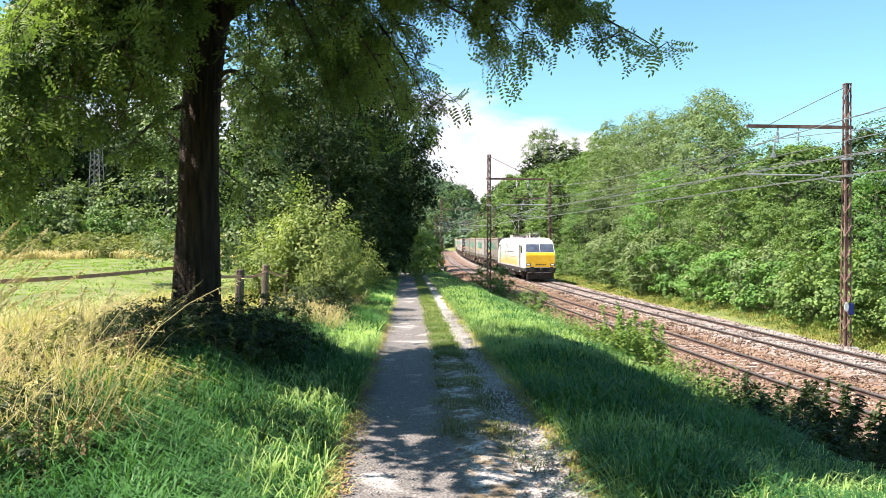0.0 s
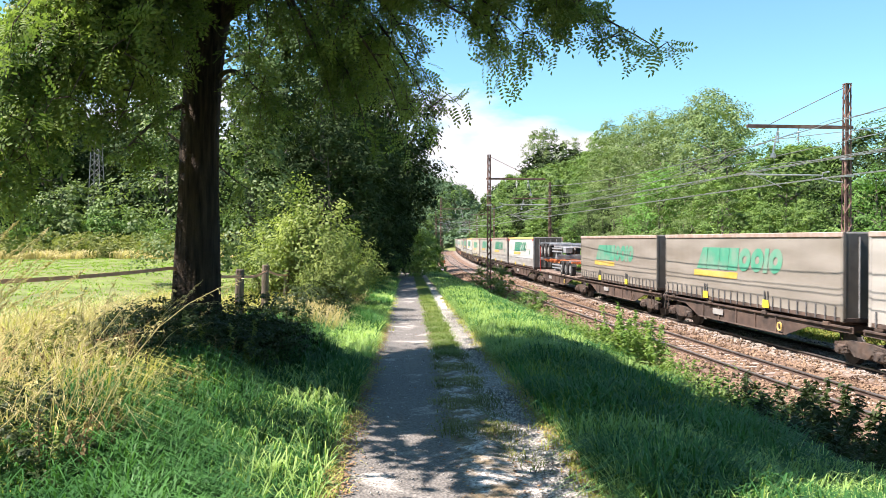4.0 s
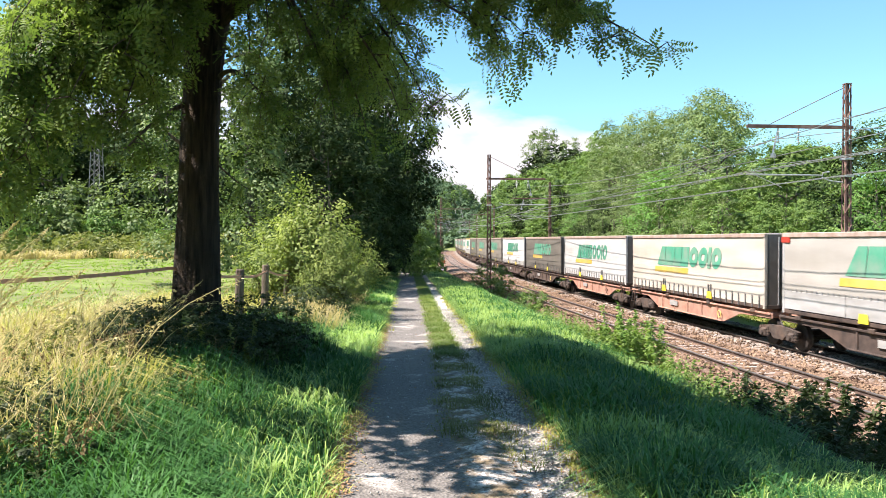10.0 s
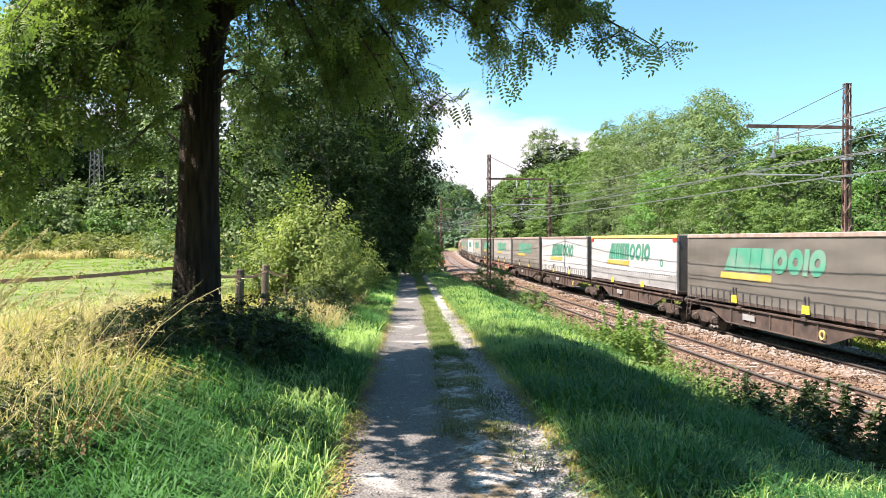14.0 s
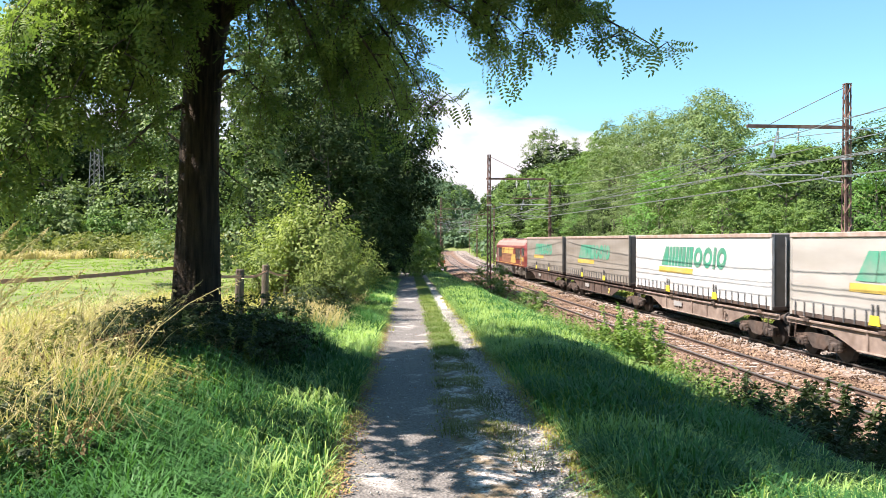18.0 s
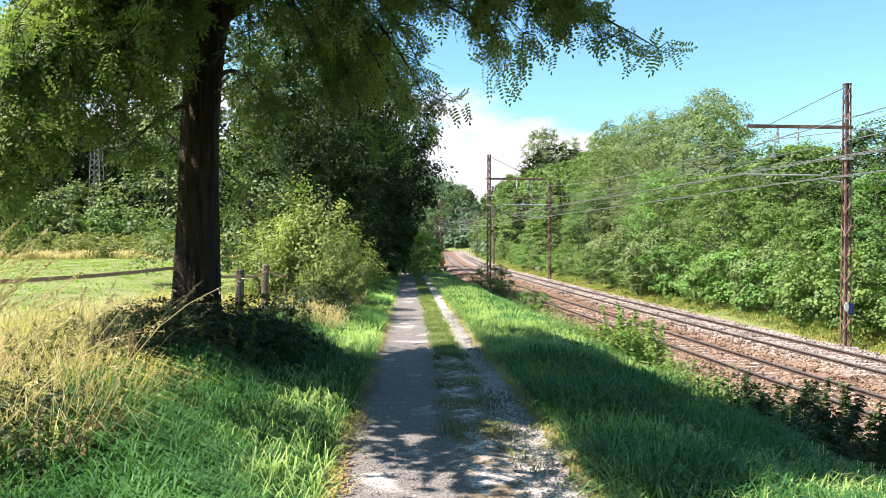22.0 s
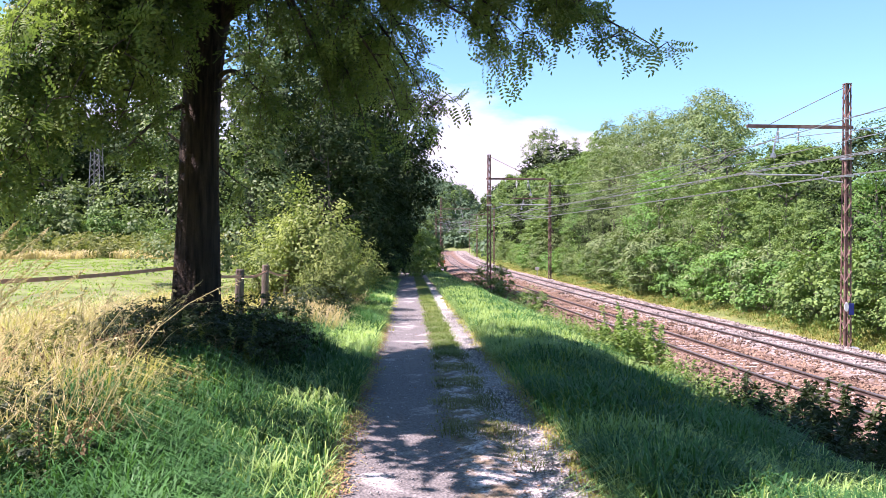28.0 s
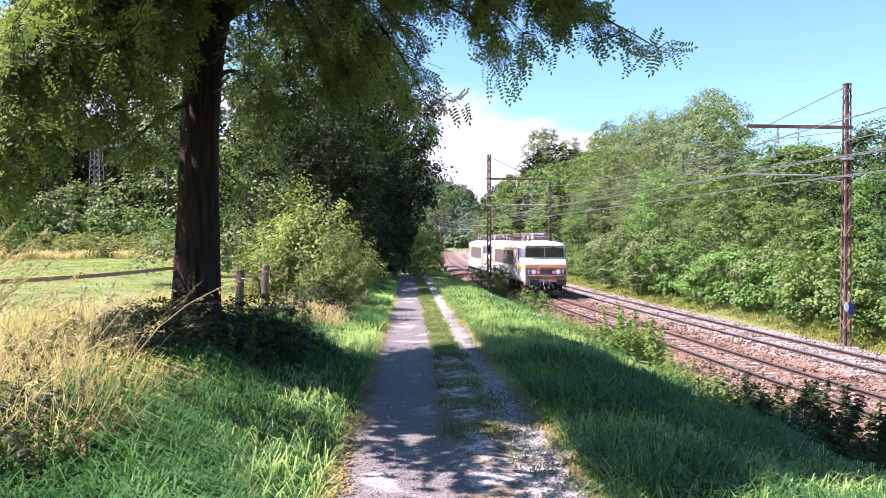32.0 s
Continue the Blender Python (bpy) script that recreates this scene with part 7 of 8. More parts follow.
def front_locomotive():
    t = empty("front_locomotive", "white electric locomotive with a yellow front", "locomotive")
    t.scale = (1, 1, 1.045)

    def xs(z):
        return float(np.interp(z, (0.9, 1.2, 2.25, 3.25, 3.62, 3.75), (8.75, 8.9, 8.78, 8.15, 7.75, 7.3)))

    prof = [(1.44, 1.12), (1.485, 1.25), (1.485, 2.25), (1.44, 2.9), (1.40, 3.25), (1.30, 3.5), (1.12, 3.66), (0.8, 3.73), (0.35, 3.75)]
    st = [(-1, 0.90), (-0.955, 0.985), (-0.80, 1), (-0.4, 1), (0, 1), (0.4, 1), (0.80, 1), (0.955, 0.985), (1, 0.90)]
    body = part("body", loco_shell(xs, prof, st), M["loco_white"], t)
    part("sill", Geo().box((0, 0, 0.98), (17.2, 2.84, 0.30), 0.04), M["gear_dark"], t, "dark grey sill")
    for e in (-1, 1):
        def face(z, y, d=0.012):
            return (e * (xs(z) + d), y, z)

        def sheet_on(name, z0, z1, y0, y1, mat, d=0.012, lab="", parent=body):
            n = 10
            g = Geo()
            vs = []
            for q in range(n + 1):
                z = z0 + (z1 - z0) * q / n
                wq = 0.90 * float(np.interp(z, [b for _, b in prof], [a for a, _ in prof]))
                for y in (y0, y1):
                    vs.append(face(z, y * wq, d))
                for y in (y0, y1):
                    vs.append(face(z, y * wq, -0.05))
            fs = []
            for q in range(n):
                o = q * 4
                fs += [(o, o + 1, o + 5, o + 4), (o + 2, o + 6, o + 7, o + 3), (o, o + 4, o + 6, o + 2), (o + 1, o + 3, o + 7, o + 5)]
            fs += [(0, 2, 3, 1), (n * 4, n * 4 + 1, n * 4 + 3, n * 4 + 2)]
            return part(name, g.add(vs, fs), mat, parent, lab)

        sheet_on("front_panel", 1.22, 2.485, -0.98, 0.98, M["loco_yellow"], 0.022, lab="yellow front panel")
        sheet_on("windscreen", 2.52, 3.20, -0.96, -0.02, M["screen_glass"], 0.02, lab="tinted windscreen pane")
        sheet_on("windscreen", 2.52, 3.20, 0.02, 0.96, M["screen_glass"], 0.02, lab="tinted windscreen pane")
        for y in (-0.82, 0.82):
            sheet_on("lamp_surround", 1.33, 1.54, y - 0.17, y + 0.15, M["gear_dark"], 0.028, "dark lamp surround")
            sheet_on("headlight", 1.38, 1.49, y - 0.12, y + 0.10, M["head_light"], 0.036)
            part("wiper", Geo().tube((face(2.5, y * 0.9, 0.03), face(2.85, y * 0.55, 0.03)), 0.012, 5), M["gear_dark"], body)
        for k in range(6):
            sheet_on("digit_bar", 1.40, 1.50, -0.34 + 0.12 * k, -0.26 + 0.12 * k, M["gear_dark"], 0.028)
        part("plough", Geo().prism([(e * 8.5, 0.95), (e * 8.95, 0.75), (e * 8.8, 0.18), (e * 8.45, 0.2)], -1.2, 1.2), M["gear_dark"], t)
        part("buffer_beam", Geo().box((e * 8.72, 0, 0.98), (0.3, 2.7, 0.42), 0.04), M["gear_dark"], t)
        for y in (-1, 1):
            d = part("cab_door", Geo().box((e * 6.55, y * 1.492, 2.2), (0.66, 0.02, 1.95), 0.006), M["mid_grey"], body)
            part("door_panel", Geo().box((e * 6.70, y * 1.502, 2.15), (0.30, 0.012, 1.7)), M["alu"], d)
            part("door_gap", Geo().box((e * 6.40, y * 1.503, 2.2), (0.20, 0.012, 1.8)), M["glass"], d, "dark recessed door glass")
            part("handrail", Geo().tube(((e * 6.15, y * 1.53, 1.3), (e * 6.15, y * 1.53, 2.9)), 0.018, 6), M["galv"], d)
            part("cab_window", Geo().box((e * 7.35, y * 1.465, 2.72), (0.5, 0.03, 0.62), 0.01), M["glass"], body)
            part("cab_step", Geo().box((e * 6.55, y * 1.38, 0.55), (0.6, 0.16, 0.05)).box((e * 6.55, y * 1.38, 0.85), (0.6, 0.16, 0.05)).box((e * 6.9, y * 1.38, 0.75), (0.05, 0.16, 0.6)), M["gear"], t)
    for y in (-1, 1):
        yy = y * 1.488
        part("flank_print", flat_side([(-7.5, 1.28), (5.9, 1.28), (5.9, 2.22), (-7.5, 2.22)], yy).prism([(-7.5, 2.22), (5.9, 2.22), (5.9, 2.30), (-7.5, 2.30)], yy - y * 0.006, yy), M["fading_print"], body, "white flank fading into pale yellow")
        part("flank_print_upper", flat_side([(-7.4, 2.30), (5.8, 2.30), (5.8, 2.86), (-7.4, 2.86)], y * 1.478, 0.004), M["fading_print"], body, "white flank with a pale tint")
        part("badge_ring", disc((-1.75, 2.42), 0.80, 0.66, yy, yy + y * 0.010, 28), M["mid_grey"], body, "dark grey ring")
        for k in range(9):
            part("print_mark", flat_side([(-0.9 + 0.42 * k, 2.44), (-0.62 + 0.42 * k, 2.44), (-0.62 + 0.42 * k, 2.56), (-0.9 + 0.42 * k, 2.56)], yy + y * 0.004), M["alu"], body)
        for k in range(10):
            part("sill_box", Geo().box((-6.4 + 1.35 * k, y * 1.30, 0.86), (0.85, 0.2, 0.34 + 0.08 * (k % 3)), 0.03), M["gear_dark"] if k % 3 else M["mid_grey"], t)
    part("roof_step", Geo().box((0, 0, 3.77), (5.2, 1.9, 0.08), 0.03), M["alu"], t)
    for k in range(9):
        part("roof_gear", Geo().box((-5.2 + 1.15 * k, 0.3 * math.sin(3 * k), 3.84), (0.7, 0.9 + 0.3 * (k % 2), 0.12 + 0.05 * (k % 3)), 0.03), M["roof_kit"], t)
    part("roof_bar", Geo().tube(((-6, -0.5, 3.98), (-2, -0.4, 4.05), (2, -0.5, 4.0), (6, -0.4, 3.98)), 0.025, 6).tube(((-6, 0.5, 3.98), (0, 0.45, 4.05), (6, 0.5, 3.98)), 0.025, 6), M["roof_kit"], t)
    pantograph(t, -5.2, 5.66, -1)
    pantograph(t, 5.2, 4.30, 1)
    for x in (-5.2, 5.2):
        bogie(t, x, 2.6, M["gear_dark"], 0.58, 2, True)
    part("transformer", Geo().box((0, 0, 0.62), (4.2, 2.5, 0.7), 0.06), M["gear_dark"], t)
    buffers(t, 9.45, M["grey_paint"])
    return t


def electric_locomotive():
    t = empty("electric_locomotive", "pale grey electric locomotive with orange nose and brown side grilles", "locomotive", "pair of coupled locomotives")

    def xs(z):
        return float(np.interp(z, (1.0, 1.25, 1.8, 2.22, 2.54, 3.22, 3.32, 3.50, 3.68), (7.98, 8.12, 8.12, 8.06, 7.72, 7.74, 7.84, 7.70, 7.0)))

    prof = [(1.44, 1.0), (1.48, 1.15), (1.48, 1.8), (1.475, 2.22), (1.46, 2.54), (1.42, 3.22), (1.40, 3.32), (1.28, 3.50), (0.9, 3.62), (0.4, 3.68)]
    st = [(-1, 0.90), (-0.955, 0.98), (-0.80, 1), (-0.4, 1), (0, 1), (0.4, 1), (0.80, 1), (0.955, 0.98), (1, 0.90)]
    body = part("body", loco_shell(xs, prof, st), M["loco_cream"], t)

    def on_face(e, name, z0, z1, y0, y1, mat, d=0.012, lab="", n=4):
        vs, fs = [], []
        for q in range(n + 1):
            z = z0 + (z1 - z0) * q / n
            wq = 0.90 * float(np.interp(z, [b for _, b in prof], [a for a, _ in prof]))
            for dd in (d, -0.05):
                for y in (y0, y1):
                    vs.append((e * (xs(z) + dd), y * wq, z))
        for q in range(n):
            o = q * 4
            fs += [(o, o + 1, o + 5, o + 4), (o + 2, o + 6, o + 7, o + 3), (o, o + 4, o + 6, o + 2), (o + 1, o + 3, o + 7, o + 5)]
        fs += [(0, 2, 3, 1), (n * 4, n * 4 + 1, n * 4 + 3, n * 4 + 2)]
        return part(name, Geo().add(vs, fs), mat, body, lab)

    def side_y(x, z):
        X = xs(z)
        return float(np.interp(z, [b for _, b in prof], [a for a, _ in prof])) * float(np.interp(x, (6.4, 0.955 * X, X), (1, 0.98, 0.90)))

    def on_side(e, y, name, cols, z0, z1, mat, d=0.010, lab="", n=3):
        """A thin plate that follows the body's side; cols: places along the body, negative ones count back from the corner."""
        vs, fs = [], []
        for q in range(n + 1):
            z = z0 + (z1 - z0) * q / n
            for c in cols:
                x = c if c > 0 else xs(z) * (1 + 0.045 * c) + 0.004
                w = side_y(x, z)
                vs += [(e * (x + (0.006 if c <= 0 else 0)), y * (w + d), z), (e * x, y * (w - 0.04), z)]
        m = len(cols) * 2
        for q in range(n):
            for k in range(len(cols) - 1):
                o = q * m + 2 * k
                fs += [(o, o + 2, o + m + 2, o + m), (o + 1, o + m + 1, o + m + 3, o + 3)]
            o, p = q * m, q * m + m - 2
            fs += [(o, o + m, o + m + 1, o + 1), (p, p + 1, p + m + 1, p + m)]
        for o in (0, n * m):
            fs += [(o + 2 * k, o + 2 * k + 1, o + 2 * k + 3, o + 2 * k + 2) for k in range(len(cols) - 1)]
        return part(name, Geo().add(vs, fs), mat, body, lab)

    for e in (-1, 1):
        on_face(e, "nose_band", 1.95, 2.12, -1.0, 1.0, M["nose_orange"], lab="orange nose band")
        on_face(e, "lamp_panel", 1.44, 1.945, -1.0, 1.0, M["grey_paint"], lab="dark grey lamp panel")
        on_face(e, "nose_patch", 1.80, 1.948, -0.42, 0.42, M["nose_orange"], 0.016, "orange patch below the nose band")
        on_face(e, "lower_band", 1.20, 1.38, -1.0, 1.0, M["nose_orange"], lab="rusty orange lower band")
        on_face(e, "windscreen", 2.60, 3.19, -0.97, -0.02, M["glass"], lab="dark windscreen pane")
        on_face(e, "windscreen", 2.60, 3.19, 0.02, 0.97, M["glass"], lab="dark windscreen pane")
        on_face(e, "visor", 3.24, 3.44, -1.0, 1.0, M["mid_grey"], 0.04, "grey roof visor")
        for yl in (-0.55, 0.55):
            part("sun_lamp", Geo().box((e * 7.82, yl, 3.20), (0.10, 0.20, 0.09), 0.02), M["gear_dark"], body)
        part("name_plate", Geo().box((e * 8.15, 0, 1.98), (0.03, 0.9, 0.16), 0.01), M["stripe_orange"], body)
        for k in range(5):
            part("digit_bar", Geo().box((e * 8.17, -0.28 + 0.14 * k, 1.98), (0.01, 0.08, 0.09)), M["galv"], body)
        part("grab_bar", Geo().tube(((e * 8.22, -1.15, 1.46), (e * 8.30, -0.8, 1.46), (e * 8.30, 0.8, 1.46), (e * 8.22, 1.15, 1.46)), 0.028, 6), M["galv"], body)
        for y in (-1, 1):
            lm = part("headlight", Geo().tube(((e * 8.08, y * 0.80, 1.66), (e * 8.19, y * 0.80, 1.66)), (0.17, 0.16), 18), M["galv"], body)
            part("lens", Geo().tube(((e * 8.19, y * 0.80, 1.66), (e * 8.20, y * 0.80, 1.66)), 0.125, 16), M["head_light"], lm)
            lm = part("tail_lamp", Geo().tube(((e * 8.08, y * 0.50, 1.64), (e * 8.18, y * 0.50, 1.64)), (0.12, 0.11), 16), M["grey_paint"], body)
            part("lens", Geo().tube(((e * 8.18, y * 0.50, 1.64), (e * 8.19, y * 0.50, 1.64)), 0.09, 14), M["tail_light"] if e > 0 else M["head_light"], lm, "red tail light" if e > 0 else "")
            part("socket", Geo().box((e * 8.14, y * 1.12, 1.66), (0.08, 0.1, 0.22), 0.02), M["galv"], body)
            part("hose", Geo().tube(((e * 8.15, y * 0.35, 1.05), (e * 8.40, y * 0.38, 0.75), (e * 8.30, y * 0.42, 0.5), (e * 8.20, y * 0.5, 0.8)), 0.03, 6), M["gear_dark"], t)
            part("step", Geo().tube(((e * 7.90, y * 1.3, 1.0), (e * 7.90, y * 1.42, 0.3), (e * 7.40, y * 1.42, 0.3), (e * 7.40, y * 1.3, 1.0)), 0.025, 6).box((e * 7.65, y * 1.42, 0.31), (0.5, 0.16, 0.03)).box((e * 7.65, y * 1.40, 0.65), (0.5, 0.12, 0.03)), M["gear"], t)
            on_side(e, y, "corner_pane", (6.66, -1.0, -0.04), 2.57, 3.17, M["pane_pale"], lab="pale wrap-round corner pane")
            on_side(e, y, "pane_gasket", (6.58, 6.64), 2.55, 3.18, M["grey_paint"], 0.014)
            dr = part("cab_door", Geo().box((e * 6.32, y * 1.479, 1.75), (0.66, 0.012, 1.30), 0.004), M["loco_cream"], body)
            part("door_handrail", Geo().tube(((e * 5.92, y * 1.52, 1.2), (e * 5.92, y * 1.52, 2.4)), 0.016, 6), M["galv"], dr)
            on_side(e, y, "door_glass_surround", (6.10, 6.54), 2.44, 3.20, M["mid_grey"], 0.028, "grey window surround")
            on_side(e, y, "door_glass", (6.17, 6.47), 2.50, 3.15, M["glass"], 0.034, "dark cab side window")
            for x in (5.98, 6.66):
                part("door_seam", Geo().box((e * x, y * 1.482, 1.75), (0.018, 0.012, 1.25)), M["grey_paint"], body)
            part("footstep_recess", Geo().box((e * 6.32, y * 1.482, 1.14), (0.30, 0.012, 0.09), 0.003), M["gear_dark"], body)
            part("stripe_diagonal", flat_side([(e * 5.68, 3.14), (e * 5.95, 3.14), (e * 5.30, 2.0), (e * 4.90, 2.0)], y * 1.486), M["stripe_orange"], body, "yellow-orange diagonal stripe")
            on_side(e, y, "stripe_corner", (7.70, -0.8, -0.04), 1.80, 2.07, M["stripe_orange"], lab="yellow-orange stripe")
            part("corner_skirt", Geo().box((e * 7.72, y * 1.20, 0.93), (0.62, 0.36, 0.26), 0.05), M["mid_grey"], t, "grey skirt below the cab corner")
            for dx in (-2.15, -0.75, 0.75, 2.15):
                x = e * (4.75 + dx)
                part("spring_pot", Geo().tube(((x, y * 1.26, 0.36), (x, y * 1.26, 0.50), (x, y * 1.26, 0.52), (x, y * 1.26, 0.98)), (0.15, 0.15, 0.10, 0.10), 12), M["gear"], t)
                part("guide_bracket", Geo().prism([(x - 0.20, 0.98), (x + 0.20, 0.98), (x + 0.12, 0.62), (x - 0.12, 0.62)], y * 1.18, y * 1.24), M["gear"], t)
                part("sand_pipe", Geo().tube(((x + 0.30, y * 1.22, 0.95), (x + 0.34, y * 1.26, 0.60), (x + 0.30, y * 1.20, 0.34), (x + 0.20, y * 0.95, 0.16)), 0.022, 6), M["gear"], t)
            part("bogie_damper", Geo().tube(((e * 3.3, y * 1.30, 0.72), (e * 4.1, y * 1.32, 0.62), (e * 4.12, y * 1.32, 0.62), (e * 4.9, y * 1.32, 0.56)), (0.04, 0.04, 0.065, 0.065), 8), M["gear"], t)
            part("brake_hose", Geo().tube(((e * 8.10, y * 1.05, 1.10), (e * 8.34, y * 1.12, 0.80), (e * 8.34, y * 1.16, 0.42), (e * 8.10, y * 1.20, 0.34), (e * 7.98, y * 1.22, 0.60)), 0.032, 8), M["gear_dark"], t)
            part("cable", Geo().tube(((e * 8.16, y * 0.18, 1.15), (e * 8.42, y * 0.20, 0.85), (e * 8.36, y * 0.16, 0.58), (e * 8.22, y * 0.10, 0.72)), 0.026, 6), M["mid_grey"], t)
            part("stripe_low", flat_side([(e * 5.0, 1.80), (e * 7.70, 1.80), (e * 7.70, 2.06), (e * 5.1, 2.06)], y * 1.484), M["stripe_orange"], body, "yellow-orange stripe")
    for y in (-1, 1):
        part("stripe_high", flat_side([(-5.85, 3.05), (5.85, 3.05), (5.93, 3.19), (-5.93, 3.19)], y * 1.440), M["stripe_pale"], body, "pale orange stripe over the grille")
        fr = part("side_grille", Geo().box((0, y * 1.472, 2.52), (8.4, 0.03, 0.95), 0.006), M["grille"], body, "brown ribbed side grille")
        for k in range(12):
            part("slat", Geo().box((0, y * 1.489, 2.09 + 0.078 * k), (8.3, 0.005, 0.0765)), M["grille"], fr)
        for z in (2.03, 3.00):
            part("grille_trim", Geo().box((0, y * 1.49, z), (8.5, 0.03, 0.03)), M["galv"], fr)
        part("sill_trim", Geo().box((0, y * 1.45, 1.03), (15.7, 0.05, 0.05)), M["grey_paint"], body)
        part("air_tank", Geo().tube(((-1.7, y * 1.05, 0.68), (-1.6, y * 1.05, 0.68), (1.6, y * 1.05, 0.68), (1.7, y * 1.05, 0.68)), (0.14, 0.30, 0.30, 0.14), 32), M["galv"], t, "pale grey air tank", smooth=False)
        for k in range(8):
            x = -6.4 + 1.83 * k
            part("underbox", Geo().box((x, y * 1.22, 0.78), (0.35, 0.22, 0.42), 0.03), M["gear"] if k % 2 else M["mid_grey"], t)
    for x, ln in ((2.2, 3.4),):
        h = part("roof_housing", Geo().prism([(x - ln / 2 - 0.35, 3.64), (x + ln / 2 + 0.35, 3.64), (x + ln / 2, 4.22), (x - ln / 2, 4.22)], -0.8, 0.8), M["roof_beige"], t, "dusty louvred roof housing")
        for q in (-1, 1):
            for k in range(3):
                cx = x + (k - 1) * ln * 0.33
                part("louvre_panel", Geo().box((cx, q * 0.805, 3.94), (ln * 0.28, 0.03, 0.46), 0.005), M["roof_kit"], h)
                for j in range(5):
                    part("louvre", Geo().box((cx, q * 0.83, 3.78 + 0.085 * j), (ln * 0.28, 0.05, 0.035), 0.005), M["roof_beige"], h)
    part("roof_rail", Geo().tube(((-6.5, -0.7, 3.98), (-3, -0.95, 4.05), (3, -0.95, 4.02), (6.5, -0.7, 3.98)), 0.03, 6), M["roof_kit"], t)
    for k in range(10):
        x = -6.3 + 1.4 * k
        part("roof_insulator", Geo().tube(((x, -0.72, 3.66), (x, -0.72, 3.98)), (0.09, 0.05), 10), M["grey_paint"] if k % 2 else M["roof_kit"], t)
    for x in (-5.4, -3.2, -0.6, 4.9, 6.0):
        part("roof_gear", Geo().box((x, 0.1, 3.82), (1.0, 1.1, 0.26), 0.05), M["roof_kit"], t)
    for f in (-1, 1):
        part("plough", Geo().box((f * 8.0, 0, 0.34), (0.12, 1.9, 0.26), 0.04).box((f * 7.9, -0.6, 0.62), (0.10, 0.14, 0.5)).box((f * 7.9, 0.6, 0.62), (0.10, 0.14, 0.5)), M["gear_dark"], t)
    part("aerial", Geo().tube(((6.3, 0.2, 3.65), (6.3, 0.2, 4.05)), 0.02, 6), M["porcelain"], t)
    pantograph(t, -5.4, 4.25, -1)
    pantograph(t, 5.3, 4.25, 1)
    for x in (-4.75, 4.75):
        bogie(t, x, 2.8, M["gear_dark"], 0.58, 2, True)
    part("underframe", Geo().box((0, 0, 0.80), (15.0, 2.3, 0.44), 0.04).box((0, 0, 0.52), (3.6, 1.7, 0.4), 0.04), M["gear_dark"], t)
    buffers(t, 8.78, M["gear_dark"], wide=True)
    return t


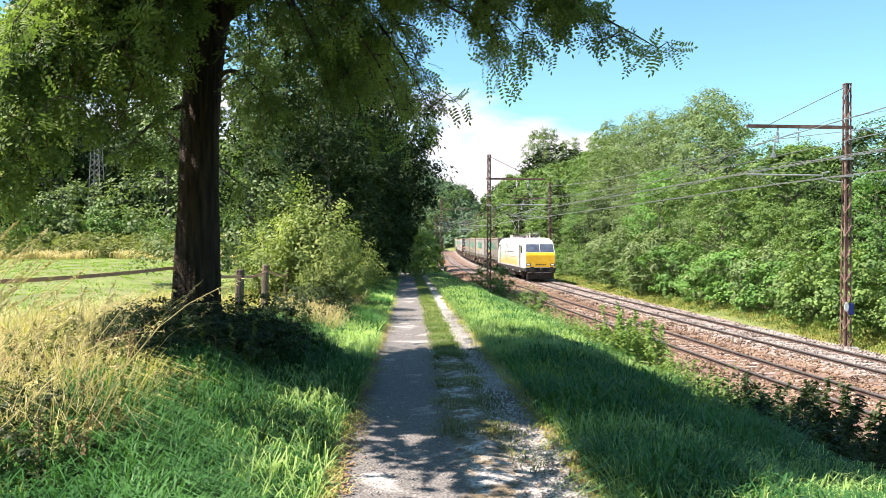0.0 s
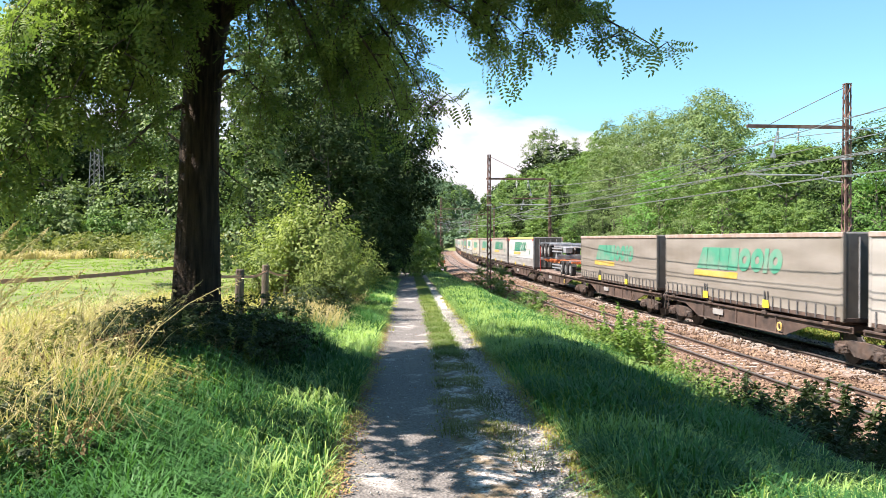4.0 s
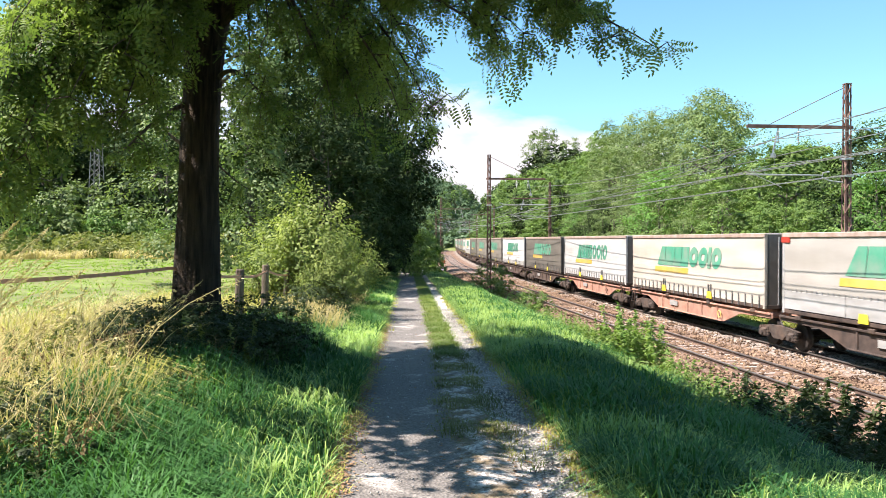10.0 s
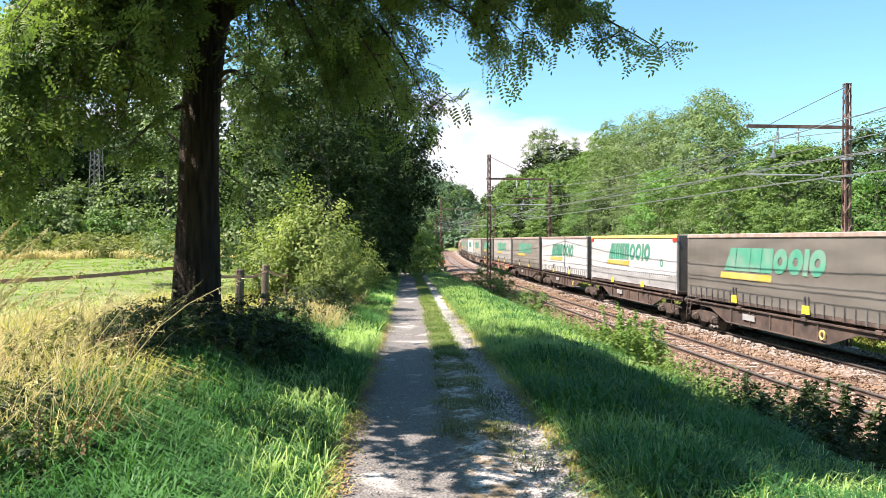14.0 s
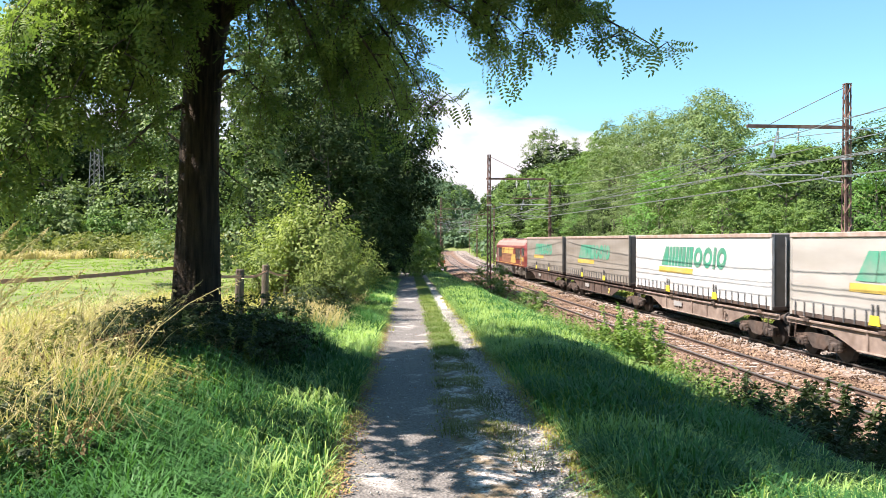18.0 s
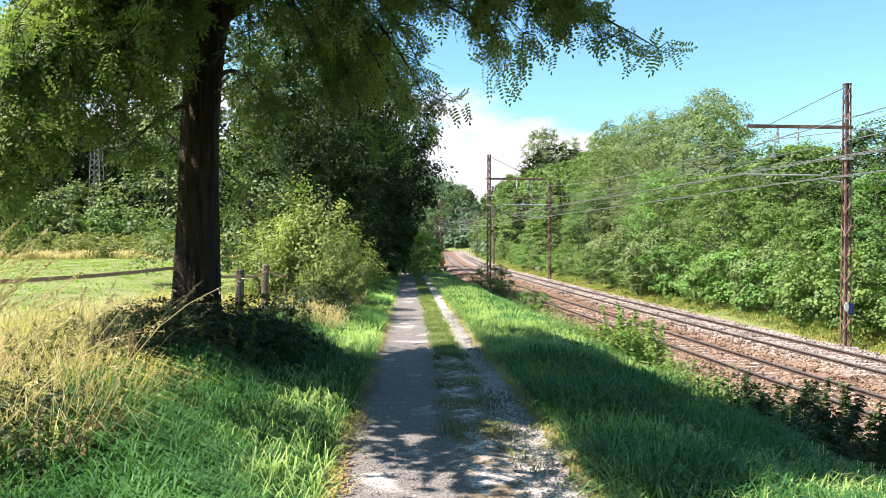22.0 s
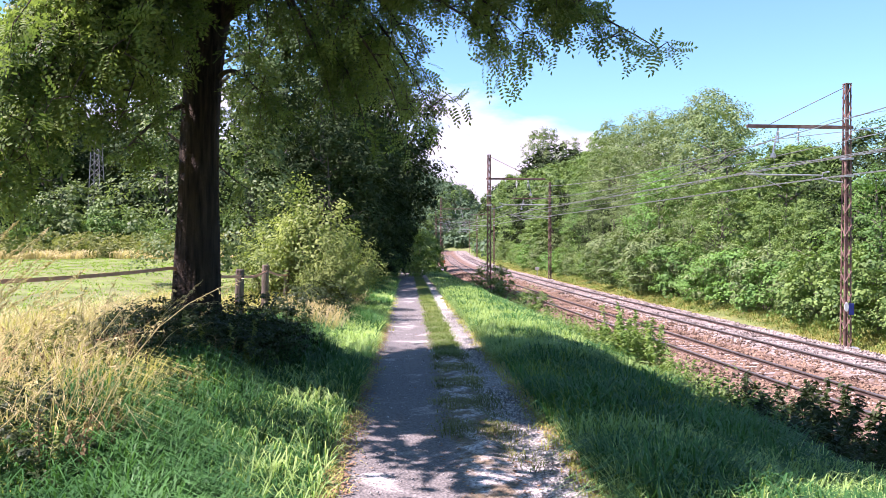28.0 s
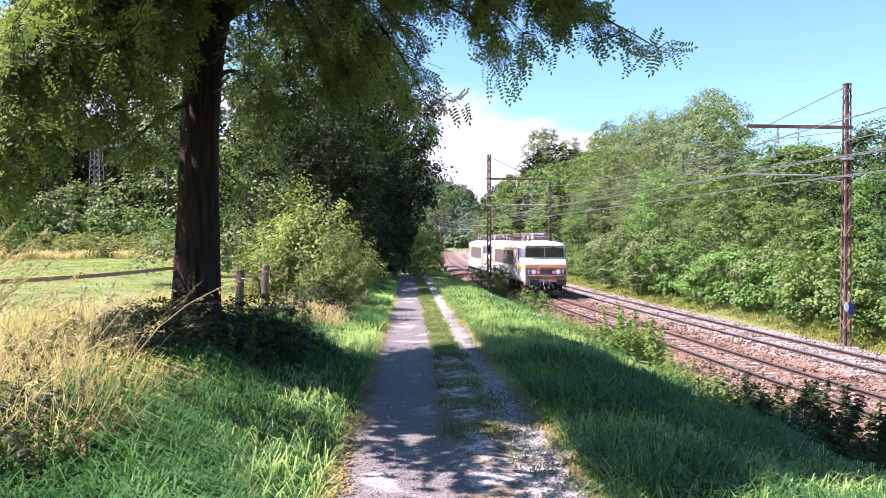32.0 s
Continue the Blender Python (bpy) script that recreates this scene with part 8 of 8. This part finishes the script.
def diesel_locomotive():
    t = empty("diesel_locomotive", "maroon and gold diesel locomotive with a dusty roof", "locomotive")

    def xs(z):
        return float(np.interp(z, (1.2, 1.35, 2.3, 3.2, 3.5, 3.86), (10.15, 10.2, 10.2, 9.75, 9.5, 9.0)))

    prof = [(1.28, 1.2), (1.32, 1.3), (1.32, 2.3), (1.32, 2.98), (1.26, 3.16), (1.10, 3.45), (0.85, 3.66), (0.5, 3.80), (0.2, 3.84)]
    st = [(-1, 0.82), (-0.965, 0.97), (-0.93, 1), (-0.4, 1), (0, 1), (0.4, 1), (0.93, 1), (0.965, 0.97), (1, 0.82)]
    body = part("body", loco_shell(xs, prof, st), M["maroon"], t)
    rp = [(1.275, 3.13), (1.27, 3.19), (1.115, 3.48), (0.86, 3.69), (0.5, 3.83), (0.2, 3.87)]
    out = rp + [(-y, z) for y, z in reversed(rp)]
    part("roof", Geo().loft([[(x, y * k, z) for y, z in out] for x, k in ((-9.4, 0.93), (-9.0, 1), (9.0, 1), (9.4, 0.93))]), M["dusty_roof"], t, "dusty faded red roof")
    for x, ln in ((-6.6, 2.4), (-3.2, 1.6), (3.6, 4.2), (7.0, 1.6)):
        part("roof_hatch", Geo().box((x, 0, 3.845), (ln, 1.5, 0.08), 0.03), M["dusty_roof"] if ln != 4.2 else M["louvre"], t)
    part("exhaust", Geo().box((-4.6, 0, 3.90), (1.6, 0.7, 0.12), 0.04), M["louvre"], t, "sooty exhaust cover")
    for y in (-1, 1):
        yy = y * 1.324
        part("gold_band", flat_side([(-4.3, 2.35), (3.1, 2.35), (3.8, 2.95), (-4.3, 2.95)], yy), M["gold"], body, "gold side band")
        part("gold_low", flat_side([(1.62, 1.47), (4.92, 1.47), (4.92, 2.345), (2.62, 2.345)], yy), M["gold"], body, "gold side band")
        part("lower_panel", flat_side([(-4.3, 1.47), (1.58, 1.47), (2.58, 2.345), (-4.3, 2.345)], yy - y * 0.002), M["dusty_brown"], body, "dusty brown lower side")
        part("sill_line", flat_side([(-9.6, 1.335), (9.6, 1.335), (9.6, 1.375), (-9.6, 1.375)], yy), M["gold"], body, "dirty gold sill line")
        for x, ln in ((-5.5, 2.2), (6.3, 2.6)):
            lv = part("side_louvre", Geo().box((x, y * 1.325, 2.42), (ln, 0.03, 1.0), 0.006), M["louvre"], body, "dark louvred air intake")
            for k in range(14):
                part("slat", Geo().box((x, y * 1.343, 1.98 + 0.067 * k), (ln - 0.08, 0.008, 0.058)), M["louvre"], lv)
            part("mullion", Geo().box((x + (0 if ln > 2.4 else 1.02), y * 1.352, 2.42), (0.05, 0.012, 0.98)), M["dusty_brown"], lv)
            part("louvre_frame", Geo().box((x, y * 1.345, 1.93), (ln + 0.08, 0.02, 0.04)).box((x, y * 1.345, 2.91), (ln + 0.08, 0.02, 0.04)).box((x - ln / 2 - 0.02, y * 1.345, 2.42), (0.04, 0.02, 1.0)).box((x + ln / 2 + 0.02, y * 1.345, 2.42), (0.04, 0.02, 1.0)), M["maroon"], lv)
        for k in range(7):
            part("body_rib", Geo().box((-1.35, y * 1.330, 1.58 + 0.11 * k), (5.8, 0.014, 0.022)), M["dusty_brown"], body)
        part("badge_ring", disc((0.5, 2.65), 0.29, 0.21, yy, yy + y * 0.01, 20), M["dusty_brown"], body, "dark ring badge")
        cu = bpy.data.curves.new("number", "FONT")
        cu.body, cu.size, cu.extrude, cu.align_x = "66022", 0.72, 0.003, "CENTER"
        tmp = new("number", cu)
        dg = bpy.context.evaluated_depsgraph_get()
        me = bpy.data.meshes.new_from_object(tmp.evaluated_get(dg))
        bpy.data.objects.remove(tmp)
        me.materials.clear()
        me.materials.append(M["maroon"])
        part("number", me, None, body, "maroon painted number", at=pose(-3.12, y * 1.333, 2.41, 90, 0, 0 if y < 0 else 180))
        for e in (-1, 1):
            part("cab_window", Geo().box((e * 9.15, y * 1.325, 2.62), (0.8, 0.03, 0.62), 0.01), M["glass"], body, "dark cab side window")
            part("window_frame", Geo().box((e * 9.15, y * 1.32, 2.62), (0.90, 0.025, 0.72), 0.01), M["grey_paint"], body)
            part("window_bar", Geo().box((e * 9.15, y * 1.345, 2.62), (0.035, 0.014, 0.62)), M["galv"], body)
            d = part("cab_door", Geo().box((e * 8.25 if e > 0 else -7.05, y * 1.31, 2.2), (0.6 if e > 0 else 0.4, 0.03, 1.85), 0.004), M["maroon"] if e > 0 else M["gear_dark"], body)
            part("door_rail", Geo().tube(((e * 7.85 if e > 0 else -6.72, y * 1.38, 1.3), (e * 7.85 if e > 0 else -6.72, y * 1.38, 2.9)), 0.02, 6), M["porcelain"], d, "white handrail")
            part("door_rail", Geo().tube(((e * 8.62 if e > 0 else -7.42, y * 1.38, 1.3), (e * 8.62 if e > 0 else -7.42, y * 1.38, 2.9)), 0.02, 6), M["porcelain"], d, "white handrail")
            part("cab_step", Geo().box((e * 8.0, y * 1.25, 0.55), (0.55, 0.2, 0.05)).box((e * 8.0, y * 1.25, 0.9), (0.55, 0.2, 0.05)).box((e * 8.3, y * 1.25, 0.85), (0.05, 0.2, 0.7)), M["dust_gear"], t)
            part("cab_patch", flat_side([(e * 8.45, 1.75), (e * 9.5, 1.75), (e * 9.5, 2.12), (e * 8.45, 2.12)], yy), M["gold"] if e > 0 else M["porcelain"], body, "painted cab patch")
        part("gold_panel", flat_side([(7.68, 1.47), (7.92, 1.47), (7.92, 2.33), (7.68, 2.33)], yy), M["gold"], body, "gold side panel")
        part("tank_box", Geo().box((-2.85, y * 1.14, 0.74), (0.62, 0.30, 0.62), 0.03), M["dust_gear"], t)
        part("filler", Geo().box((0.2, y * 1.29, 0.86), (0.16, 0.05, 0.14), 0.01).box((0.75, y * 1.29, 0.80), (0.16, 0.05, 0.14), 0.01), M["gear_dark"], t)
        part("air_pipe", Geo().tube(((-3.2, y * 1.26, 1.16), (-1.0, y * 1.30, 1.14), (1.4, y * 1.30, 1.14), (2.6, y * 1.32, 0.95), (2.95, y * 1.30, 0.5), (3.5, y * 1.2, 0.4)), 0.035, 6), M["gear_dark"], t)
        for e in (-1, 1):
            part("bogie_side_frame", Geo().prism([(e * 6.4 - 2.35, 0.50), (e * 6.4 - 2.2, 0.86), (e * 6.4 - 1.2, 0.80), (e * 6.4, 0.92), (e * 6.4 + 1.2, 0.80), (e * 6.4 + 2.2, 0.86), (e * 6.4 + 2.35, 0.50), (e * 6.4 + 1.2, 0.62), (e * 6.4, 0.60), (e * 6.4 - 1.2, 0.62)], y * 1.10, y * 1.20), M["dust_gear"], t)
            for dx in (-1.0, 0.95):
                part("brake_cylinder", Geo().tube(((e * 6.4 + dx - 0.28, y * 1.28, 0.98), (e * 6.4 + dx + 0.28, y * 1.28, 0.98)), 0.11, 10), M["dust_gear"], t)
        for k in range(3):
            part("battery_box", Geo().box((-3.9 + 1.9 * k, y * 1.12, 1.05), (1.1, 0.3, 0.28), 0.04), M["dust_gear"], t)
        for k in range(5):
            x = (-8.4, -6.6, -4.9, 4.9, 7.2)[k]
            part("sandbox", Geo().box((x, y * 1.18, 0.98), (0.55, 0.25, 0.34), 0.04), M["dust_gear"], t)
            part("pipe", Geo().tube(((x + 0.5, y * 1.2, 1.15), (x + 0.7, y * 1.3, 0.8), (x + 1.2, y * 1.3, 0.65)), 0.03, 6), M["dust_gear"], t)
    for e in (-1, 1):
        part("cab_front", Geo().prism([(e * 10.215, 1.35), (e * 10.215, 2.28), (e * 10.15, 2.28), (e * 10.15, 1.35)], -1.05, 1.05), M["gold"], body, "yellow cab front")
        for y in (-1, 1):
            part("windscreen", Geo().prism([(e * 10.20, 2.40), (e * 9.80, 3.18), (e * 9.74, 3.16), (e * 10.10, 2.38)], y * 0.08, y * 1.0), M["glass"], body, "dark windscreen pane")
            part("marker_light", Geo().tube(((e * 10.2, y * 0.8, 1.6), (e * 10.26, y * 0.8, 1.6)), 0.10, 12), M["head_light"], body)
        part("plough", Geo().prism([(e * 9.8, 1.0), (e * 10.25, 0.8), (e * 10.1, 0.2), (e * 9.75, 0.25)], -1.2, 1.2), M["dust_gear"], t)
        part("buffer_beam", Geo().box((e * 10.1, 0, 1.05), (0.3, 2.5, 0.4), 0.04), M["gear_dark"], t)
    part("fuel_tank", Geo().prism([(-1.28, 1.02), (-1.28, 0.62), (-1.12, 0.40), (-0.85, 0.32), (0.85, 0.32), (1.12, 0.40), (1.28, 0.62), (1.28, 1.02)], -2.5, 2.6, axis="x"), M["dust_gear"], t, "dusty fuel tank")
    part("underframe", Geo().box((0, 0, 1.12), (19.8, 2.4, 0.2), 0.03), M["gear_dark"], t)
    for x in (-6.4, 6.4):
        bogie(t, x, 3.8, M["dust_gear"], 0.53, 3, True)
    buffers(t, 10.68, M["gear_dark"])
    return t


MOVES.append((front_locomotive(), 65.35, -V1, SPACING, 5.2))
MOVES.append((diesel_locomotive(), 499.35, -V1, SPACING, 6.4))
bb = electric_locomotive()
MOVES.append((bb, 19.5 - V2 * 31, V2, 0, 4.85))
MOVES.append((copy_thing(bb, Matrix()), 36.85 - V2 * 31, V2, 0, 4.85))


make_sleepers()


# ---- what moves ----
def motions():
    for thing, s0, v, lat, half in MOVES:
        walk(thing, rows_along(s0, v, lat, half))


motions()
